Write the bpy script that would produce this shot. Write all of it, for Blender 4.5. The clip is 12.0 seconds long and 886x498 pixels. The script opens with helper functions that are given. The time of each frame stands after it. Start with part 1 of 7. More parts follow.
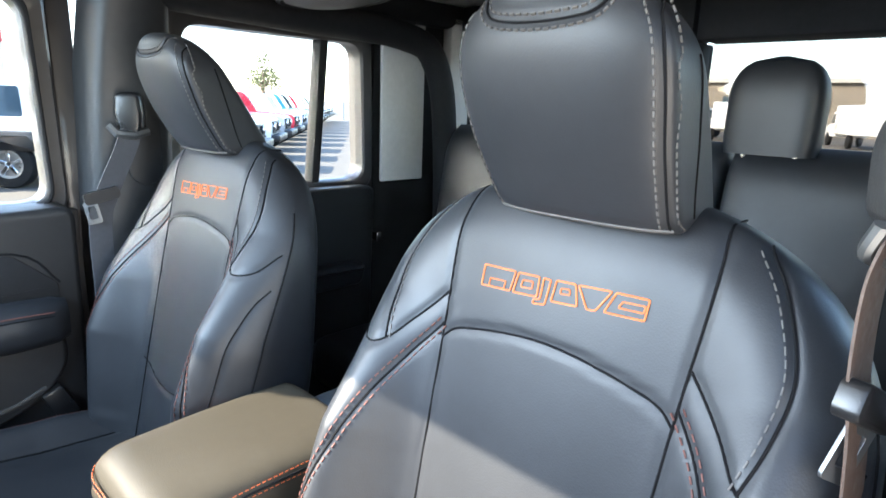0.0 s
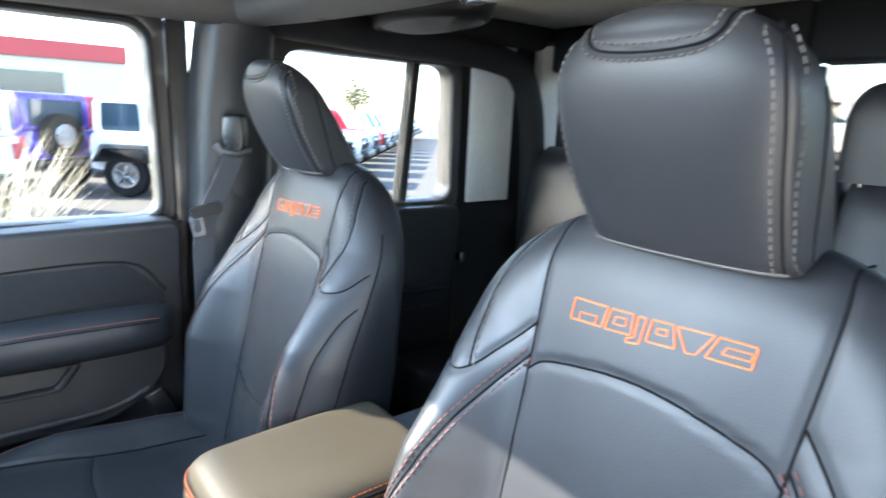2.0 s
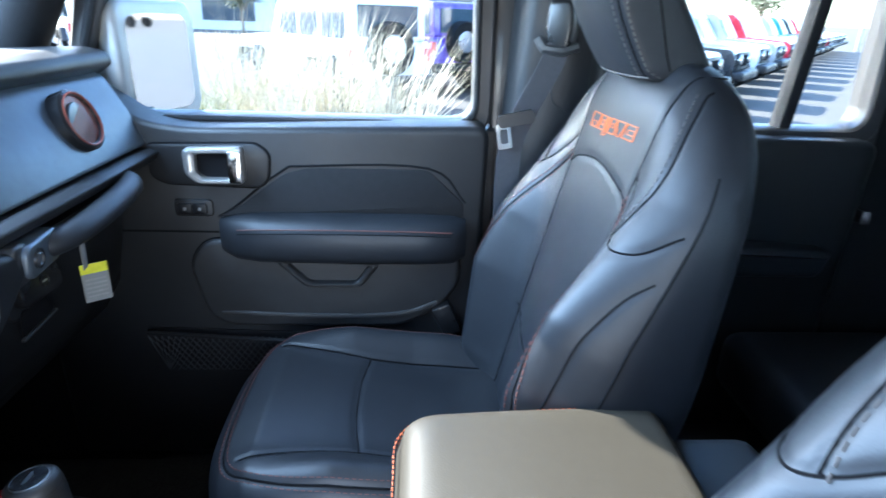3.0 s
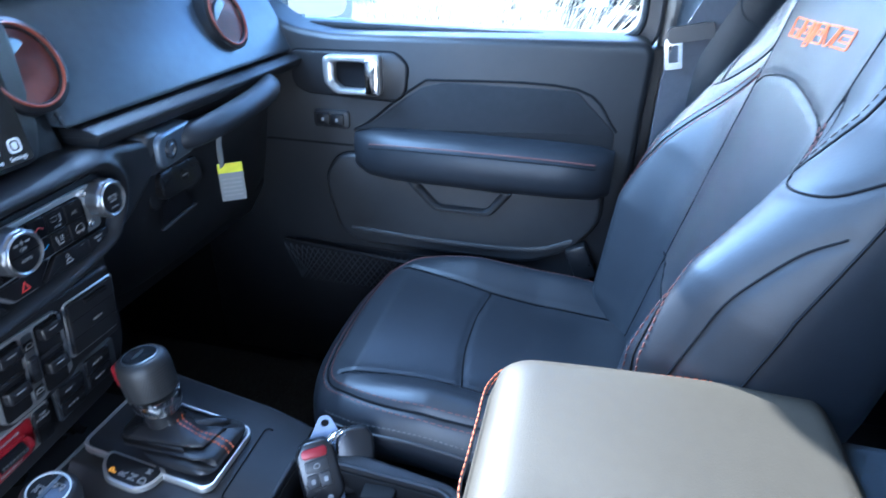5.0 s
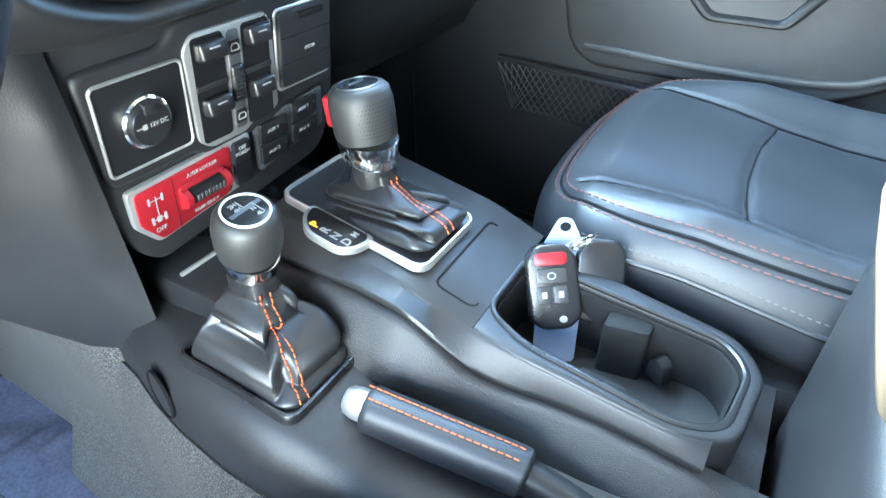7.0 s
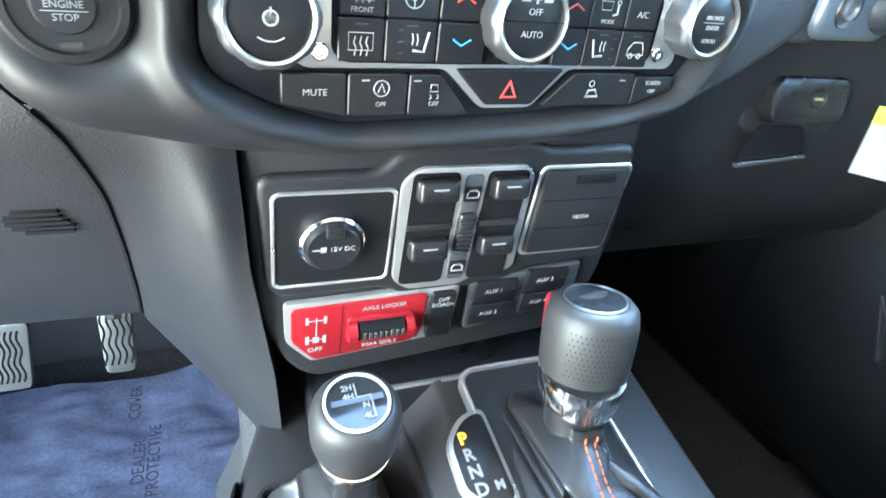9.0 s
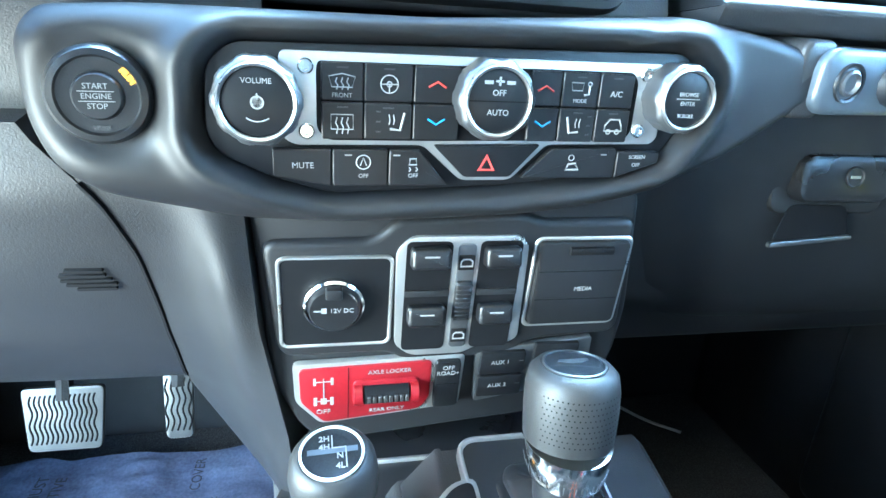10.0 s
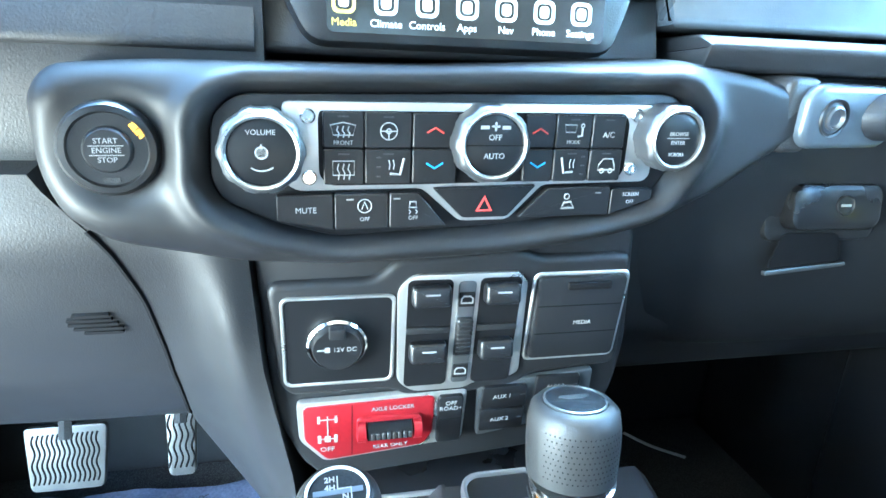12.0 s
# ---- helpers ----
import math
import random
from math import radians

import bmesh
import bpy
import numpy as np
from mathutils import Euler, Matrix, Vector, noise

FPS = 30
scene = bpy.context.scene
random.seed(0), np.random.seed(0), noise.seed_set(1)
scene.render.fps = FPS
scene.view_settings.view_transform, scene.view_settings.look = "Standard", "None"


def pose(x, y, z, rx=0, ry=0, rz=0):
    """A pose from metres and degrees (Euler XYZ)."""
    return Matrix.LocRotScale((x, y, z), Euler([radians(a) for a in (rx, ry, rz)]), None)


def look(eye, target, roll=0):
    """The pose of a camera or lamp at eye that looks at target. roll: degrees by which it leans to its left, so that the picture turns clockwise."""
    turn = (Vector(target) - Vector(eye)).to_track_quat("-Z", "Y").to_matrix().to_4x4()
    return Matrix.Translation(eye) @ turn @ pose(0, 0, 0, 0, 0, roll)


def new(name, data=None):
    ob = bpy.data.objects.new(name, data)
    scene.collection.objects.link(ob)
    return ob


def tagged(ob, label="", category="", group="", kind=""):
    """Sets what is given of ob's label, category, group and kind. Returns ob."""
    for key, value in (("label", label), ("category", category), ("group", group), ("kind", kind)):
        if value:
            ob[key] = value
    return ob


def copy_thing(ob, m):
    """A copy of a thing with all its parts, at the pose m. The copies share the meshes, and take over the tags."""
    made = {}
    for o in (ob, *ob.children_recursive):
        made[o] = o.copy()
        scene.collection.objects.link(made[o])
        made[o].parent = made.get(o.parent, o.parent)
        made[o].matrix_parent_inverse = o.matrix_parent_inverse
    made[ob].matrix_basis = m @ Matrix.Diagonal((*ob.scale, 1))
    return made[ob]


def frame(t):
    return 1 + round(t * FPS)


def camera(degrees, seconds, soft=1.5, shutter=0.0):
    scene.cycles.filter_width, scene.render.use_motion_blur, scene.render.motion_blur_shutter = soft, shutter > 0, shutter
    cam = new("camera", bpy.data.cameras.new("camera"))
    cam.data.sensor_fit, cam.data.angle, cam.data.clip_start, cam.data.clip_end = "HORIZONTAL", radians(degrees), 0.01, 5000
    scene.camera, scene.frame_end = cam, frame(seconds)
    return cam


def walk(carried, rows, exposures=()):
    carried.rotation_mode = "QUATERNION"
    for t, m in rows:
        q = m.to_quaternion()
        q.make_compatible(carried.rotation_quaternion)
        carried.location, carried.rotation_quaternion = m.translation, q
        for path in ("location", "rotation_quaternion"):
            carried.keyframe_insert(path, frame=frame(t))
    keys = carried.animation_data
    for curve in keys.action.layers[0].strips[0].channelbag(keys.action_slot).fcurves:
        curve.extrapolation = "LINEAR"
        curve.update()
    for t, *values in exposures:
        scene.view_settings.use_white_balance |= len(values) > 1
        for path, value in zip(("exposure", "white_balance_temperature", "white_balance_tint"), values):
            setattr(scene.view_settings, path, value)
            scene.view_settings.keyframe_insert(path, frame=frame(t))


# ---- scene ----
cam = camera(74.0, 12.0, shutter=0.3)
PATH = [
    (0, (0.671, 0.271, 1.143), (-0.676, 1.67, 0.663), 2.1),
    (0.5, (0.668, 0.253, 1.16), (-0.639, 1.72, 0.783), 1.3),
    (1, (0.669, 0.25, 1.161), (-0.627, 1.732, 0.814), 1.1),
    (1.5, (0.669, 0.253, 1.159), (-0.672, 1.695, 0.807), 1.2),
    (2, (0.658, 0.271, 1.152), (-0.881, 1.473, 0.719), 2.5),
    (2.5, (0.551, 0.381, 1.131), (-1.249, 0.991, 0.509), 2.9),
    (3, (0.444, 0.449, 1.117), (-1.408, 0.549, 0.368), 1.9),
    (3.2, (0.417, 0.447, 1.119), (-1.425, 0.436, 0.34), 2.3),
    (5, (0.37, 0.488, 1.062), (-1.349, 0.085, 0.123), 1.1),
    (5.5, (0.367, 0.416, 0.915), (-1.209, -0.194, -0.155), 2.3),
    (6, (0.349, 0.383, 0.81), (-1.158, -0.405, -0.244), 0.2),
    (6.5, (0.333, 0.363, 0.82), (-1.087, -0.436, -0.34), 0.3),
    (8.3, (0.302, 0.358, 0.88), (-0.948, -0.72, -0.247), 4.5),
    (8.5, (0.272, 0.34, 0.884), (-0.852, -0.898, -0.214), 6.5),
    (9, (0.156, 0.284, 0.841), (-0.551, -1.309, -0.141), 7.4),
    (9.5, (0.107, 0.321, 0.837), (-0.384, -1.448, 0.045), 4.6),
    (10, (0.099, 0.33, 0.837), (-0.31, -1.496, 0.13), 3.6),
    (10.5, (0.102, 0.333, 0.837), (-0.299, -1.502, 0.15), 3.5),
    (11, (0.101, 0.334, 0.837), (-0.295, -1.503, 0.153), 3.5),
    (11.5, (0.101, 0.334, 0.837), (-0.304, -1.511, 0.18), 3.2),
    (12, (0.101, 0.334, 0.849), (-0.312, -1.518, 0.217), 2.5),
]
EXPOSURES = [(0.0, 3.27, 6150, 9), (1.5, 3.35, 6150, 9), (2.5, 3.2, 5600, 8), (3.2, 3.2, 5050, 7), (5.0, 3.65, 4600, 9), (5.5, 4.25, 4600, 11), (6.0, 5.05, 5250, 8), (6.5, 5.43, 5650, 0), (8.5, 5.6, 5250, -4),
             (9.0, 6.0, 5600, -2), (9.5, 6.1, 5250, -5), (10.5, 6.15, 4900, -9), (12.0, 6.25, 4950, -8)]
walk(cam, [(t, look(eye, target, roll)) for t, eye, target, roll in PATH], EXPOSURES)

# ---- world and sun ----
SUN_DIR = Vector((-0.487, -0.722, 0.540)).normalized()      # towards the sun
world = bpy.data.worlds.new("sky")
scene.world = world
world.use_nodes = True
wn = world.node_tree
sky = wn.nodes.new("ShaderNodeTexSky")
sky.sky_type = "NISHITA"
sky.sun_disc = False
sky.sun_elevation = math.asin(SUN_DIR.z)
sky.sun_rotation = math.atan2(SUN_DIR.x, SUN_DIR.y)
wn.links.new(sky.outputs["Color"], wn.nodes["Background"].inputs["Color"])
wn.nodes["Background"].inputs["Strength"].default_value = 0.15
sun_data = bpy.data.lights.new("sun", "SUN")
sun_data.energy, sun_data.angle, sun_data.color = 3.8, radians(0.6), (1.0, 0.87, 0.68)
sun = new("sun", sun_data)
sun.matrix_world = look((0, 0, 20), Vector((0, 0, 20)) - SUN_DIR)


def opening_lamp(name, eye, target, w, h, watts, tint=(0.64, 0.83, 1.0)):
    """An area lamp in an opening, for the outside light that comes in there."""
    la = bpy.data.lights.new(name, "AREA")
    la.shape, la.size, la.size_y, la.energy, la.color = "RECTANGLE", w, h, watts, tint
    ob = new(name, la)
    ob.matrix_world = look(eye, target)


# added warm fill lamp, in place of light bounced off the sunlit ground
opening_lamp("open_door_fill", (1.0, 0.52, 0.75), (-0.20, 0.70, 1.12), 0.8, 0.9, 2.6, (1.0, 0.88, 0.74))
opening_lamp("windscreen_sky", (-0.19, -0.50, 1.40), (-0.12, 0.45, 0.525), 1.10, 0.7, 9.0)


# ---- materials ----
def mat(name, color, rough=0.5, metal=0.0, var=0.15, scale=8.0, bump=0.0, bump_scale=300.0, grain="noise", coat=0.0, rough_var=0.1,
        emit=None, emit_strength=0.0, spec=0.5):
    """A node material: base colour varied at two scales, roughness varied, fine relief."""
    m = bpy.data.materials.new(name)
    m.use_nodes = True
    nt = m.node_tree
    b = nt.nodes["Principled BSDF"]
    tc = nt.nodes.new("ShaderNodeTexCoord")
    n1 = nt.nodes.new("ShaderNodeTexNoise")
    n1.inputs["Scale"].default_value, n1.inputs["Detail"].default_value = scale, 6
    n2 = nt.nodes.new("ShaderNodeTexNoise")
    n2.inputs["Scale"].default_value, n2.inputs["Detail"].default_value = scale * 14, 3
    for n in (n1, n2):
        nt.links.new(tc.outputs["Object"], n.inputs["Vector"])
    add = nt.nodes.new("ShaderNodeMath")
    add.operation = "ADD"
    nt.links.new(n1.outputs["Fac"], add.inputs[0])
    nt.links.new(n2.outputs["Fac"], add.inputs[1])
    ramp = nt.nodes.new("ShaderNodeMapRange")
    ramp.inputs["From Min"].default_value, ramp.inputs["From Max"].default_value = 0.6, 1.4
    ramp.inputs["To Min"].default_value, ramp.inputs["To Max"].default_value = 1 - var, 1 + var
    nt.links.new(add.outputs[0], ramp.inputs["Value"])
    mul = nt.nodes.new("ShaderNodeVectorMath")
    mul.operation = "SCALE"
    mul.inputs[0].default_value = color
    nt.links.new(ramp.outputs[0], mul.inputs["Scale"])
    nt.links.new(mul.outputs[0], b.inputs["Base Color"])
    rr = nt.nodes.new("ShaderNodeMapRange")
    rr.inputs["From Min"].default_value, rr.inputs["From Max"].default_value = 0.3, 0.7
    rr.inputs["To Min"].default_value, rr.inputs["To Max"].default_value = max(rough - rough_var, 0.02), min(rough + rough_var, 1)
    nt.links.new(n1.outputs["Fac"], rr.inputs["Value"])
    nt.links.new(rr.outputs[0], b.inputs["Roughness"])
    b.inputs["Metallic"].default_value = metal
    b.inputs["Specular IOR Level"].default_value = spec
    b.inputs["Coat Weight"].default_value = coat
    b.inputs["Coat Roughness"].default_value = 0.08
    if emit:
        b.inputs["Emission Color"].default_value = (*emit, 1)
        b.inputs["Emission Strength"].default_value = emit_strength
    if bump:
        if grain == "cells":
            t = nt.nodes.new("ShaderNodeTexVoronoi")
            out = t.outputs["Distance"]
        else:
            t = nt.nodes.new("ShaderNodeTexNoise")
            t.inputs["Detail"].default_value = 4
            out = t.outputs["Fac"]
        t.inputs["Scale"].default_value = bump_scale
        nt.links.new(tc.outputs["Object"], t.inputs["Vector"])
        bp = nt.nodes.new("ShaderNodeBump")
        bp.inputs["Strength"].default_value, bp.inputs["Distance"].default_value = bump, 0.001
        nt.links.new(out, bp.inputs["Height"])
        nt.links.new(bp.outputs[0], b.inputs["Normal"])
    return m


def glass(name, tint=(0.9, 0.95, 0.95), mix=0.12):
    """Thin pane: clear with a weak gloss."""
    m = bpy.data.materials.new(name)
    m.use_nodes = True
    nt = m.node_tree
    nt.nodes.clear()
    out = nt.nodes.new("ShaderNodeOutputMaterial")
    tr = nt.nodes.new("ShaderNodeBsdfTransparent")
    tr.inputs["Color"].default_value = (*tint, 1)
    gl = nt.nodes.new("ShaderNodeBsdfGlossy")
    gl.inputs["Roughness"].default_value = 0.02
    mx = nt.nodes.new("ShaderNodeMixShader")
    fr = nt.nodes.new("ShaderNodeFresnel")
    fr.inputs["IOR"].default_value = 1.35
    nt.links.new(fr.outputs[0], mx.inputs[0])
    nt.links.new(tr.outputs[0], mx.inputs[1])
    nt.links.new(gl.outputs[0], mx.inputs[2])
    nt.links.new(mx.outputs[0], out.inputs["Surface"])
    return m


LEATHER = mat("black leather", (0.0160, 0.0176, 0.0212), 0.46, spec=0.43, var=0.12, scale=5, bump=0.07, bump_scale=560, grain="cells", rough_var=0.06)
# the lid's black leather, its base colour lifted and warmed to carry sunlight
SUNLIT_LID_LEATHER = mat("smooth leather with painted sun", (0.036, 0.0312, 0.0230), 0.58, spec=0.28, var=0.08, scale=6, bump=0.12, bump_scale=620, grain="cells")
# near-black for seams and joints, and for shade painted into the switch wells
SEAM = mat("dark seam", (0.005, 0.005, 0.006), 0.85, spec=0.15)
THREAD = mat("grey thread", (0.075, 0.070, 0.068), 0.7)
THREAD_RUST = mat("rust thread", (0.10, 0.036, 0.028), 0.7)
THREAD_ORANGE = mat("orange thread", (0.42, 0.085, 0.02), 0.7)
BADGE_THREAD = mat("bright orange thread", (0.72, 0.17, 0.045), 0.7)
PLASTIC = mat("black grained plastic", (0.0125, 0.0125, 0.0135), 0.46, spec=0.46, var=0.15, scale=4, bump=0.25, bump_scale=900)
PLASTIC_SMOOTH = mat("smooth black plastic", (0.011, 0.011, 0.012), 0.32, var=0.12, scale=6, bump=0.1, bump_scale=900)
PLASTIC_SATIN = mat("satin soft-touch plastic", (0.0105, 0.0105, 0.0115), 0.52, spec=0.384, var=0.10, scale=5, bump=0.06, bump_scale=1200, rough_var=0.05)
PLASTIC_GREY = mat("dark grey plastic", (0.026, 0.026, 0.027), 0.46, var=0.15, scale=4, bump=0.4, bump_scale=600)
PIANO = mat("gloss black button", (0.009, 0.009, 0.010), 0.36, spec=0.3, var=0.1, scale=10)
SATIN = mat("satin silver trim", (0.52, 0.51, 0.49), 0.32, metal=0.8, var=0.06, scale=12, rough_var=0.07)
CHROME = mat("chrome", (0.80, 0.79, 0.77), 0.12, metal=1.0, var=0.04, rough_var=0.04)
DARK_SATIN = mat("dark satin metal", (0.16, 0.165, 0.17), 0.36, metal=0.8, var=0.08)
DASH_METAL = mat("gunmetal dash panel", (0.105, 0.125, 0.148), 0.34, metal=0.5, var=0.10, scale=5, bump=0.1, bump_scale=900)
KNURL = mat("knurled grey metal", (0.30, 0.30, 0.295), 0.34, metal=0.85, var=0.08, scale=12)
ORANGE_RING = mat("burnt orange ring", (0.22, 0.05, 0.025), 0.4)
RED = mat("red anodised panel", (0.22, 0.008, 0.014), 0.38, metal=0.2, var=0.12, scale=20)
WHITE_PRINT = mat("white print", (0.24, 0.24, 0.238), 0.6, var=0.03)
ORANGE_PRINT = mat("amber light", (0.5, 0.2, 0.02), 0.5, emit=(1.0, 0.42, 0.02), emit_strength=0.05)
RED_PRINT = mat("red print", (0.55, 0.05, 0.04), 0.5)
BLUE_PRINT = mat("blue print", (0.06, 0.30, 0.62), 0.5)
HEADLINER = mat("beige headliner", (0.78, 0.72, 0.62), 0.9, var=0.08, scale=6, bump=0.5, bump_scale=500)
WHITE_PANEL = mat("pale grey trim panel", (0.62, 0.60, 0.57), 0.8, var=0.07, scale=5, bump=0.3, bump_scale=300)
FOAM = mat("black foam trim", (0.013, 0.013, 0.014), 0.75, spec=0.25, var=0.2, scale=5, bump=0.4, bump_scale=400)
CARPET = mat("dark grey carpet", (0.030, 0.029, 0.029), 0.95, var=0.3, scale=12, bump=1.0, bump_scale=420)
speck = CARPET.node_tree.nodes.new("ShaderNodeTexNoise")
speck.inputs["Scale"].default_value, speck.inputs["Detail"].default_value = 620, 2
fibre = CARPET.node_tree.nodes.new("ShaderNodeValToRGB")
fibre.color_ramp.elements[0].position, fibre.color_ramp.elements[0].color = 0.42, (0.010, 0.010, 0.011, 1)
fibre.color_ramp.elements[1].position, fibre.color_ramp.elements[1].color = 0.68, (0.075, 0.072, 0.068, 1)
CARPET.node_tree.links.new([n for n in CARPET.node_tree.nodes if n.type == "TEX_COORD"][0].outputs["Object"], speck.inputs["Vector"])
CARPET.node_tree.links.new(speck.outputs["Fac"], fibre.inputs["Fac"])
CARPET.node_tree.links.new(fibre.outputs["Color"], CARPET.node_tree.nodes["Principled BSDF"].inputs["Base Color"])
BODY_PAINT = mat("granite metallic paint", (0.045, 0.042, 0.042), 0.42, metal=0.15, coat=0.3, var=0.06, scale=30)
BELT = mat("seat belt webbing", (0.085, 0.088, 0.100), 0.65, var=0.25, scale=120, bump=0.6, bump_scale=900)
FILM = mat("milky blue floor film", (0.135, 0.15, 0.225), 0.12, var=0.4, scale=16, bump=0.9, bump_scale=26)
FILM_INK = mat("film ink", (0.018, 0.018, 0.03), 0.5)
RUBBER = mat("tyre rubber", (0.007, 0.007, 0.0072), 0.8, spec=0.2, var=0.2, bump=0.5, bump_scale=120)
PEDAL = mat("grey pedal metal", (0.075, 0.075, 0.075), 0.42, metal=0.6, var=0.12, scale=30)
RAIL = mat("grey padded vinyl", (0.080, 0.075, 0.069), 0.62, var=0.12, scale=5, bump=0.4, bump_scale=700)


def solid_glass(name, tint):
    m = bpy.data.materials.new(name)
    m.use_nodes = True
    b = m.node_tree.nodes["Principled BSDF"]
    b.inputs["Base Color"].default_value = (*tint, 1)
    b.inputs["Transmission Weight"].default_value = 1.0
    b.inputs["Roughness"].default_value = 0.0
    b.inputs["IOR"].default_value = 1.12
    return m


SIDE_GLASS = solid_glass("side window glass", (0.93, 0.96, 0.95))
PANE = glass("tinted rear glass", (0.52, 0.51, 0.49))
CAR_GLASS = mat("dark car window", (0.03, 0.05, 0.07), 0.05, var=0.2, scale=2, coat=0.5, rough_var=0.02)
MIRROR = mat("mirror", (0.85, 0.86, 0.87), 0.03, metal=1.0, var=0.02, rough_var=0.01)
ASPHALT = mat("asphalt", (0.072, 0.066, 0.058), 0.9, var=0.25, scale=1.5, bump=0.6, bump_scale=60)
DRY_GRASS = mat("dry grass", (0.55, 0.49, 0.36), 0.8, var=0.5, scale=6)
GREEN_GRASS = mat("green grass", (0.14, 0.16, 0.045), 0.8, var=0.5, scale=5)
LEAF = mat("foliage", (0.08, 0.09, 0.035), 0.8, var=0.5, scale=3)
BARK = mat("bark", (0.14, 0.10, 0.07), 0.9, var=0.3, bump=0.8, bump_scale=40)
BUILDING = mat("pale building wall", (0.15, 0.132, 0.11), 0.85, var=0.1, scale=0.6, bump=0.3, bump_scale=8)
BUILDING_RED = mat("red fascia", (0.45, 0.06, 0.06), 0.6, var=0.1, scale=1)
POLE = mat("galvanised pole", (0.30, 0.30, 0.29), 0.5, metal=0.4)


# ---- helpers for shapes ----
def thing(name, at=(0, 0, 0), label="", category="", group="", kind=""):
    ob = new(name)
    ob.empty_display_size = 0.05
    ob.matrix_world = at if isinstance(at, Matrix) else Matrix.Translation(at)
    return tagged(ob, label, category, group, kind)


def part(name, bm, material, parent=None, label="", smooth=True, m=None, angle=40):
    """One mesh object from a bmesh, under a thing or a part; m places it."""
    if m is not None and max(abs(a - b) for p, q in zip(Matrix.LocRotScale(*m.decompose()), m) for a, b in zip(p, q)) > 1e-5:
        bm.transform(m)             # a sheared placing goes into the mesh
        m = None
    bmesh.ops.recalc_face_normals(bm, faces=bm.faces)
    me = bpy.data.meshes.new(name)
    if smooth:
        for f in bm.faces:
            f.smooth = True
        for e in bm.edges:
            e.smooth = e.is_manifold and e.calc_face_angle(0) < radians(angle)
    bm.to_mesh(me)
    bm.free()
    me.materials.append(material)
    ob = new(name, me)
    if parent:
        ob.parent = parent
    if m is not None:
        ob.matrix_basis = m
    if label:
        tagged(ob, label)
    return ob


def box(x0, x1, y0, y1, z0, z1, bevel=0.0, seg=2, bm=None):
    bm = bm or bmesh.new()
    r = bmesh.ops.create_cube(bm, size=1, matrix=Matrix.Translation(((x0 + x1) / 2, (y0 + y1) / 2, (z0 + z1) / 2)) @
                              Matrix.Diagonal((abs(x1 - x0), abs(y1 - y0), abs(z1 - z0), 1)))
    if bevel:
        es = {e for v in r["verts"] for e in v.link_edges}
        bmesh.ops.bevel(bm, geom=list(es), offset=bevel, segments=seg, affect="EDGES", profile=0.5)
    return bm


def rrect(w, h, r, n=5, cx=0, cy=0):
    pts = []
    for qx, qy, a0 in ((1, 1, 0), (-1, 1, 90), (-1, -1, 180), (1, -1, 270)):
        for i in range(n + 1):
            a = radians(a0 + 90 * i / n)
            pts.append((cx + qx * (w / 2 - r) + r * math.cos(a), cy + qy * (h / 2 - r) + r * math.sin(a)))
    return pts


def round_poly(pts, r, n=4):
    """A polygon with its corners rounded."""
    out = []
    k = len(pts)
    for i in range(k):
        p, a, b = Vector(pts[i]), Vector(pts[i - 1]), Vector(pts[(i + 1) % k])
        ra = min(r, (a - p).length * 0.45, (b - p).length * 0.45)
        s, e = p + (a - p).normalized() * ra, p + (b - p).normalized() * ra
        for j in range(n + 1):
            t = j / n
            out.append(tuple((1 - t) ** 2 * s + 2 * t * (1 - t) * p + t * t * e))
    return out


def prism(pts, d0, d1, bevel=0.0, seg=2, bm=None, hole=None):
    """A polygon in local xy, from local z d0 to d1, front (d1) edge bevelled; hole: an inner outline with as many points."""
    bm = bm or bmesh.new()
    if hole:
        k = len(pts)
        rings = [[bm.verts.new((*p, z)) for p in o] for o, z in ((pts, d0), (pts, d1 - bevel), )]
        inset = [bm.verts.new((p[0] + (q[0] - p[0]) * 0.0, p[1], d1 - bevel)) for p, q in zip(pts, hole)]
        for v in inset:
            bm.verts.remove(v)
        f = min(0.3, bevel / max(1e-6, min((Vector(p) - Vector(q)).length for p, q in zip(pts, hole))))
        rings.append([bm.verts.new((p[0] + (q[0] - p[0]) * f, p[1] + (q[1] - p[1]) * f, d1)) for p, q in zip(pts, hole)])
        rings.append([bm.verts.new((q[0] + (p[0] - q[0]) * f, q[1] + (p[1] - q[1]) * f, d1)) for p, q in zip(pts, hole)])
        rings.append([bm.verts.new((*q, d1 - bevel)) for q in hole])
        rings.append([bm.verts.new((*q, d0)) for q in hole])
        for a, b in zip(rings, rings[1:] + rings[:1]):
            for i in range(k):
                bm.faces.new((a[i], a[(i + 1) % k], b[(i + 1) % k], b[i]))
        return bm
    lo = [bm.verts.new((*p, d0)) for p in pts]
    bot = bm.faces.new(lo[::-1])
    r = bmesh.ops.extrude_face_region(bm, geom=[bot], use_keep_orig=True)
    up = [v for v in r["geom"] if isinstance(v, bmesh.types.BMVert)]
    bmesh.ops.translate(bm, verts=up, vec=(0, 0, d1 - d0))
    if bevel:
        top = [f for f in r["geom"] if isinstance(f, bmesh.types.BMFace)][0]
        bmesh.ops.bevel(bm, geom=list(top.edges), offset=bevel, segments=seg, affect="EDGES", profile=0.5)
    return bm


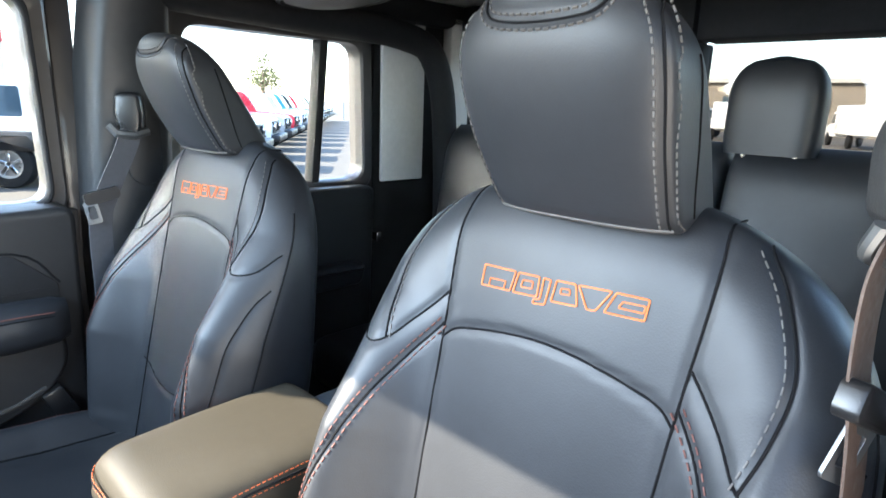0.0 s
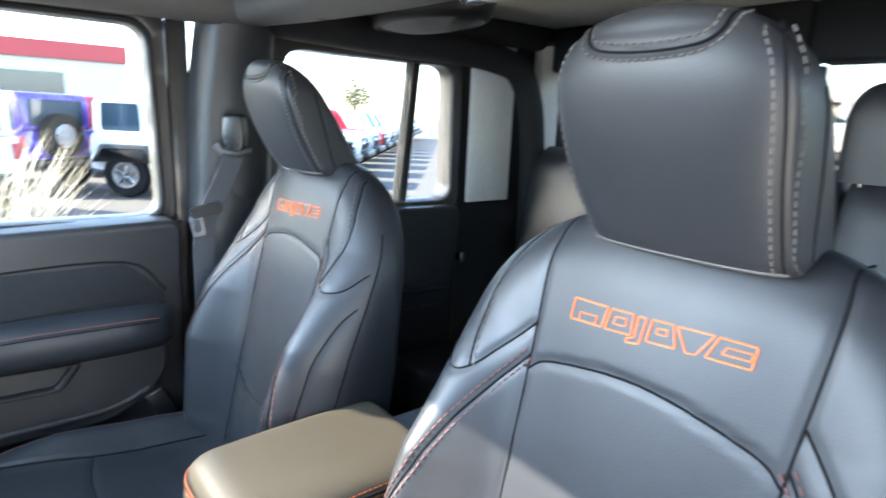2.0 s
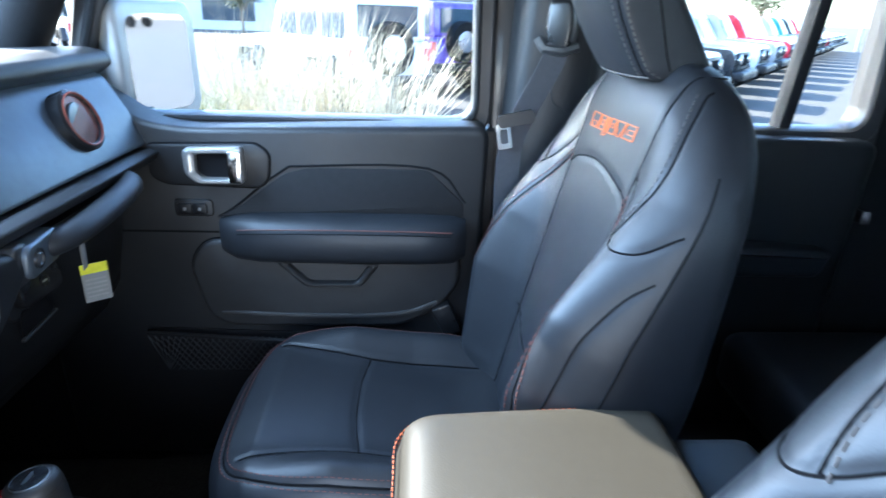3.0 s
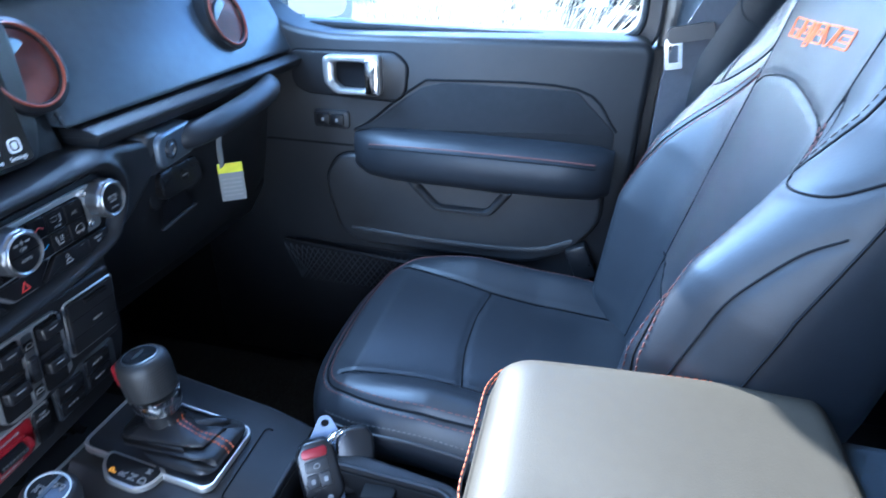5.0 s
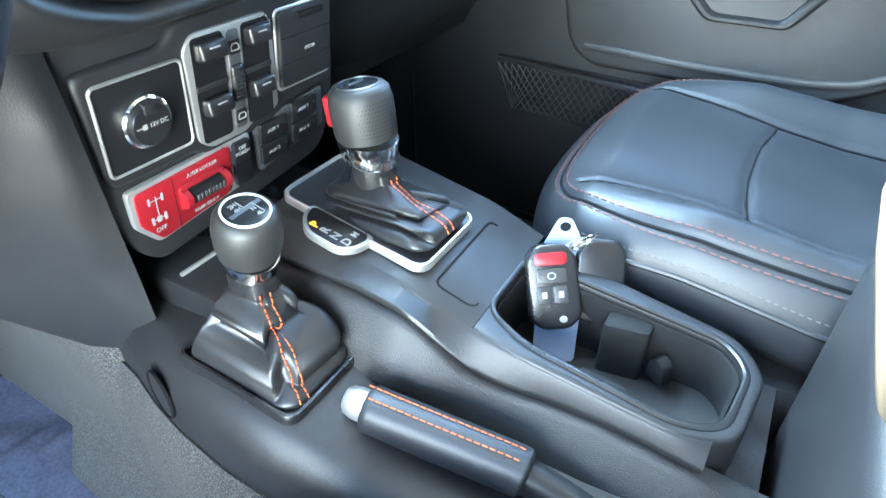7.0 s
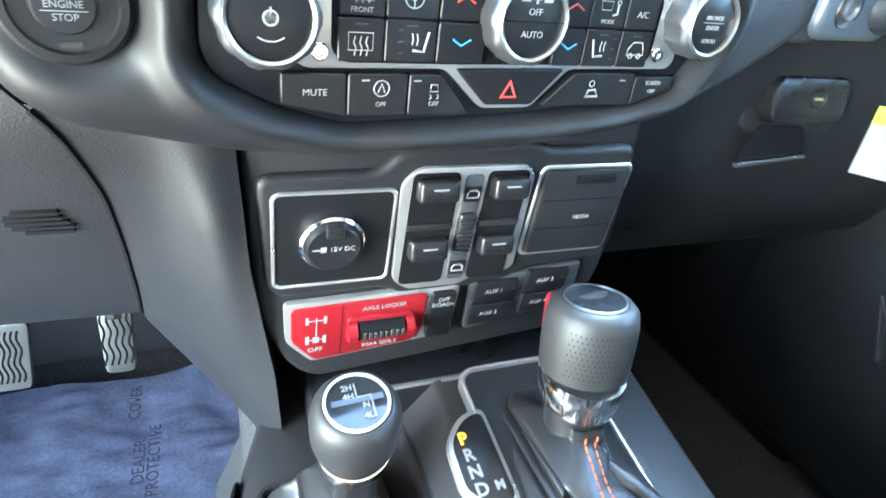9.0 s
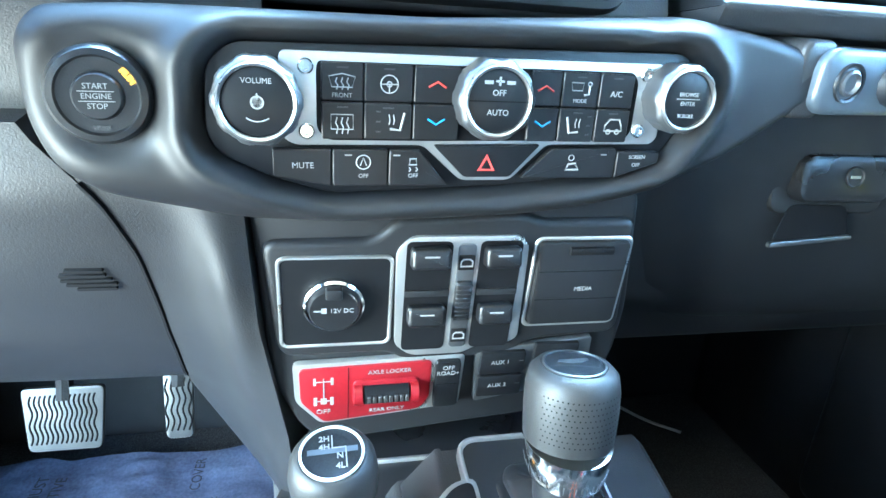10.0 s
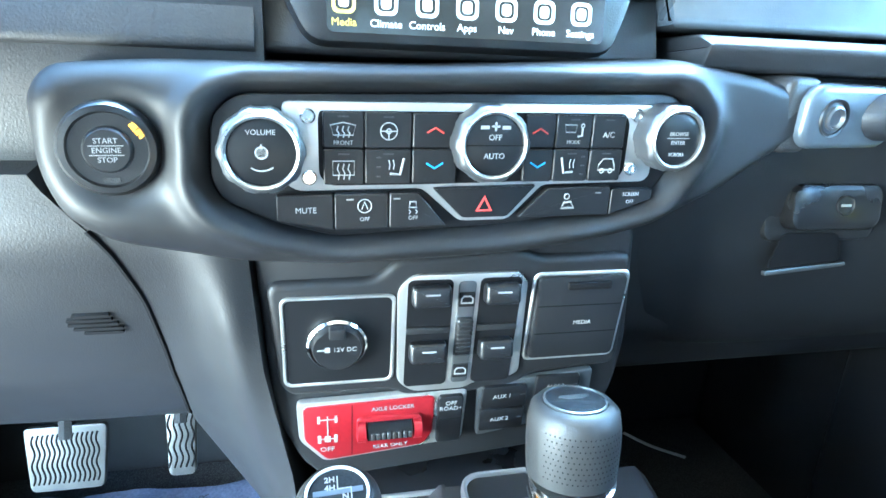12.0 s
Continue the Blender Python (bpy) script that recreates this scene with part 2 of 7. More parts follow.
def loft(rings, cap=True, closed=True, bm=None):
    bm = bm or bmesh.new()
    vs = [[bm.verts.new(p) for p in r] for r in rings]
    k = len(rings[0])
    for a, b in zip(vs, vs[1:]):
        for i in range(k if closed else k - 1):
            j = (i + 1) % k
            bm.faces.new((a[i], a[j], b[j], b[i]))
    if cap and closed:
        bm.faces.new(vs[0][::-1])
        bm.faces.new(vs[-1])
    return bm


def smooth_path(pts, per=8):
    """Catmull-Rom through points."""
    p = [Vector(q) for q in pts]
    p = [2 * p[0] - p[1]] + p + [2 * p[-1] - p[-2]]
    out = []
    for a, b, c, d in zip(p, p[1:], p[2:], p[3:]):
        for i in range(per):
            t = i / per
            out.append(0.5 * (2 * b + (c - a) * t + (2 * a - 5 * b + 4 * c - d) * t * t + (3 * b - a - 3 * c + d) * t ** 3))
    return out + [p[-2]]


def tube(pts, r, n=8, bm=None, closed=False, flat=1.0):
    """A swept round (or flattened) bar; r a number or one for each point."""
    pts = [Vector(p) for p in pts]
    k = len(pts)
    rings = []
    nrm = None
    for i, p in enumerate(pts):
        a = pts[i - 1] if (i or closed) else p
        b = pts[(i + 1) % k] if (i < k - 1 or closed) else p
        t = (b - a).normalized()
        if nrm is None:
            nrm = t.orthogonal().normalized() if abs(t.z) > 0.9 else t.cross(Vector((0, 0, 1))).normalized()
        nrm = (nrm - t * nrm.dot(t)).normalized()
        bi = t.cross(nrm)
        rad = r[i] if isinstance(r, (list, tuple)) else r
        rings.append([p + nrm * rad * math.cos(2 * math.pi * j / n) + bi * rad * flat * math.sin(2 * math.pi * j / n) for j in range(n)])
    if closed:
        rings.append(rings[0])
    bm = loft(rings, cap=not closed, bm=bm)
    if closed:
        bmesh.ops.remove_doubles(bm, verts=bm.verts, dist=1e-6)
    return bm


def turned(profile, n=40, bm=None):
    """A body of revolution about local z from (radius, z) pairs."""
    rings = [[(max(r, 1e-4) * math.cos(2 * math.pi * j / n), max(r, 1e-4) * math.sin(2 * math.pi * j / n), z) for j in range(n)] for r, z in profile]
    return loft(rings, bm=bm)


def ribbon(pts, side, width, thick, bm=None):
    """A flat band along a path; side: its width direction (one vector or one for each point)."""
    pts = [Vector(p) for p in pts]
    rings = []
    for i, p in enumerate(pts):
        t = (pts[min(i + 1, len(pts) - 1)] - pts[max(i - 1, 0)]).normalized()
        s = Vector(side[i] if isinstance(side, list) else side)
        s = (s - t * s.dot(t)).normalized()
        n = t.cross(s)
        rings.append([p + s * a * width / 2 + n * b * thick / 2 for a, b in ((-1, -1), (1, -1), (1, 1), (-1, 1))])
    return loft(rings, bm=bm)


def facing(x, y, z, tilt=0.0, turn=0.0):
    """A frame on a face that looks to the rear: local x towards the passenger side, y up, z out of the face."""
    m = Matrix(((-1, 0, 0, x), (0, 0, 1, y), (0, 1, 0, z), (0, 0, 0, 1)))
    return m @ pose(0, 0, 0, tilt, turn, 0)


def lettering(body, size, m, material, parent, name="lettering", bold=0.0, align="CENTER"):
    cu = bpy.data.curves.new(name, "FONT")
    cu.body, cu.size, cu.align_x, cu.align_y, cu.extrude, cu.offset = body, size, align, "CENTER", 0.00015, bold
    cu.resolution_u = 3
    tmp = bpy.data.objects.new(name, cu)
    scene.collection.objects.link(tmp)
    me = bpy.data.meshes.new_from_object(tmp.evaluated_get(bpy.context.evaluated_depsgraph_get()))
    bpy.data.objects.remove(tmp)
    me.materials.clear()
    me.materials.append(material)
    ob = new(name, me)
    ob.parent = parent
    ob.matrix_basis = m
    return ob


def seg_dist(px, py, lines):
    """Distance of arrays of points to polylines."""
    best = np.full(px.shape, 1e9)
    for line in lines:
        for (ax, ay), (bx, by) in zip(line, line[1:]):
            dx, dy = bx - ax, by - ay
            t = np.clip(((px - ax) * dx + (py - ay) * dy) / (dx * dx + dy * dy + 1e-12), 0, 1)
            best = np.minimum(best, np.hypot(px - ax - t * dx, py - ay - t * dy))
    return best


# ---- the cabin's shell ----
def shell():
    floor = part("floor", box(-0.74, 0.78, -0.75, 1.9, 0.06, 0.12, 0.004), CARPET)
    tagged(floor, "dark grey carpeted cabin floor", "floor", kind="structure")
    toe = part("wall_toe_board", box(-0.74, 0.74, -0.78, -0.62, 0.12, 0.95, 0.01), FOAM)
    tagged(toe, "black padded toe board under the dashboard", "firewall", kind="structure")
    # roof with beige lining
    roof = part("ceiling", box(-0.80, 0.80, -0.02, 1.88, 1.445, 1.48, 0.01), HEADLINER)
    tagged(roof, "beige fabric headliner under the hard top", "headliner", kind="structure")
    panel = part("roof_panel", box(-0.60, 0.60, -0.02, 0.735, 1.405, 1.44, 0.012), HEADLINER)
    tagged(panel, "beige lining of the removable roof panel", "headliner", kind="structure")
    # rear wall with its window opening
    rear = thing("wall_rear", (0, 0, 0), "dark rear cab wall with a wide window", "wall", kind="structure")
    part("lower_wall", box(-0.78, 0.78, 1.80, 1.86, 0.1, 1.03, 0.004), FOAM, rear)
    part("header_trim", box(-0.70, 0.055, 1.74, 1.86, 1.31, 1.445, 0.012), FOAM, rear)
    part("header_trim", box(0.06, 0.62, 1.74, 1.86, 1.31, 1.445, 0.012), FOAM, rear)
    for x0, x1 in ((-0.78, -0.70), (0.005, 0.065), (0.66, 0.78)):
        part("window_post", box(x0, x1, 1.79, 1.86, 1.03, 1.31, 0.008), FOAM if x1 < 0.3 else WHITE_PANEL, rear)
    part("window_seal", box(-0.70, 0.66, 1.785, 1.80, 1.02, 1.045, 0.005), SATIN, rear)
    pane = part("pane", box(-0.70, 0.66, 1.835, 1.84, 1.03, 1.31), PANE, rear)
    pane.visible_shadow = False


shell()


def sport_bar():
    """Padded roll cage: side rails, hoops, and the cross bar with its lamps and loudspeakers."""
    bar = thing("sport_bar", (0, 0, 1.3), "black padded roll cage with a cross bar", "roll bar", kind="structure")
    inv = Matrix.Translation((0, 0, -1.3))

    def pad(name, pts, r, material=FOAM, flat=1.0, n=14):
        return part(name, tube(smooth_path(pts, 6), r, n, flat=flat), material, bar, m=inv)
    for s in (-1, 1):
        pad("side_rail", [(s * 0.60, -0.10, 1.33), (s * 0.62, 0.3, 1.355), (s * 0.635, 0.72, 1.36)], 0.042, RAIL)
        pad("rear_rail", [(s * 0.645, 0.72, 1.352), (s * 0.66, 1.1, 1.340), (s * 0.66, 1.45, 1.328), (s * 0.67, 1.60, 1.26), (s * 0.675, 1.66, 1.0), (s * 0.68, 1.68, 0.3)], 0.040)
        # B-pillar trim
        rings = []
        for z, x, y0, y1 in ((0.10, 0.735, 0.60, 0.80), (0.9, 0.735, 0.63, 0.80), (1.15, 0.715, 0.645, 0.80), (1.33, 0.665, 0.66, 0.79)):
            rings.append([(s * (x + dx), y, z) for dx, y in ((0.05, y0 - 0.012), (-0.035, y0), (-0.05, y0 + 0.02), (-0.05, y1 - 0.02), (-0.035, y1), (0.05, y1 + 0.01))])
        part("pillar_trim", loft(rings), PLASTIC_GREY, bar, m=inv, angle=60)
        part("belt_slider", prism(rrect(0.07, 0.34, 0.035), 0, 0.006, 0.003), PLASTIC, bar, m=inv @ Matrix.Translation((s * 0.672, 0.735, 1.12)) @ pose(0, 0, 0, 90, 0, -s * 90 + 0))
        # door opening flange in body colour
        part("body_flange", box(s * 0.755, s * 0.795, 0.60, 0.645, 0.2, 1.34, 0.008), BODY_PAINT, bar, m=inv)
        part("body_flange", box(s * 0.755, s * 0.795, 1.40, 1.44, 0.2, 1.32, 0.008), BODY_PAINT, bar, m=inv)
    # cross bar, oval, with the housing of the sound bar behind it
    rings = []
    for i in range(25):
        x = -0.62 + 1.24 * i / 24
        e = abs(x) / 0.62
        zc, hy, hz, yc = 1.360 + 0.005 * e ** 3, 0.085 - 0.035 * e ** 2, 0.038 + 0.003 * e, 0.80 - 0.06 * e ** 2
        rings.append([(x, yc + hy * math.copysign(abs(math.cos(a)) ** 0.7, math.cos(a)), zc + hz * math.copysign(abs(math.sin(a)) ** 0.8, math.sin(a)))
                      for a in [2 * math.pi * j / 24 for j in range(24)]])
    part("cross_bar", loft(rings), RAIL, bar, m=inv)
    for s in (-1, 1):
        rings = []
        for r, z in ((1.06, 0.10), (1.03, 0.03), (1.0, 0.012), (0.95, 0.0), (0.88, -0.004), (0.85, 0.003), (0.83, 0.004), (0.80, -0.002), (0.5, -0.012), (0.02, -0.015)):
            rings.append([(s * 0.44 + 0.185 * r * math.cos(a), 1.06 + 0.095 * r * math.sin(a), 1.350 + z) for a in [2 * math.pi * j / 40 for j in range(40)]])
        part("speaker_pod", loft(rings), PLASTIC, bar, m=inv)
    for s in (-1, 1):
        part("pad_joint", tube([(s * 0.40, 0.785 + 0.068 * math.cos(a), 1.361 + 0.0385 * math.sin(a)) for a in np.linspace(0, 2 * math.pi, 30)[:-1]], 0.002, 5, closed=True), SEAM, bar, m=inv)
    lamp = part("dome_lamp", prism(rrect(0.17, 0.06, 0.029), 0, 0.012, 0.004), PLASTIC_GREY, bar, m=inv @ Matrix.Translation((0.063, 0.822, 1.323)) @ pose(0, 0, 0, 180, 0, 0))
    part("lens", prism(rrect(0.085, 0.030, 0.013), 0.012, 0.016, 0.002), WHITE_PANEL, lamp)
    part("lens_rim", prism(rrect(0.092, 0.037, 0.016), 0.011, 0.0145, 0.001, hole=rrect(0.086, 0.031, 0.013)), CHROME, lamp)
    for dx in (-0.063, 0.063):
        part("button", prism(rrect(0.026, 0.026, 0.011), 0.012, 0.016, 0.002), DARK_SATIN, lamp, m=Matrix.Translation((dx, 0, 0)))


sport_bar()


def windscreen_and_sides():
    fr = thing("windshield_frame", (0, 0, 1.0), "black windscreen surround with slim pillars", "windscreen", kind="structure")
    inv = Matrix.Translation((0, 0, -1.0))
    part("header", box(-0.74, 0.74, -0.06, 0.03, 1.35, 1.45, 0.02), FOAM, fr, m=inv)
    for s in (-1, 1):
        part("pillar", tube([(s * 0.72, -0.36, 0.92), (s * 0.70, -0.20, 1.18), (s * 0.68, -0.03, 1.41)], [0.060, 0.058, 0.066], 14), FOAM, fr, m=inv)
        part("post", box(s * 0.68, s * 0.78, -0.62, -0.12, 0.1, 0.92, 0.02), FOAM, fr, m=inv)
        part("roof_rail", box(s * 0.70, s * 0.80, -0.05, 1.88, 1.375, 1.45, 0.015), FOAM, fr, m=inv)
        part("quarter_panel", box(s * 0.75, s * 0.79, 1.42, 1.86, 0.1, 1.40, 0.01), FOAM, fr, m=inv)
        part("quarter_lining", box(s * 0.735, s * 0.75, 1.445, 1.62, 0.90, 1.38, 0.006), WHITE_PANEL, fr, "pale grey lining panel", m=inv)
        part("corner_lining", box(s * 0.70, s * 0.745, 1.70, 1.80, 0.95, 1.42, 0.015), WHITE_PANEL, fr, "pale corner lining", m=inv)
        part("sill", box(s * 0.70, s * 0.80, -0.15, 1.45, 0.02, 0.2, 0.02), BODY_PAINT, fr, m=inv)
    part("cowl", box(-0.72, 0.72, -0.75, -0.44, 0.90, 0.97, 0.02), FOAM, fr, m=inv)


windscreen_and_sides()


# ---- passenger doors ----
SIDE = Matrix(((0, 0, 1, 0), (1, 0, 0, 0), (0, 1, 0, 0), (0, 0, 0, 1)))       # local x along the car, y up, z to the driver's side


def at_side(x):
    return Matrix.Translation((x, 0, 0)) @ SIDE


def window_frame(y0, y1, z0, z1, slant=0.0):
    """Outline pairs of a framed window: outer and inner, in (y, z)."""
    outer = [(y0 - 0.035, z0 - 0.03), (y1 + 0.035, z0 - 0.03), (y1 + 0.03, z1 + 0.045), (y0 + slant - 0.05, z1 + 0.045)]
    inner = [(y0, z0), (y1, z0), (y1 - 0.01, z1), (y0 + slant, z1)]
    return round_poly(outer, 0.05, 5), round_poly(inner, 0.045, 5)


def front_door():
    d = thing("door_1", (-0.70, 0, 0.5), "closed front passenger door, black trim and padded armrest", "car door", kind="structure")
    inv = Matrix.Translation((0.70, 0, -0.5))
    P = lambda name, bm, material, x=0, label="", **k: part(name, bm, material, d, label, m=inv @ at_side(x), **k)
    P("outer_panel", prism([(-0.35, 0.1), (0.61, 0.1), (0.61, 0.90), (-0.35, 0.90)], -0.80, -0.72, 0.004), BODY_PAINT)
    trim = round_poly([(-0.30, 0.16), (0.54, 0.16), (0.575, 0.25), (0.59, 0.92), (0.03, 0.905), (-0.05, 0.915), (-0.13, 0.965), (-0.16, 0.99), (-0.30, 0.99)], 0.03, 4)
    body = P("trim_panel", prism(trim, -0.74, -0.655, 0.012, 3), PLASTIC)
    o, i = window_frame(-0.20, 0.565, 0.915, 1.315, 0.14)
    P("window_surround", prism(o, -0.80, -0.735, 0.006, hole=i), BODY_PAINT)
    o2 = round_poly([(-0.215, 0.905), (0.575, 0.905), (0.566, 1.325), (-0.075, 1.325)], 0.048, 5)
    P("seal", prism(o2, -0.735, -0.722, 0.004, hole=i), FOAM)
    pane = P("pane", prism([(-0.22, 0.90), (0.58, 0.90), (0.57, 1.33), (-0.07, 1.33)], -0.772, -0.768), SIDE_GLASS)
    # the recessed upper insert, armrest and the lower bowl
    P("upper_insert", prism(round_poly([(0.07, 0.735), (0.545, 0.735), (0.545, 0.770), (0.475, 0.835), (0.245, 0.835), (0.20, 0.822), (0.11, 0.755)], 0.010, 3), -0.662, -0.652, 0.0025), FOAM)
    sect = []
    for y, w in ((0.075, 0.2), (0.11, 0.75), (0.16, 0.96), (0.3, 1.0), (0.46, 1.0), (0.525, 0.9), (0.55, 0.5)):
        ring = []
        for k in range(20):
            a = 2 * math.pi * k / 20
            c, s = math.cos(a), math.sin(a)
            ring.append((-0.650 + 0.062 * w * (0.25 + 0.75 * max(c, -0.3)) if c > 0 else -0.66, y, 0.700 + 0.048 * math.copysign(abs(s) ** 0.7, s) * (0.6 + 0.4 * w)))
        sect.append(ring)
    arm = part("armrest", loft(sect), LEATHER, d, "padded leather armrest", m=inv)
    part("stitching", tube([(-0.597, 0.12, 0.728), (-0.590, 0.16, 0.732), (-0.588, 0.3, 0.734), (-0.588, 0.46, 0.733), (-0.594, 0.52, 0.729)], 0.0014, 5), THREAD_RUST, arm)
    part("stitching", tube([(-0.594, 0.12, 0.721), (-0.587, 0.16, 0.725), (-0.585, 0.3, 0.727), (-0.585, 0.46, 0.726), (-0.591, 0.52, 0.722)], 0.0012, 5), SEAM, arm)
    bowl = round_poly([(0.005, 0.64), (0.04, 0.69), (0.54, 0.69), (0.545, 0.60), (0.50, 0.54), (0.42, 0.50), (0.07, 0.50), (0.03, 0.53)], 0.03, 4)
    P("lower_bowl", prism(bowl, -0.662, -0.640, 0.010, 3), PLASTIC_GREY)
    # pull cup
    cup_o = round_poly([(0.175, 0.655), (0.385, 0.650), (0.345, 0.598), (0.235, 0.598)], 0.012, 4)
    cup_i = round_poly([(0.200, 0.650), (0.362, 0.646), (0.335, 0.608), (0.243, 0.608)], 0.010, 4)
    P("pull_cup", prism(cup_o, -0.645, -0.625, 0.004, hole=cup_i), PLASTIC)
    P("cup_floor", prism(cup_i, -0.650, -0.6445), SEAM)
    # handle
    bez_o = round_poly([(-0.045, 0.875), (0.155, 0.880), (0.178, 0.86), (0.172, 0.81), (0.155, 0.795), (-0.02, 0.800), (-0.045, 0.815)], 0.012, 4)
    P("handle_bezel", prism(bez_o, -0.66, -0.649, 0.004), PLASTIC)
    ho = round_poly([(0.025, 0.872), (0.132, 0.876), (0.132, 0.806), (0.045, 0.806), (0.025, 0.825)], 0.010, 5)
    hi = round_poly([(0.045, 0.862), (0.106, 0.864), (0.106, 0.816), (0.057, 0.816), (0.045, 0.827)], 0.008, 5)
    h = P("door_handle", prism(ho, -0.649, -0.628, 0.005, 3, hole=hi), SATIN, label="satin silver door handle")
    P("handle_recess", prism(hi, -0.6485, -0.6465), SEAM)
    P("handle_grip", prism(rrect(0.024, 0.060, 0.004, cx=0.119, cy=0.84), -0.629, -0.622, 0.002), CHROME)
    # lock rocker
    P("lock_bezel", prism(rrect(0.072, 0.034, 0.008, cx=0.027, cy=0.753), -0.656, -0.648, 0.003), PLASTIC)
    for y in (0.012, 0.040):
        P("lock_switch", prism(rrect(0.026, 0.022, 0.004, cx=y, cy=0.753), -0.648, -0.643, 0.002), PIANO)
        P("lock_mark", prism(rrect(0.005, 0.006, 0.001, cx=y, cy=0.753), -0.643, -0.6425), WHITE_PRINT)
    # lower net pocket
    P("pocket_back", prism(round_poly([(-0.09, 0.49), (0.44, 0.475), (0.42, 0.37), (0.05, 0.385), (-0.07, 0.42)], 0.03, 4), -0.658, -0.651), FOAM)
    P("pocket_rim", tube([(-0.09, 0.49, -0.63), (0.2, 0.48, -0.615), (0.44, 0.475, -0.635)], 0.005, 6), FOAM)
    net = bmesh.new()
    for k in range(40):
        y = -0.09 + 0.53 * k / 39
        for sl in (0.06, -0.06):
            a, b = (y, 0.485, -0.625), (min(max(y + sl, -0.06), 0.42), 0.400, -0.632)
            tube([a, b], 0.0011, 4, bm=net)
    P("pocket_net", net, PLASTIC_GREY)
    for outline, depth in ((bez_o, -0.6545), (bowl, -0.6535)):
        P("trim_joint", tube([(y, z, depth) for y, z in outline], 0.0028, 6, closed=True), SEAM)
    P("trim_joint", tube(smooth_path([(0.07, 0.735, -0.6545), (0.10, 0.752, -0.6545), (0.195, 0.826, -0.6545), (0.245, 0.838, -0.6545), (0.475, 0.838, -0.6545), (0.548, 0.77, -0.6545)], 5), 0.0022, 6), SEAM)
    P("bowl_ledge", tube(smooth_path([(0.06, 0.532, -0.640), (0.25, 0.528, -0.637), (0.42, 0.532, -0.640), (0.50, 0.56, -0.640)], 5), 0.006, 8, flat=0.7), PLASTIC_GREY)
    P("trim_split", prism([(-0.29, 0.705), (0.07, 0.705), (0.07, 0.701), (-0.29, 0.701)], -0.6548, -0.6540), SEAM)
    return d


def open_driver_door(closed):
    """The driver's door, like the passenger's in a mirror, swung open on its front hinge."""
    hinge = Vector((0.77, -0.34, 0))
    swing = Matrix.Translation(hinge) @ pose(0, 0, 0, 0, 0, -62) @ Matrix.Translation(-hinge) @ Matrix.Diagonal((-1, 1, 1, 1))
    bpy.context.view_layer.update()
    d = copy_thing(closed, swing @ closed.matrix_world)
    d.name = "door_4"
    tagged(d, "open driver's door with black trim and padded armrest")


open_driver_door(front_door())


def rear_door(name, s, label):
    d = thing(name, (s * 0.72, 1.1, 0.5), label, "car door", kind="structure")
    inv = Matrix.Translation((-s * 0.72, -1.1, -0.5))
    flip = Matrix.Diagonal((-s, 1, 1, 1))
    P = lambda name, bm, material, x=0, label="", **k: part(name, bm, material, d, label, m=inv @ flip @ at_side(x), **k)
    P("outer_panel", prism([(0.65, 0.2), (1.40, 0.2), (1.40, 0.90), (0.65, 0.90)], -0.80, -0.75, 0.004), BODY_PAINT)
    P("trim_panel", prism(round_poly([(0.66, 0.2), (1.36, 0.2), (1.385, 0.9), (0.66, 0.91)], 0.03), -0.75, -0.69, 0.012, 3), PLASTIC)
    o, i = window_frame(0.83, 1.375, 0.915, 1.300, 0.03)
    P("window_surround", prism(o, -0.80, -0.735, 0.006, hole=i), BODY_PAINT)
    P("divider", prism([(1.20, 0.915), (1.225, 0.915), (1.262, 1.30), (1.235, 1.30)], -0.785, -0.745, 0.004), FOAM)
    pane = P("pane", prism([(0.81, 0.90), (1.39, 0.90), (1.38, 1.32), (0.83, 1.32)], -0.772, -0.768), SIDE_GLASS)
    P("armrest", prism(round_poly([(0.8, 0.62), (1.30, 0.62), (1.32, 0.68), (0.78, 0.70)], 0.02), -0.69, -0.64, 0.015, 3), LEATHER)
    P("striker", prism(rrect(0.02, 0.03, 0.006, cx=1.40, cy=0.74), -0.72, -0.69, 0.003), CHROME)
    P("rear_handle", prism(rrect(0.09, 0.05, 0.012, cx=0.88, cy=0.82), -0.69, -0.67, 0.004), SATIN)


rear_door("door_2", -1, "closed rear passenger door with plain black trim")
rear_door("door_3", 1, "closed rear door behind the driver, plain black trim")


MIRROR_SHELL = mat("pale silver mirror shell", (0.42, 0.42, 0.41), 0.35, metal=0.2, var=0.05, scale=6)


def door_mirror():
    m = thing("door_mirror", (-0.86, -0.08, 1.0), "pale silver door mirror reflecting a bright lot", "wing mirror")
    rot = pose(0, 0, 0, 0, 0, -22)
    part("housing", prism(rrect(0.225, 0.245, 0.04), -0.07, -0.0005, 0.012, 3), MIRROR_SHELL, m, m=rot @ Matrix(((-1, 0, 0, 0), (0, 0, 1, 0), (0, 1, 0, 0), (0, 0, 0, 1))))
    part("glass", prism(rrect(0.165, 0.19, 0.028), 0.0, 0.003), MIRROR, m, m=rot @ Matrix(((-1, 0, 0, 0), (0, 0, 1, 0), (0, 1, 0, 0), (0, 0, 0, 1))))
    part("arm", box(-0.02, 0.12, -0.05, -0.01, -0.12, -0.08, 0.012), PLASTIC, m)


door_mirror()


# ---- seats ----
def seat_line(pts, per=7):
    return [tuple(p)[:2] for p in smooth_path([(a, b, 0) for a, b in pts], per)]


def mirror_line(l):
    return [(-a, b) for a, b in l]


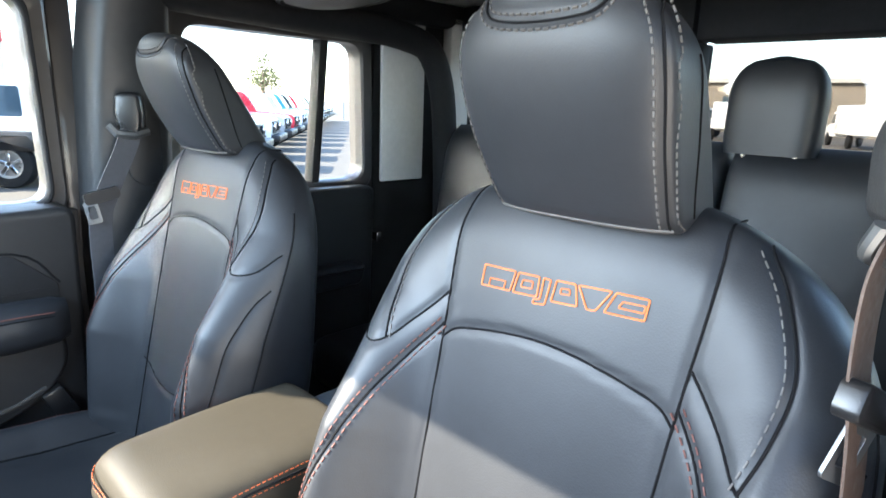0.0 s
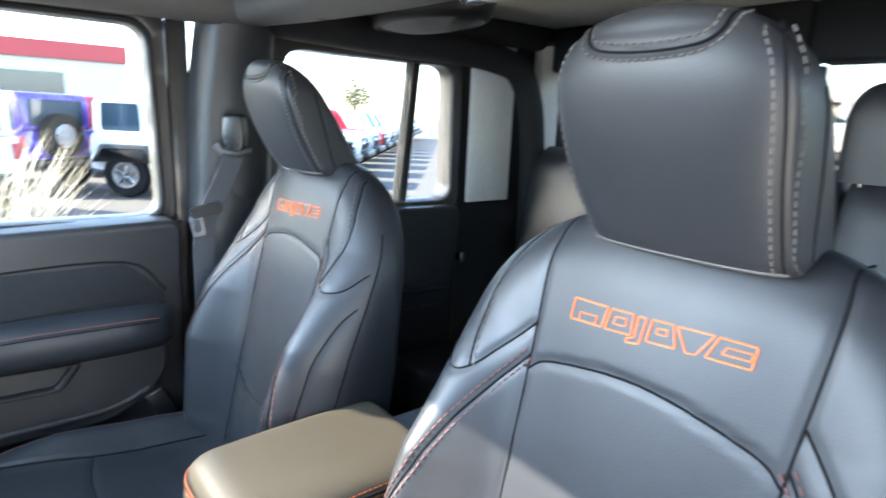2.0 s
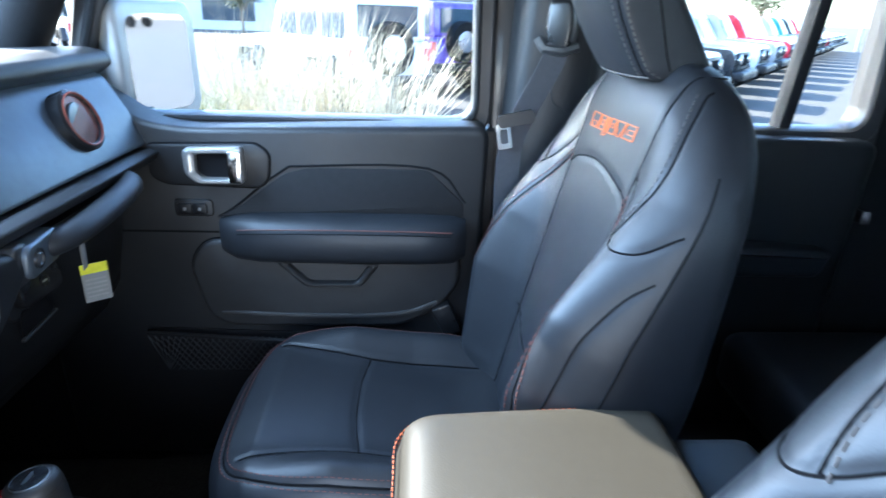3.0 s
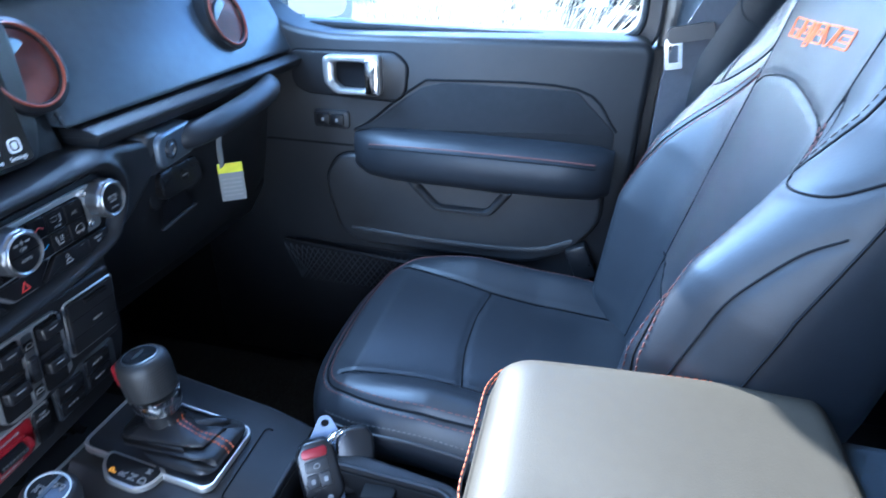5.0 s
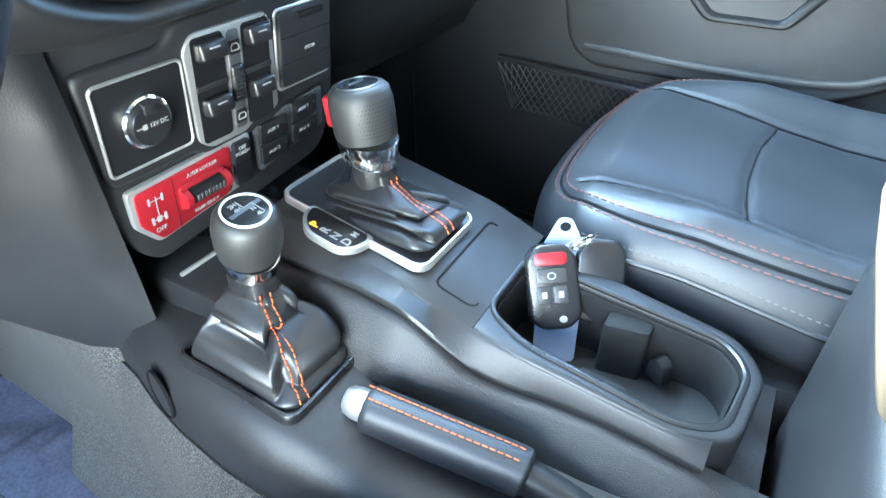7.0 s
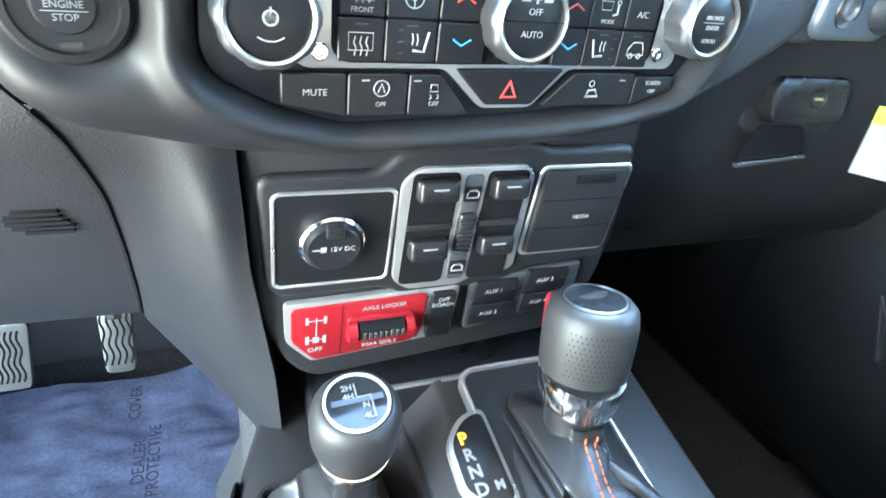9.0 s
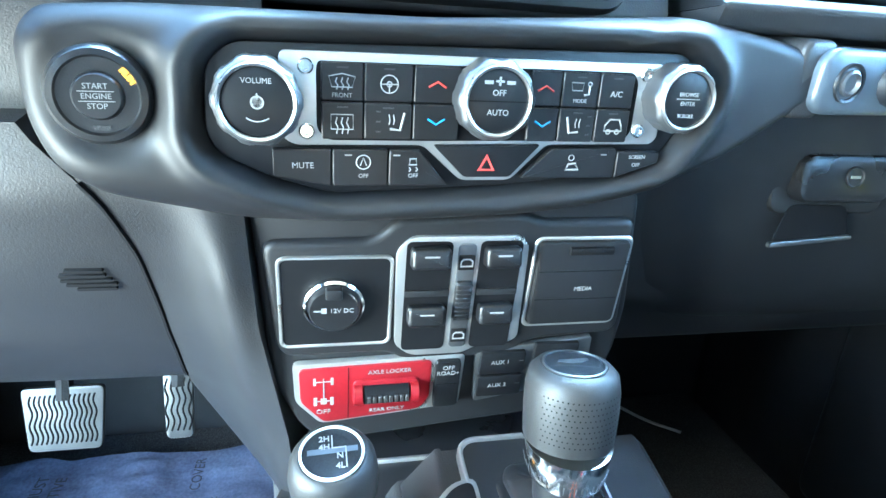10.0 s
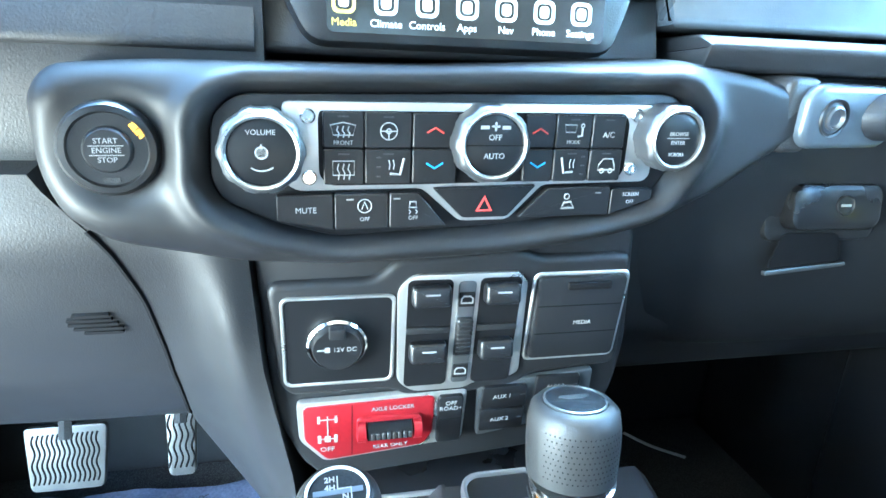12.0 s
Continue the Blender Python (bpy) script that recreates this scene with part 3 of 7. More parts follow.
def stitch_mesh(curve, length=0.006, gap=0.0035, r=0.0009):
    """Short threads along a 3D polyline."""
    bm = bmesh.new()
    pts = [Vector(p) for p in curve]
    cum = [0.0]
    for a, b in zip(pts, pts[1:]):
        cum.append(cum[-1] + (b - a).length)

    def at(d):
        for i in range(len(pts) - 1):
            if cum[i + 1] >= d:
                t = (d - cum[i]) / max(cum[i + 1] - cum[i], 1e-9)
                return pts[i].lerp(pts[i + 1], t)
        return pts[-1]
    d = 0.0
    while d + length < cum[-1]:
        tube([at(d), at(d + length)], r, 4, bm=bm)
        d += length + gap
    return bm


def cover(front, n_cols, rows, back, seams, groove=0.0028, sigma=0.0034):
    """A closed padded body: front(p, s) and back(p, s) give (x, depth); grooves run along the seams. Returns rings as an array."""
    p = np.sin(np.linspace(-math.pi / 2, math.pi / 2, n_cols))
    rings = []
    for s in rows:
        fx, fd = front(p, s)
        if seams:
            dist = seg_dist(fx, np.full_like(fx, s), seams)
            fd = fd + groove * np.exp(-(dist / sigma) ** 2)
        q = p[::-3]
        bx, bd = back(q, s)
        rings.append([(float(a), float(b), float(s)) for a, b in zip(fx, fd)] + [(float(a), float(b), float(s)) for a, b in zip(bx[1:-1], bd[1:-1])])
    return rings


def roll_off(p, n=3.6):
    return 1 - (1 - np.minimum(np.abs(p), 1) ** n) ** (1 / n)


def interp(table, s):
    return float(np.interp(s, [a for a, _ in table], [b for _, b in table]))


BACK_TOP = 0.672


def back_width(s):
    w = interp([(0.0, 0.205), (0.1, 0.24), (0.2, 0.256), (0.34, 0.264), (0.48, 0.258), (0.7, 0.250)], s)
    s1 = 0.46
    if s > s1:
        w *= max(1 - ((s - s1) / (BACK_TOP - s1)) ** 2.5, 1e-4) ** (1 / 2.3)
    return w


def back_thick(s):
    t = 0.068
    s1 = 0.58
    if s > s1:
        t *= max(1 - ((s - s1) / (BACK_TOP - s1)) ** 2.2, 1e-4) ** (1 / 2.2)
    return t


def back_depth(x, s):
    """Depth of the backrest's front (towards the occupant: minus) at x."""
    x = np.asarray(x, float)
    w, t = back_width(s), back_thick(s)
    p = np.clip(x / max(w, 1e-4), -1, 1)
    bol = interp([(0, 0.04), (0.08, 0.080), (0.25, 0.100), (0.36, 0.082), (0.43, 0.052), (0.52, 0.018), (0.62, 0.0)], s)
    bump = np.exp(-((np.abs(p) - 0.80) / 0.20) ** 2)
    lumbar = -0.010 * math.exp(-((s - 0.2) / 0.14) ** 2) * np.exp(-(x / 0.1) ** 2)
    puff = -0.004 * np.cos(np.clip(x / 0.13, -1, 1) * math.pi / 2)
    return -bol * bump + t * roll_off(p) + lumbar + puff + (0.068 - t) * 0.6


# outlined blocks of the badge in (x, height along the back), each with an inner slot or none
BADGE = [
    ([(-0.087, 0.568), (-0.047, 0.569), (-0.050, 0.549), (-0.087, 0.547)], [(-0.077, 0.556), (-0.057, 0.557), (-0.058, 0.549), (-0.077, 0.548)]),
    ([(-0.043, 0.569), (-0.019, 0.570), (-0.018, 0.551), (-0.046, 0.549)], [(-0.037, 0.563), (-0.025, 0.564), (-0.025, 0.557), (-0.038, 0.556)]),
    ([(-0.014, 0.570), (-0.006, 0.570), (-0.008, 0.546), (-0.021, 0.544), (-0.021, 0.548), (-0.014, 0.550)], None),
    ([(0.000, 0.571), (0.020, 0.572), (0.025, 0.553), (-0.002, 0.551)], [(0.006, 0.565), (0.015, 0.566), (0.016, 0.561), (0.006, 0.560)]),
    ([(0.023, 0.572), (0.055, 0.574), (0.043, 0.554), (0.035, 0.553)], None),
    ([(0.059, 0.574), (0.088, 0.575), (0.087, 0.557), (0.051, 0.555)], [(0.066, 0.568), (0.086, 0.569), (0.085, 0.563), (0.063, 0.562)]),
]


def make_seat(cx, name):
    seat = thing(name, (cx, 0.36, 0.12), "black leather bucket seat with orange embroidery and rust stitching", "car seat", group="front seats")
    base = Matrix.Translation((0, -0.36, -0.12))
    M = base @ Matrix.Translation((0, 0.5933, 0.4318)) @ pose(0, 0, 0, -13.0, 0, 0)
    side = 1 if cx > 0 else -1
    # seam lines in (x, height along the back), drawn for one half and mirrored
    inner = seat_line([(0.110, 0.02), (0.114, 0.2), (0.122, 0.38), (0.128, 0.5), (0.134, 0.6), (0.128, 0.655)])
    arch = seat_line([(-0.128, 0.480), (-0.10, 0.497), (0.0, 0.511), (0.10, 0.497), (0.128, 0.480)])
    shoulder = seat_line([(0.131, 0.529), (0.164, 0.490), (0.184, 0.464), (0.205, 0.453), (0.232, 0.462), (0.249, 0.495)])
    swoop = seat_line([(0.128, 0.496), (0.156, 0.456), (0.180, 0.405), (0.196, 0.345), (0.212, 0.28), (0.218, 0.20), (0.214, 0.12), (0.198, 0.04)])
    cap_line = seat_line([(0.187, 0.461), (0.197, 0.50), (0.200, 0.548), (0.182, 0.600), (0.158, 0.637)])
    side_swoop = seat_line([(0.252, 0.440), (0.244, 0.408), (0.240, 0.345), (0.236, 0.25), (0.228, 0.12)])
    lower = seat_line([(-0.124, 0.215), (-0.06, 0.200), (0.0, 0.195), (0.06, 0.200), (0.124, 0.215)])
    seams = [inner, mirror_line(inner), arch, shoulder, mirror_line(shoulder), swoop, mirror_line(swoop), cap_line, mirror_line(cap_line), side_swoop, mirror_line(side_swoop), lower]
    rows = list(np.linspace(0.0, 0.55, 96)) + [BACK_TOP - (BACK_TOP - 0.55) * (1 - k / 40) ** 1.6 for k in range(1, 40)] + [BACK_TOP - 0.0001]

    def front(p, s):
        x = back_width(s) * p
        return x, back_depth(x, s)

    def back(q, s):
        t, w = back_thick(s), back_width(s)
        return w * q, interp([(0, 0.152), (0.28, 0.140), (0.5, 0.112), (BACK_TOP, 0.100)], s) - (0.068 - t) * 0.85 - t * 0.9 * roll_off(q)
    rings = cover(front, 151, rows, back, seams)
    backrest = part("backrest", loft(rings), LEATHER, seat, m=M, angle=70)

    def lift(line, off=0.0):
        return [(x, float(back_depth(x, s)) - off, s) for x, s in line]
    for line in seams:
        part("seam", tube(lift(line, -0.0018), 0.0013, 5), SEAM, backrest)

    def offset(line, d):
        out = []
        for i, (x, s) in enumerate(line):
            a, b = line[max(i - 1, 0)], line[min(i + 1, len(line) - 1)]
            t = Vector((b[0] - a[0], b[1] - a[1])).normalized()
            out.append((x - t.y * d, s + t.x * d))
        return out
    for sg in (-1, 1):
        for k0, k1, pr in ((0.04, 0.56, 0.990),):
            line = [(sg * back_width(q) * (pr - 0.03 * math.sin(q * 9) * (pr < 0.97)), q) for q in np.linspace(k0, k1, 30)]
            part("seam", tube(lift(line, -0.0004), 0.0016, 5), SEAM, backrest)
    for l in (cap_line, mirror_line(cap_line)):
        part("stitching", stitch_mesh(lift(offset(l, 0.006 if l is cap_line else -0.006), 0.0004)), THREAD, backrest)
    for l, sg in ((swoop, 1), (mirror_line(swoop), -1)):
        for d in (0.0055, -0.0055):
            part("stitching", stitch_mesh(lift(offset(l, d * sg), 0.0004)), THREAD_RUST, backrest)
    # the embroidered badge: a row of slanted outlined blocks
    for quad, slot in BADGE:
        ring = [tuple(q) for q in round_poly(quad, 0.0016, 3)]
        part("embroidery", tube(lift(ring, 0.0008), 0.00085, 5, closed=True), BADGE_THREAD, backrest, "orange outlined embroidered badge")
        if slot:
            part("embroidery", tube(lift([tuple(q) for q in round_poly(slot, 0.0010, 2)], 0.0008), 0.0007, 5, closed=True), BADGE_THREAD, backrest)
    # headrest: a wedge that leans forward, its level layers sheared along the lean
    lean = Matrix.Identity(4)
    lean[1][2] = -0.42
    H = base @ Matrix.Translation((0.012 if cx > 0 else 0.0, 0.712, 1.048)) @ lean
    ht, ct, cb = 0.188, 0.028, 0.036

    def hw(s):
        w = interp([(0, 0.091), (0.07, 0.096), (0.14, 0.099), (0.19, 0.099)], s)
        k = 1.0
        if s > 0.10:
            k *= max(1 - ((s - 0.10) / (ht - 0.10)) ** 3.0, 1e-4) ** (1 / 2.4)
        if s < 0.012:
            k *= 0.95 + 0.05 * (s / 0.012) ** 0.5
        return w * k

    def taper(s):
        t = 1.0
        if s > 0.125:
            t *= max(1 - ((s - 0.125) / (ht - 0.125)) ** 2.2, 1e-4) ** (1 / 2.2)
        if s < 0.012:
            t *= 0.86 + 0.14 * (s / 0.012) ** 0.5
        return t

    def hdepth(x, s):
        x = np.asarray(x, float)
        w, t = hw(s), ct * taper(s)
        p = np.clip(x / max(w, 1e-4), -1, 1)
        return t * roll_off(p, 3.2) + (ct - t) - 0.014 * math.sin(min(s / 0.17, 1) * math.pi) - 0.006 * (1 - p * p)

    def hback(q, s):
        t, w = cb * taper(s), hw(s)
        return w * q, 0.112 - 0.22 * s - t * roll_off(q, 2.8) - (cb - t)
    ul = seat_line([(-0.056, 0.180), (-0.052, 0.166), (-0.038, 0.158), (0.0, 0.155), (0.038, 0.158), (0.052, 0.166), (0.056, 0.180)], 5)
    vl = seat_line([(0.084, 0.004), (0.089, 0.06), (0.092, 0.11), (0.089, 0.146), (0.078, 0.172)])
    hs = [ul, vl, mirror_line(vl)]
    rows = list(np.linspace(0, 0.012, 7)) + list(np.linspace(0.012, 0.14, 42)[1:]) + [ht - (ht - 0.14) * (1 - k / 26) ** 1.7 for k in range(1, 26)] + [ht - 0.0001]
    rings = cover(lambda p, s: (hw(s) * p, hdepth(hw(s) * p, s)), 111, rows, hback, hs, 0.0022, 0.0036)
    head = part("headrest", loft(rings), LEATHER, seat, m=H, angle=70)
    for l in hs:
        part("seam", tube([(x, float(hdepth(x, s)) + 0.0012, s) for x, s in l], 0.0011, 5), SEAM, head, m=H)
        for d in (0.0055, -0.0055):
            part("stitching", stitch_mesh([(x, float(hdepth(x, s)) - 0.0003, s) for x, s in offset(l, d) if s < ht - 0.006], 0.0042, 0.0026, 0.0011), THREAD, head, m=H)
    for sg in (-1, 1):
        part("seam", tube([(sg * hw(s) * 0.996, 0.040 + 0.10 * max(s - 0.03, 0), s) for s in np.linspace(0.012, 0.135, 16)], 0.0014, 5), SEAM, head, m=H)
    part("piping", tube([(hw(0.004) * q, float(hdepth(hw(0.004) * q, 0.004)) + 0.001, 0.003) for q in np.linspace(-0.96, 0.96, 40)], 0.0016, 6), THREAD, head, m=H)
    for x in (-0.06, 0.06):
        part("headrest_post", tube([(x, 0.035, -0.05), (x, 0.035, 0.02)], 0.006, 10), PLASTIC_SMOOTH, head, m=H)
    # cushion
    C = base @ Matrix.Translation((0.0 if cx > 0 else -0.022, 0, -0.018 if cx > 0 else 0.0))
    cy0, cy1 = 0.135, 0.655

    def cw(y):
        w = interp([(cy0, 0.212), (0.25, 0.222), (0.45, 0.224), (0.6, 0.218)], y)
        if y < 0.26:
            w *= max(1 - ((0.26 - y) / (0.26 - cy0 + 0.001)) ** 2.6, 1e-4) ** (1 / 2.6)
        return w

    def ctop(x, y):
        x = np.asarray(x, float)
        w = cw(y)
        p = np.clip(x / max(w, 1e-4), -1, 1)
        base_z = interp([(cy0, 0.455), (0.15, 0.490), (0.18, 0.515), (0.22, 0.525), (0.32, 0.515), (0.45, 0.495), (0.6, 0.485)], y)
        bol = interp([(cy0, 0.0), (0.22, 0.012), (0.34, 0.038), (0.5, 0.045), (0.6, 0.04)], y)
        puff = 0.004 * np.cos(np.clip(x / 0.125, -1, 1) * math.pi / 2)
        return base_z + bol * np.exp(-((np.abs(p) - 0.82) / 0.2) ** 2) + puff - 0.07 * roll_off(p, 3.4) + 0.014 * np.clip(p * side, 0, 1) ** 2 * min((y - cy0) / 0.15, 1)
    arc = [(-0.192, 0.59), (-0.199, 0.45), (-0.200, 0.32), (-0.188, 0.235), (-0.160, 0.190), (-0.10, 0.172), (0.0, 0.168)]
    pipe = seat_line(arc + [(-a, b) for a, b in arc[-2::-1]], 6)
    cross = seat_line([(-0.122, 0.372), (-0.06, 0.362), (0, 0.360), (0.06, 0.362), (0.122, 0.372)])
    long = seat_line([(0.122, 0.58), (0.124, 0.45), (0.124, 0.37), (0.135, 0.28), (0.15, 0.205)])
    cseams = [pipe, cross, long, mirror_line(long)]
    rings = []
    pp = np.sin(np.linspace(-math.pi / 2, math.pi / 2, 131))
    for y in list(cy0 + 0.0002 + (0.22 - cy0) * np.linspace(0, 1, 36) ** 1.7) + list(np.linspace(0.22, cy1, 70)[1:]):
        w = cw(y)
        x = w * pp
        z = ctop(x, y) - 0.0040 * np.exp(-(seg_dist(x, np.full_like(x, y), cseams) / 0.0036) ** 2)
        lowz = min(0.458, float(z.min()) - 0.004) - 0.006 * min((y - cy0) / 0.08, 1)
        q = pp[::-4]
        rings.append([(float(a), float(y), float(b)) for a, b in zip(x, z)] + [(float(w * a), float(y), lowz - 0.05 * (1 - abs(a) ** 6)) for a in q[1:-1]])
    cush = part("cushion", loft(rings), LEATHER, seat, m=C, angle=70)
    on = lambda l, off=0.0: [(x, y, float(ctop(x, y)) + off) for x, y in l]
    for l in cseams:
        part("seam", tube(on(l, -0.0028), 0.0017, 5), SEAM, cush)
    for d in (0.006, -0.006):
        part("stitching", stitch_mesh(on(offset(pipe, d), 0.0004)), THREAD_RUST, cush)
    for sg in (-1, 1):
        edge = [(sg * cw(y) * 0.985, y, float(ctop(cw(y) * 0.985, y)) - 0.004) for y in np.linspace(0.20, 0.56, 30)]
        part("piping", tube(edge, 0.0032, 8), LEATHER, cush)
        part("seam", tube([(x, y, z - 0.0035) for x, y, z in edge], 0.0016, 5), SEAM, cush)
        part("stitching", stitch_mesh([(x * 0.985, y, z + 0.012) for x, y, z in edge], 0.004, 0.003), THREAD, cush)
    part("seat_base", box(-0.20, 0.20, 0.2, 0.58, 0.14, 0.40, 0.02), FOAM, seat, m=base)
    part("side_shield", box(side * 0.205, side * 0.232, 0.22, 0.62, 0.26, 0.42, 0.012), PLASTIC, seat, m=base)
    for x in (-0.19, 0.19):
        part("seat_rail", box(x - 0.02, x + 0.02, 0.12, 0.64, 0.12, 0.15, 0.004), DARK_SATIN, seat, m=base)
    return seat


make_seat(-0.354, "car_seat")
make_seat(0.388, "car_seat")


def rear_bench():
    seat = thing("rear_bench", (0, 1.45, 0.12), "black leather rear bench with split backrest", "car seat")
    inv = Matrix.Translation((0, -1.45, -0.12))

    def pad(x0, x1, name):
        rings = []
        for k in range(30):
            s = 0.66 * k / 29
            f = 1 - max(0, (s - 0.56) / 0.105) ** 2.4 if s < 0.66 else 0.02
            f = max(f, 0.02) ** 0.5
            w, t, c = (x1 - x0) / 2 * (0.92 + 0.08 * f), 0.07 * f, (x0 + x1) / 2
            ring = []
            for j in range(44):
                a = 2 * math.pi * j / 44
                ca, sa = math.cos(a), math.sin(a)
                ring.append((c + w * math.copysign(abs(ca) ** 0.25, ca), 1.60 + s * 0.16 + t * math.copysign(abs(sa) ** 0.5, sa), 0.42 + s))
            rings.append(ring)
        b = part(name, loft(rings), LEATHER, seat, m=inv, angle=60)
        return b
    for x0, x1 in ((-0.66, -0.24), (-0.235, 0.20), (0.205, 0.64)):
        b = pad(x0, x1, "backrest")
        for s in (x0 + 0.10, x1 - 0.10):
            part("seam", tube([(s, 1.534 + k * 0.0172, 0.44 + k * 0.105) for k in range(5)], 0.0022, 5), SEAM, b)
    part("cushion", box(-0.66, 0.66, 1.12, 1.62, 0.36, 0.50, 0.04, 4), LEATHER, seat, m=inv)
    part("bench_base", box(-0.60, 0.60, 1.2, 1.6, 0.12, 0.37, 0.02), FOAM, seat, m=inv)
    for cx, h, w in ((-0.35, 0.20, 0.19), (0.285, 0.20, 0.185), (-0.02, 0.10, 0.2)):
        rings = []
        for k in range(22):
            s = h * k / 21
            f = max(1 - max(0, (s / h - 0.45) / 0.55) ** 3.2, 0.004) ** 0.4
            g = max(1 - max(0, (s / h - 0.55) / 0.45) ** 2.4, 0.004) ** 0.5
            ring = []
            for j in range(40):
                a = 2 * math.pi * j / 40
                ca, sa = math.cos(a), math.sin(a)
                ring.append((cx + w / 2 * f * (0.94 + 0.06 * min(s / 0.03, 1)) * math.copysign(abs(ca) ** 0.35, ca), 1.66 + 0.045 * g * math.copysign(abs(sa) ** 0.6, sa), 1.062 + s))
            rings.append(ring)
        hd = part("headrest", loft(rings), LEATHER, seat, m=inv, angle=60)
        for x in (cx - 0.05, cx + 0.05):
            part("headrest_post", tube([(x, 1.66, 1.02), (x, 1.66, 1.075)], 0.006, 8), CHROME, hd)


rear_bench()


# ---- dashboard ----
def soft(v, at, values, r):
    """A table read with its corners rounded over +-r."""
    return float(np.mean(np.interp(v + np.linspace(-r, r, 9), at, values)))


def dashboard():
    d = thing("dashboard", (0, -0.1, 0.8), "dark dashboard with gunmetal fascia and orange-ringed vents", "dashboard")
    inv = Matrix.Translation((0, 0.1, -0.8))
    S = lambda name, pts, x0, x1, material, bevel=0.0, label="", r=0.0: part(
        name, prism(round_poly(pts, r) if r else pts, x0, x1, bevel), material, d, label, m=inv @ at_side(0))
    S("top_pad", [(-0.62, 0.95), (-0.62, 0.99), (-0.30, 1.035), (-0.14, 1.040), (-0.105, 1.032), (-0.098, 1.012), (-0.13, 0.99), (-0.3, 0.95)], -0.69, 0.69, PLASTIC, 0.006, r=0.012)
    S("fascia", [(-0.25, 1.0), (-0.125, 1.004), (-0.105, 0.992), (-0.072, 0.935), (-0.045, 0.872), (-0.25, 0.865)], -0.66, -0.135, DASH_METAL, 0.006, "gunmetal satin fascia panel", r=0.008)
    S("fascia", [(-0.25, 1.0), (-0.125, 1.004), (-0.105, 0.992), (-0.072, 0.935), (-0.045, 0.845), (-0.25, 0.835)], 0.135, 0.66, PLASTIC_GREY, 0.006, r=0.008)
    S("ledge", [(-0.3, 0.862), (-0.040, 0.868), (-0.022, 0.862), (-0.030, 0.845), (-0.3, 0.835)], -0.665, -0.15, PLASTIC, 0.004, r=0.005)
    S("lower_core", [(-0.5, 0.87), (-0.09, 0.868), (-0.110, 0.80), (-0.138, 0.60), (-0.18, 0.53), (-0.5, 0.50)], -0.68, -0.135, PLASTIC, 0.006, r=0.01)
    S("fascia", [(-0.25, 1.0), (-0.12, 0.99), (-0.085, 0.935), (-0.058, 0.845), (-0.25, 0.835)], -0.134, 0.134, PLASTIC, 0.004, r=0.008)
    # driver's knee panel
    edge_z = [0.42, 0.495, 0.5221, 0.587, 0.6301, 0.6618, 0.6887, 0.7119, 0.7321, 0.775]
    edge_x = [0.226, 0.225, 0.2229, 0.2155, 0.2133, 0.2132, 0.2136, 0.2195, 0.225, 0.262]
    knee_z, knee_y = [0.495, 0.52, 0.60, 0.68, 0.735, 0.775], [-0.215, -0.175, -0.105, -0.055, -0.028, -0.030]
    rings = []
    for z in list(np.linspace(0.775, 0.500, 30)) + [0.495, 0.497]:
        y = soft(z, knee_z, knee_y, 0.012) if z > 0.5 else (-0.215 if z < 0.496 else -0.25)
        x0 = soft(z, edge_z, edge_x, 0.010)
        rings.append([(x, y - 0.03 * ((x - 0.23) / 0.4) ** 2, z) for x in np.linspace(x0, 0.69, 14)] + [(x, y - 0.12, z + 0.02) for x in np.linspace(0.69, x0, 6)])
    part("knee_panel", loft(rings), PLASTIC, d, m=inv, angle=50)
    S("upper_core", [(-0.5, 0.98), (-0.06, 0.96), (-0.05, 0.84), (-0.055, 0.745), (-0.2, 0.72), (-0.5, 0.72)], 0.13, 0.69, PLASTIC, 0.01, r=0.012)
    vm = inv @ facing(0.2495, -0.0620, 0.668, 32)
    for k, (u, w) in enumerate(((0.001, 0.030), (-0.001, 0.036), (0.0, 0.040), (0.002, 0.040), (0.004, 0.032))):
        part("speaker_slot", prism(rrect(w * 0.78, 0.0028, 0.0012, 3, u, 0.010 - 0.005 * k), -0.003, 0.0018), SEAM, d, m=vm)
    # flank between knee panel and centre stack
    rings = []
    for t in np.linspace(0, 1, 30):
        if t < 0.75:
            z = 0.745 - (0.745 - 0.515) * t / 0.75
            L = Vector((soft(z, edge_z, edge_x, 0.010) - 0.0012, soft(z, knee_z, knee_y, 0.012), z))
        else:
            L = Vector((0.222, -0.178, 0.515)).lerp(Vector((0.150, -0.150, 0.415)), (t - 0.75) / 0.25)
        R = Vector((np.interp(t, [0, .4, 1], [0.145, 0.140, 0.118]), np.interp(t, [0, .4, 1], [-0.030, -0.038, -0.075]), np.interp(t, [0, .4, .8, 1], [0.735, 0.64, 0.53, 0.42])))
        ring = []
        for s in np.linspace(0, 1, 26):
            p = L.lerp(R, s)
            p.y += 0.016 * math.exp(-((s - 0.76) / 0.24) ** 2) * min(0.25 + t * 3.0, 1) * (1 - 0.4 * t)
            ring.append(p)
        rings.append(ring + [Vector((R.x - 0.01, -0.3, R.z)), Vector((L.x, -0.32, L.z))])
    part("stack_flank", loft(rings), PLASTIC, d, m=inv, angle=60)
    part("flank_seam", tube([(soft(z, edge_z, edge_x, 0.010) - 0.0006, soft(z, knee_z, knee_y, 0.012) + 0.0002, z) for z in np.linspace(0.742, 0.515, 30)], 0.0019, 6), SEAM, d, m=inv)
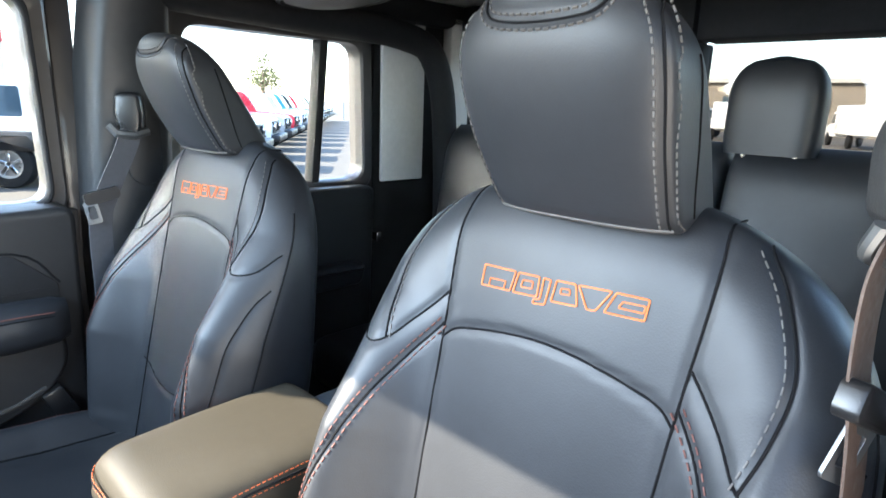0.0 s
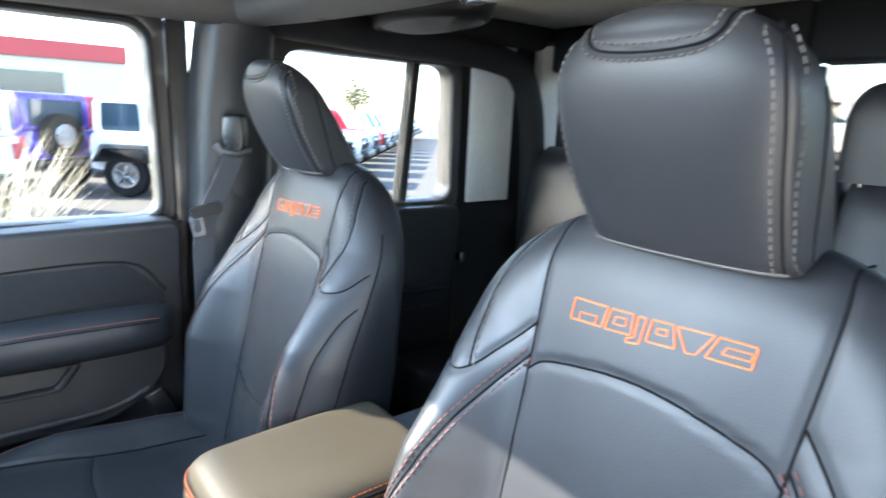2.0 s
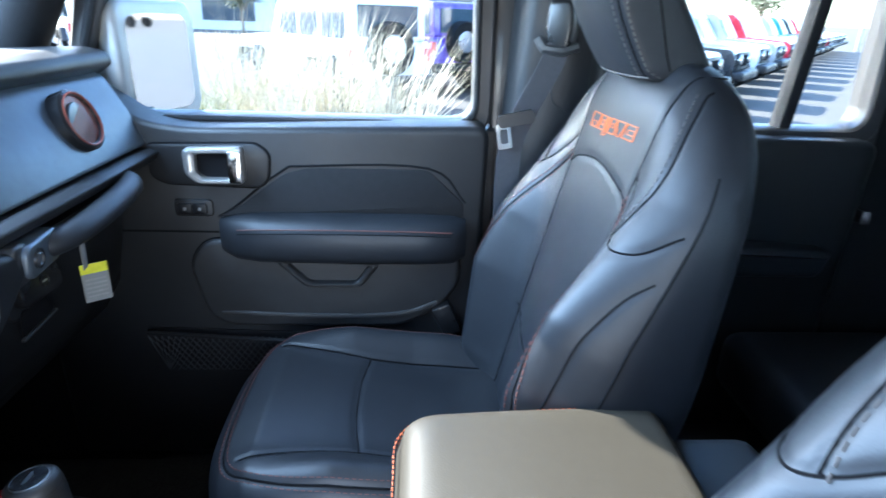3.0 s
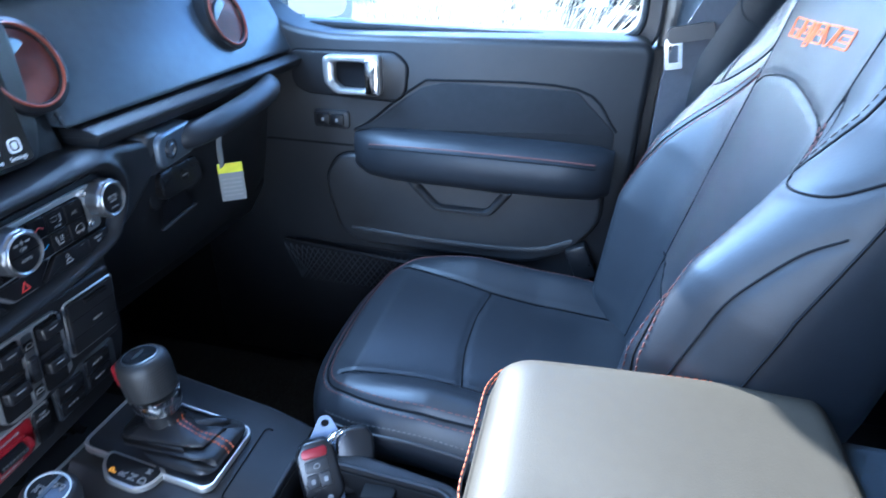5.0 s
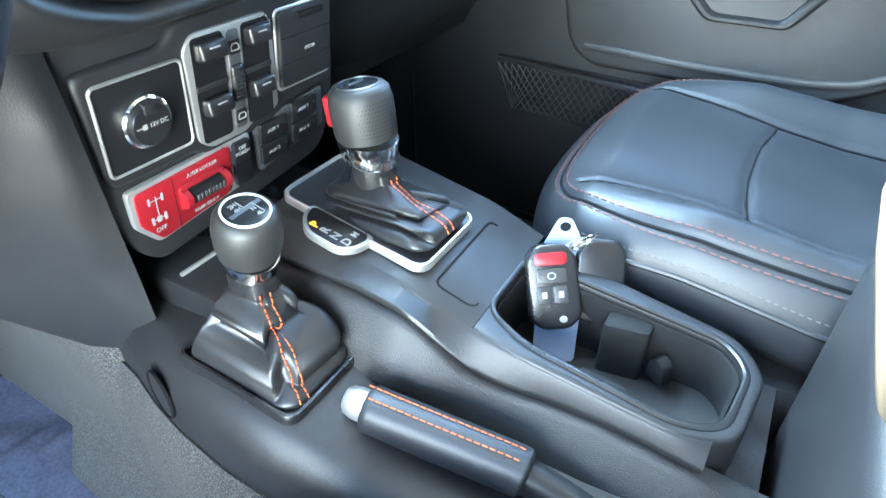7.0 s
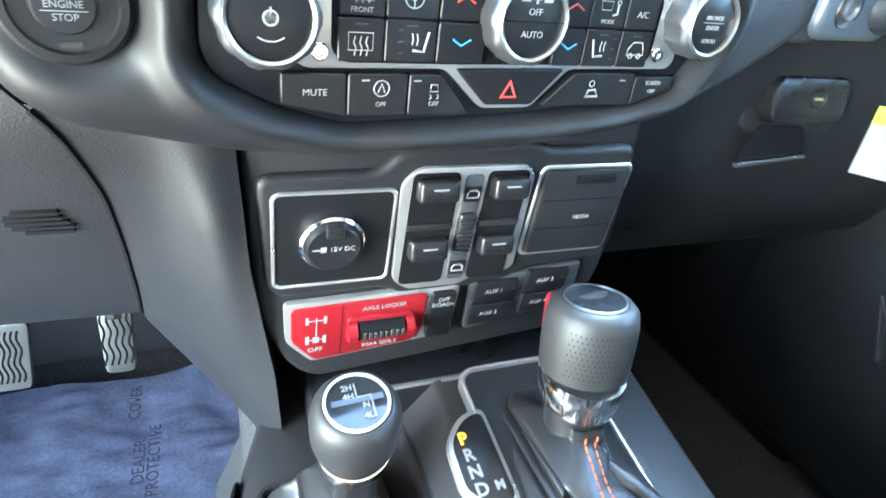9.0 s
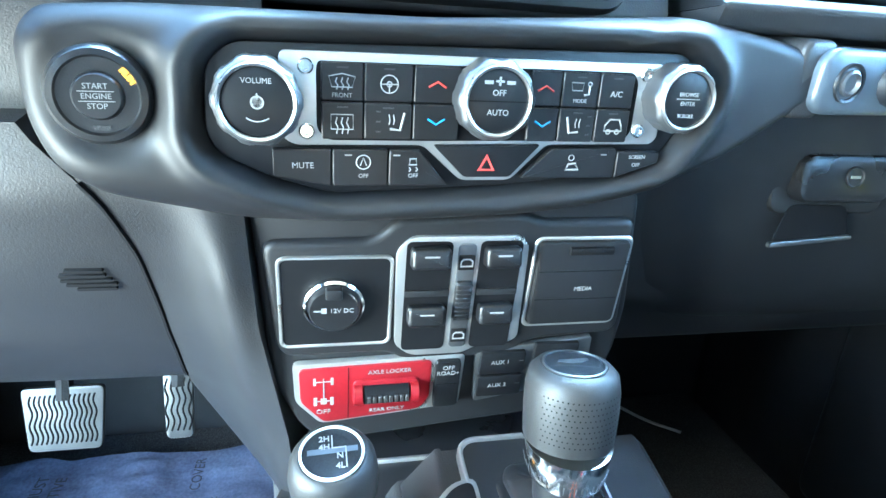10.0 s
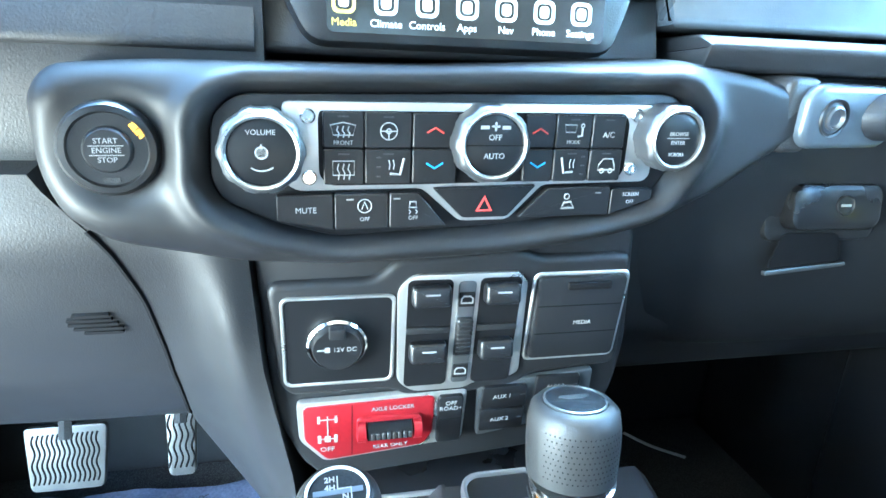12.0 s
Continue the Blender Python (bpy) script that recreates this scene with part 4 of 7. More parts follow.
    # round vents
    for x, y, z, tilt in ((-0.116, -0.062, 0.940, -20), (-0.490, -0.066, 0.945, -20)):
        v = part("air_vent", turned([(0.048, -0.02), (0.048, 0.004), (0.043, 0.007), (0.038, 0.005), (0.036, -0.006), (0.002, -0.008)]), PLASTIC_SMOOTH, d, m=inv @ facing(x, y, z, tilt))
        part("ring", turned([(0.0392, 0.002), (0.0396, 0.0075), (0.0412, 0.0085), (0.0430, 0.0065), (0.0430, 0.002)]), ORANGE_RING, v, "burnt orange vent ring")
        part("flap", prism(rrect(0.056, 0.056, 0.0275, 8), -0.007, -0.001, 0.003), DASH_METAL, v, m=pose(0, 0, 0, 14, 8, 0))
    # grab handle in front of the passenger
    g = part("grab_handle", tube(smooth_path([(-0.285, -0.045, 0.818), (-0.30, -0.025, 0.819), (-0.34, -0.012, 0.823), (-0.42, -0.008, 0.830), (-0.50, -0.014, 0.838), (-0.535, -0.045, 0.842)], 6), 0.021, 14, flat=0.85), LEATHER, d, "padded passenger grab handle", m=inv)
    br = part("handle_bracket", prism(rrect(0.090, 0.044, 0.014), -0.03, 0.004, 0.005, 3), DASH_METAL, d, "gunmetal handle bracket", m=inv @ facing(-0.268, -0.022, 0.8176, 3, 8))
    part("bolt_recess", turned([(0.0135, 0.0035), (0.0130, 0.0055), (0.0110, 0.0050), (0.0105, 0.0030)], 24), PLASTIC_SMOOTH, br, m=Matrix.Translation((-0.020, 0, 0)))
    part("handle_bolt", turned([(0.0085, 0.002), (0.0085, 0.0062), (0.0070, 0.0072), (0.0055, 0.0050), (0.001, 0.0050)], 20), DARK_SATIN, br, m=Matrix.Translation((-0.020, 0, 0)))
    part("bracket_neck", prism(rrect(0.030, 0.052, 0.008), -0.04, 0.000, 0.005, 3), PLASTIC_GREY, d, m=inv @ facing(-0.226, -0.020, 0.8176, 3, 6))
    # glove box
    rings = []
    for y, z in ((-0.094, 0.800), (-0.091, 0.790), (-0.098, 0.740), (-0.108, 0.68), (-0.122, 0.62), (-0.142, 0.58), (-0.175, 0.55), (-0.22, 0.535)):
        rings.append([(x, y - 0.02 * ((x + 0.43) / 0.25) ** 4, z) for x in np.linspace(-0.66, -0.165, 20)] + [(x, y - 0.03, z) for x in np.linspace(-0.165, -0.66, 6)])
    part("glove_box", loft(rings), PLASTIC, d, m=inv, angle=60)
    gb = part("latch_plate", prism(rrect(0.12, 0.05, 0.012, cx=-0.08, cy=0.022), 0.0, 0.0125, 0.004), PLASTIC, d, m=inv @ facing(-0.43, -0.112, 0.70, -8))
    part("glove_latch", prism(rrect(0.095, 0.042, 0.012), 0.012, 0.028, 0.005), PLASTIC_SMOOTH, gb, m=Matrix.Translation((-0.078, 0.030, 0)))
    part("latch_lock", turned([(0.0095, 0.0), (0.0095, 0.0015), (0.0085, 0.0022), (0.0075, 0.001), (0.001, 0.001)], 20), PLASTIC, gb, m=Matrix.Translation((-0.073, 0.032, 0.028)))
    part("lock_slot", box(-0.078, -0.068, 0.0308, 0.0332, 0.028, 0.0298), SATIN, gb)
    part("latch_recess", prism(round_poly([(-0.135, -0.028), (-0.055, -0.022), (-0.06, 0.005), (-0.12, 0.006)], 0.008), 0.0125, 0.014, 0.001), SEAM, gb)
    part("recess_lip", prism(round_poly([(-0.138, -0.033), (-0.052, -0.026), (-0.052, -0.022), (-0.138, -0.028)], 0.002), 0.012, 0.017, 0.001), DARK_SATIN, gb)
    # the touch screen on top of the stack
    sc = part("screen_housing", prism(round_poly([(-0.130, 0.085), (-0.122, 0.03), (-0.105, -0.005), (0.092, -0.005), (0.105, 0.03), (0.112, 0.12), (0.100, 0.165), (-0.115, 0.165)], 0.012), -0.05, 0.012, 0.008), PLASTIC, d, m=inv @ facing(0.0, -0.055, 0.855, -6))
    part("screen", prism(rrect(0.176, 0.140, 0.004, cx=-0.005, cy=0.072), 0.012, 0.0135), mat("lit screen", (0.01, 0.01, 0.012), 0.15, var=0.3, scale=40, emit=(0.30, 0.30, 0.24), emit_strength=0.004), sc)
    names = ("Media", "Climate", "Controls", "Apps", "Nav", "Phone", "Settings")
    for k, w in enumerate(names):
        u = -0.083 + 0.025 * k
        lettering(w, 0.0062, Matrix.Translation((u, 0.0075, 0.0138)), SCREEN_AMBER if k == 0 else SCREEN_WHITE, sc, "icon_label")
        part("icon", prism(rrect(0.014, 0.014, 0.004, cx=u, cy=0.0195), 0.0136, 0.0140, hole=rrect(0.010, 0.010, 0.003, cx=u, cy=0.0195)), SCREEN_AMBER if k == 0 else SCREEN_WHITE, sc)
        part("icon_glyph", prism(rrect(0.006, 0.007, 0.002, cx=u, cy=0.0195), 0.0136, 0.0140), SCREEN_WHITE, sc)
    return d


SCREEN_WHITE = mat("lit white icon", (0.8, 0.8, 0.8), 0.5, emit=(1, 1, 1), emit_strength=0.012)
SCREEN_AMBER = mat("lit amber icon", (0.8, 0.6, 0.1), 0.5, emit=(1.0, 0.72, 0.1), emit_strength=0.012)
dashboard()


def knurled_knob(r, h, n=60):
    """A knob with grips round its edge."""
    rings = []
    for rr, z in ((1.0, 0), (1.0, 0.75), (0.97, 0.9), (0.90, 1.0), (0.84, 0.88)):
        ring = []
        for j in range(n):
            a = 2 * math.pi * j / n
            g = 1 + (0.035 if math.cos(a * 10) > 0.2 else 0) * (1 if z < 0.95 else 0)
            ring.append((r * rr * g * math.cos(a), r * rr * g * math.sin(a), h * z))
        rings.append(ring)
    return loft(rings)


def along(poly, n):
    """n points spread evenly round a closed outline."""
    p = np.array(poly + poly[:1])
    d = np.r_[0, np.cumsum(np.hypot(*np.diff(p, axis=0).T))]
    t = np.linspace(0, d[-1], n, endpoint=False)
    return np.c_[np.interp(t, d, p[:, 0]), np.interp(t, d, p[:, 1])]


def hood_skin(outer, inner, dish, n=260, rows=44):
    """The dashboard's hood: rolled off at its outer edge, with a soft ridge round the recess and a shallow dish for the round button."""
    o = along(outer, n)
    ang = np.arctan2(o[:, 1] + 0.012, o[:, 0] - 0.0)
    q = along(inner, 900)
    qa = np.arctan2(q[:, 1] + 0.012, q[:, 0] - 0.0)
    order = np.argsort(qa)
    qa, q = qa[order], q[order]
    i = np.c_[np.interp(ang, qa, q[:, 0], period=2 * math.pi), np.interp(ang, qa, q[:, 1], period=2 * math.pi)]
    rings = [[(x * 0.995, y * 0.99, -0.14) for x, y in o], [(x, y, -0.030) for x, y in o]]
    for f in np.linspace(0, 1, rows) ** 1.0:
        g = o + (i - o) * f
        din = seg_dist(g[:, 0], g[:, 1], [inner + inner[:1]])
        dout = seg_dist(g[:, 0], g[:, 1], [outer + outer[:1]])
        gap = np.hypot(*(o - i).T)
        rad = np.minimum(np.interp(o[:, 0], [0.10, 0.17], [0.024, 0.009]), 0.5 * gap)
        k = np.clip(1 - dout / rad, 0, 1)
        z = 0.001 - rad * (1 - np.sqrt(1 - k ** 2 * 0.98))
        z = z + 0.0085 * np.exp(-((din - 0.0125) / 0.0085) ** 2) * np.clip(gap / 0.03, 0.3, 1)
        z = z - 0.010 * np.clip(1 - din / 0.007, 0, 1) ** 1.6
        r = np.hypot(g[:, 0] - dish[0], g[:, 1] - dish[1])
        z = z - 0.0055 / (1 + np.exp((r - 0.030) / 0.0028))
        z = z - 0.06 * np.clip(-0.215 - g[:, 0], 0, 1)
        rings.append([(float(x), float(y), float(h)) for (x, y), h in zip(g, z)])
    rings.append([(float(x), float(y), -0.03) for x, y in i])
    return loft(rings, cap=False)


def climate_panel():
    """Hood with start button, the climate and audio controls."""
    c = thing("climate_panel", (0, -0.008, 0.80), "climate and audio control panel with silver-ringed knobs", "control panel")
    F = Matrix(((-1, 0, 0, 0), (0, 0, 1, 0), (0, 1, 0, 0), (0, 0, 0, 1))) @ pose(0, 0, 0, 0, 3.2, 0)
    lip_i = round_poly([(-0.158, -0.022), (-0.156, 0.012), (-0.143, 0.024), (0.126, 0.030), (0.142, 0.016), (0.141, -0.002), (0.117, -0.037), (0.086, -0.046), (0.012, -0.053), (-0.092, -0.057), (-0.126, -0.047), (-0.152, -0.034)], 0.008, 4)
    hood = round_poly([(-0.246, -0.020), (-0.246, 0.022), (-0.234, 0.036), (-0.187, 0.0395), (-0.037, 0.0412), (0.092, 0.0488), (0.127, 0.0518), (0.189, 0.0425), (0.229, 0.0345), (0.236, 0.006),
                       (0.175, -0.033), (0.139, -0.0526), (0.115, -0.0632), (0.0375, -0.0725), (-0.059, -0.0750), (-0.140, -0.0762), (-0.214, -0.0600), (-0.236, -0.046)], 0.014, 5)
    part("hood", hood_skin(hood, lip_i, (-0.2055, -0.0048)), PLASTIC_SATIN, c, m=F, angle=80)
    base = part("panel", prism(lip_i, -0.02, -0.003, 0.001), PIANO, c, m=F)
    plate = round_poly([(-0.119, 0.021), (0.110, 0.023), (0.114, 0.018), (0.114, -0.022), (0.110, -0.026), (0.038, -0.027), (0.016, -0.049), (-0.016, -0.049), (-0.040, -0.028), (-0.112, -0.0285), (-0.119, -0.024)], 0.004, 3)
    part("plate", prism(plate, -0.003, 0.0005, 0.0006), SATIN, c, "brushed silver surround plate", m=F)
    part("button_bed", prism(round_poly([(-0.099, 0.0165), (0.090, 0.0175), (0.094, 0.012), (0.094, -0.018), (0.090, -0.0235), (0.036, -0.0245), (-0.036, -0.0255), (-0.094, -0.0255), (-0.100, -0.020), (-0.100, 0.012)], 0.004), 0.0005, 0.0014, 0.0003), SEAM, c, m=F)
    cols = ((-0.0975, -0.0750), (-0.0742, -0.0475), (-0.0467, -0.0200), (0.0225, 0.0420), (0.0428, 0.0665), (0.0673, 0.0900))
    rows = ((-0.0245, -0.0045), (-0.0037, 0.0163))
    for a, b in cols:
        for lo, hi in rows:
            part("button", prism(rrect(b - a, hi - lo, 0.0012, 2, (a + b) / 2, (lo + hi) / 2), 0.0012, 0.0036, 0.0006, 1), PIANO, c, m=F)
            if a not in (-0.0467, 0.0225):
                part("status_bar", box((a + b) / 2 - 0.003, (a + b) / 2 + 0.003, hi - 0.0030, hi - 0.0022, 0.0036, 0.0038), PLASTIC_GREY, c, m=F)
    low = [(-0.124, -0.0925), (-0.0917, -0.0605), (-0.0597, -0.030), (0.030, 0.0855), (0.0863, 0.1165)]
    for k, (a, b) in enumerate(low):
        t0, t1, lo = -0.0305, -0.0305, -0.0515 + (0.004 if k > 2 else 0)
        pts = [(a, t0), (b, t1), (b, lo + (0.010 if k == 4 else 0)), (a, lo + (0.006 if k == 0 else 0))]
        if k == 2:
            pts = [(a, t0), (-0.042, t0), (-0.024, lo), (a, lo)]
        if k == 3:
            pts = [(0.041, -0.0290), (b, -0.0285), (b, lo), (0.022, lo)]
        part("button", prism(round_poly(pts, 0.0012, 2), -0.002, 0.0030, 0.0006, 1), PIANO, c, m=F)
    part("hazard_button", prism(round_poly([(-0.034, -0.0275), (0.033, -0.0265), (0.0145, -0.0465), (-0.0145, -0.0465)], 0.002, 3), 0.0005, 0.0034, 0.0008), PIANO, c, m=F)
    part("hazard_mark", prism([(-0.0065, -0.0425), (0.0045, -0.0425), (-0.001, -0.0325)], 0.0034, 0.0037, hole=[(-0.0045, -0.0414), (0.0025, -0.0414), (-0.001, -0.0350)]), RED_PRINT, c, m=F)
    for u, v in ((-0.1055, 0.0135), (-0.1055, -0.0205), (0.0985, 0.0165), (0.0985, -0.0175)):
        s = part("screw", turned([(0.0043, 0), (0.0043, 0.0018), (0.0034, 0.0028), (0.0022, 0.0028), (0.0020, 0.0012), (0.0003, 0.0012)], 14), CHROME, c, m=F @ Matrix.Translation((u, v, 0.0005)))
    for u, v, r, nm in ((-0.130, -0.004, 0.0222, "volume_knob"), (-0.002, 0.000, 0.0222, "fan_knob"), (0.119, 0.004, 0.0205, "tune_knob")):
        k = part(nm, knurled_knob(r, 0.018), DARK_SATIN, c, m=F @ Matrix.Translation((u, v, 0)))
        part("ring", turned([(r * 0.90, 0.012), (r * 0.905, 0.0185), (r * 0.86, 0.0198), (r * 0.80, 0.0188), (r * 0.78, 0.012)], 40), KNURL, k)
        part("cap", turned([(r * 0.80, 0.012), (r * 0.79, 0.0172), (r * 0.72, 0.0178), (0.001, 0.0178)], 32), PIANO, k)
        if nm == "volume_knob":
            lettering("VOLUME", 0.0038, Matrix.Translation((0, 0.0105, 0.0181)), WHITE_PRINT, k)
            part("power_mark", turned([(0.0026, 0.0178), (0.0026, 0.0181), (0.0034, 0.0181), (0.0034, 0.0178)], 20), WHITE_PRINT, k)
            part("power_mark", box(-0.0004, 0.0004, 0.0012, 0.0045, 0.0178, 0.0182), WHITE_PRINT, k)
            part("volume_arc", tube([(0.0095 * math.cos(a), 0.0095 * math.sin(a), 0.018) for a in np.linspace(-2.2, -0.95, 12)], 0.0004, 4), WHITE_PRINT, k)
        elif nm == "fan_knob":
            part("split", box(-0.0175, 0.0175, -0.0003, 0.0003, 0.0178, 0.0181), SEAM, k)
            lettering("OFF", 0.0046, Matrix.Translation((0, 0.0045, 0.0181)), WHITE_PRINT, k)
            lettering("AUTO", 0.0046, Matrix.Translation((0, -0.0062, 0.0181)), WHITE_PRINT, k)
            for a in np.linspace(0, 2 * math.pi, 5)[:4]:
                part("fan_mark", prism(rrect(0.0022, 0.0012, 0.0005, 2, 0.0014, 0), 0.0178, 0.0181), WHITE_PRINT, k, m=Matrix.Translation((0, 0.0108, 0)) @ pose(0, 0, 0, 0, 0, math.degrees(a)))
            for s in (-1, 1):
                part("fan_bar", box(s * 0.004, s * 0.009, 0.0092, 0.0112, 0.0178, 0.0181), WHITE_PRINT, k)
        else:
            lettering("BROWSE", 0.0034, Matrix.Translation((0, 0.0032, 0.0181)), WHITE_PRINT, k)
            lettering("ENTER", 0.0034, Matrix.Translation((0, -0.0022, 0.0181)), WHITE_PRINT, k)
            lettering("SCROLL", 0.0032, Matrix.Translation((0, -0.0095, 0.0181)), WHITE_PRINT, k)
            part("split", box(-0.008, 0.008, 0.0004, 0.0008, 0.0178, 0.0181), WHITE_PRINT, k)
    T = lambda s, size, u, v, z=0.0040, material=WHITE_PRINT: lettering(s, size * 0.8, F @ Matrix.Translation((u, v, z)), material, c)
    T("FRONT", 0.0042, -0.0865, -0.0008)
    T("MODE", 0.0040, 0.0545, 0.0000)
    T("A/C", 0.0062, 0.0785, 0.0045)
    T("MUTE", 0.0058, -0.108, -0.0395, 0.0033)
    T("OFF", 0.0042, -0.0745, -0.0455, 0.0033)
    T("OFF", 0.0042, -0.0455, -0.0455, 0.0033)
    T("SCREEN", 0.0042, 0.1005, -0.0340, 0.0033)
    T("OFF", 0.0042, 0.1005, -0.0390, 0.0033)
    B = lambda u0, u1, v0, v1, material=WHITE_PRINT, z=0.0036: part("mark", box(u0, u1, v0, v1, z, z + 0.0003), material, c, m=F)

    def L(pts, r=0.00035, material=WHITE_PRINT, z=0.0038, closed=False):
        part("mark", tube([(a, b, z) for a, b in pts], r, 4, closed=closed), material, c, m=F)

    def arc(u, v, r, a0, a1, n=12):
        return [(u + r * math.cos(radians(a0 + (a1 - a0) * i / n)), v + r * math.sin(radians(a0 + (a1 - a0) * i / n))) for i in range(n + 1)]
    # demist symbols, heated wheel, heated seats, temperature arrows, car, axle
    L([(-0.0920, 0.0035), (-0.0935, 0.0090), (-0.0865, 0.0105), (-0.0795, 0.0090), (-0.0810, 0.0035)], closed=True)
    for k in range(3):
        L([(-0.0895 + k * 0.003, 0.0022), (-0.0888 + k * 0.003, 0.0045), (-0.0900 + k * 0.003, 0.0062), (-0.0892 + k * 0.003, 0.0085)])
    L([(-0.0925, -0.0190), (-0.0925, -0.0110), (-0.0805, -0.0110), (-0.0805, -0.0190)], closed=True)
    for k in range(3):
        L([(-0.0895 + k * 0.003, -0.0215), (-0.0888 + k * 0.003, -0.0180), (-0.0900 + k * 0.003, -0.0155), (-0.0892 + k * 0.003, -0.0125)])
    L(arc(-0.0608, 0.0058, 0.0048, 0, 345, 20), closed=True)
    L(arc(-0.0608, 0.0058, 0.0014, 0, 330, 8), closed=True)
    L([(-0.0656, 0.0058), (-0.0560, 0.0058)])
    L([(-0.0608, 0.0058), (-0.0608, 0.0010)])
    for s, u in ((1, -0.0560), (-1, 0.0520)):
        L([(u - s * 0.004, -0.0185), (u + s * 0.002, -0.0190), (u + s * 0.0042, -0.0095)], 0.0008)
        for k in range(2):
            L([(u - s * (0.0045 - k * 0.0025), -0.0160), (u - s * (0.004 - k * 0.0025), -0.0135), (u - s * (0.0047 - k * 0.0025), -0.0105)])
        for k in range(3):
            B(u - s * 0.0105 - 0.0012, u - s * 0.0105 + 0.0012, -0.0205 + k * 0.0055, -0.0197 + k * 0.0055, PLASTIC_GREY)
    for u in (-0.0335, 0.0320):
        L([(u - 0.005, 0.0050), (u, 0.0080), (u + 0.005, 0.0050)], 0.0006, RED_PRINT)
        L([(u - 0.005, -0.0125), (u, -0.0155), (u + 0.005, -0.0125)], 0.0006, BLUE_PRINT)
    L([(0.0490, 0.0060), (0.0480, 0.0105), (0.0560, 0.0105), (0.0555, 0.0060)], closed=True)
    L(arc(0.0600, 0.0100, 0.0012, 0, 330, 8), closed=True)
    L([(0.0600, 0.0085), (0.0600, 0.0040), (0.0570, 0.0035)], 0.0007)
    L([(0.0735, -0.0175), (0.0740, -0.0140), (0.0770, -0.0105), (0.0835, -0.0105), (0.0850, -0.0145), (0.0855, -0.0175)], 0.0005, closed=True)
    for u in (0.0765, 0.0825):
        L(arc(u, -0.0180, 0.0014, 0, 330, 8), 0.0004, closed=True)
    L(arc(-0.0745, -0.0375, 0.0040, 0, 340, 18), z=0.0032, closed=True)
    L([(-0.0763, -0.0395), (-0.0745, -0.0350), (-0.0727, -0.0395)], z=0.0032)
    L([(-0.0475, -0.0355), (-0.0440, -0.0355), (-0.0435, -0.0390), (-0.0480, -0.0390)], 0.0006, z=0.0032, closed=True)
    L([(-0.0480, -0.0405), (-0.0470, -0.0418), (-0.0480, -0.0430)], z=0.0032)
    L([(-0.0440, -0.0405), (-0.0430, -0.0418), (-0.0440, -0.0430)], z=0.0032)
    L([(0.0510, -0.0420), (0.0530, -0.0385), (0.0575, -0.0380), (0.0600, -0.0420)], 0.0008, z=0.0032, closed=True)
    L(arc(0.0545, -0.0345, 0.0018, 0, 330, 8), z=0.0032, closed=True)
    for u0, u1, v in ((-0.085, -0.081, -0.0335), (-0.0575, -0.0535, -0.0335), (0.0745, 0.0785, -0.0325)):
        B(u0, u1, v - 0.0004, v + 0.0004, z=0.0031)
    # start button
    sb = part("start_button", turned([(0.0245, -0.004), (0.0245, 0.004), (0.0225, 0.007), (0.0195, 0.0075), (0.0185, 0.006), (0.012, 0.006), (0.0115, 0.009), (0.0105, 0.0100), (0.001, 0.0105)], 44), PLASTIC_SMOOTH, c, m=F @ Matrix.Translation((-0.2055, -0.0048, -0.004)) @ pose(0, 0, 0, 0, 3, 0))
    for k, w in enumerate(("START", "ENGINE", "STOP")):
        lettering(w, 0.0038, Matrix.Translation((0, 0.0050 - 0.0048 * k, 0.0107)), WHITE_PRINT, sb)
    for dv in (0.0026, -0.0022):
        part("mark", box(-0.008, 0.008, dv - 0.0002, dv + 0.0002, 0.0105, 0.0108), WHITE_PRINT, sb)
    lettering("RUN", 0.0040, Matrix.Translation((0.0142, 0.0098, 0.0064)) @ pose(0, 0, 0, 0, 0, -55), ORANGE_PRINT, sb, bold=0.0004)
    part("mark", box(-0.004, 0.004, -0.0170, -0.0145, 0.0063, 0.0066), PLASTIC_GREY, sb)


climate_panel()


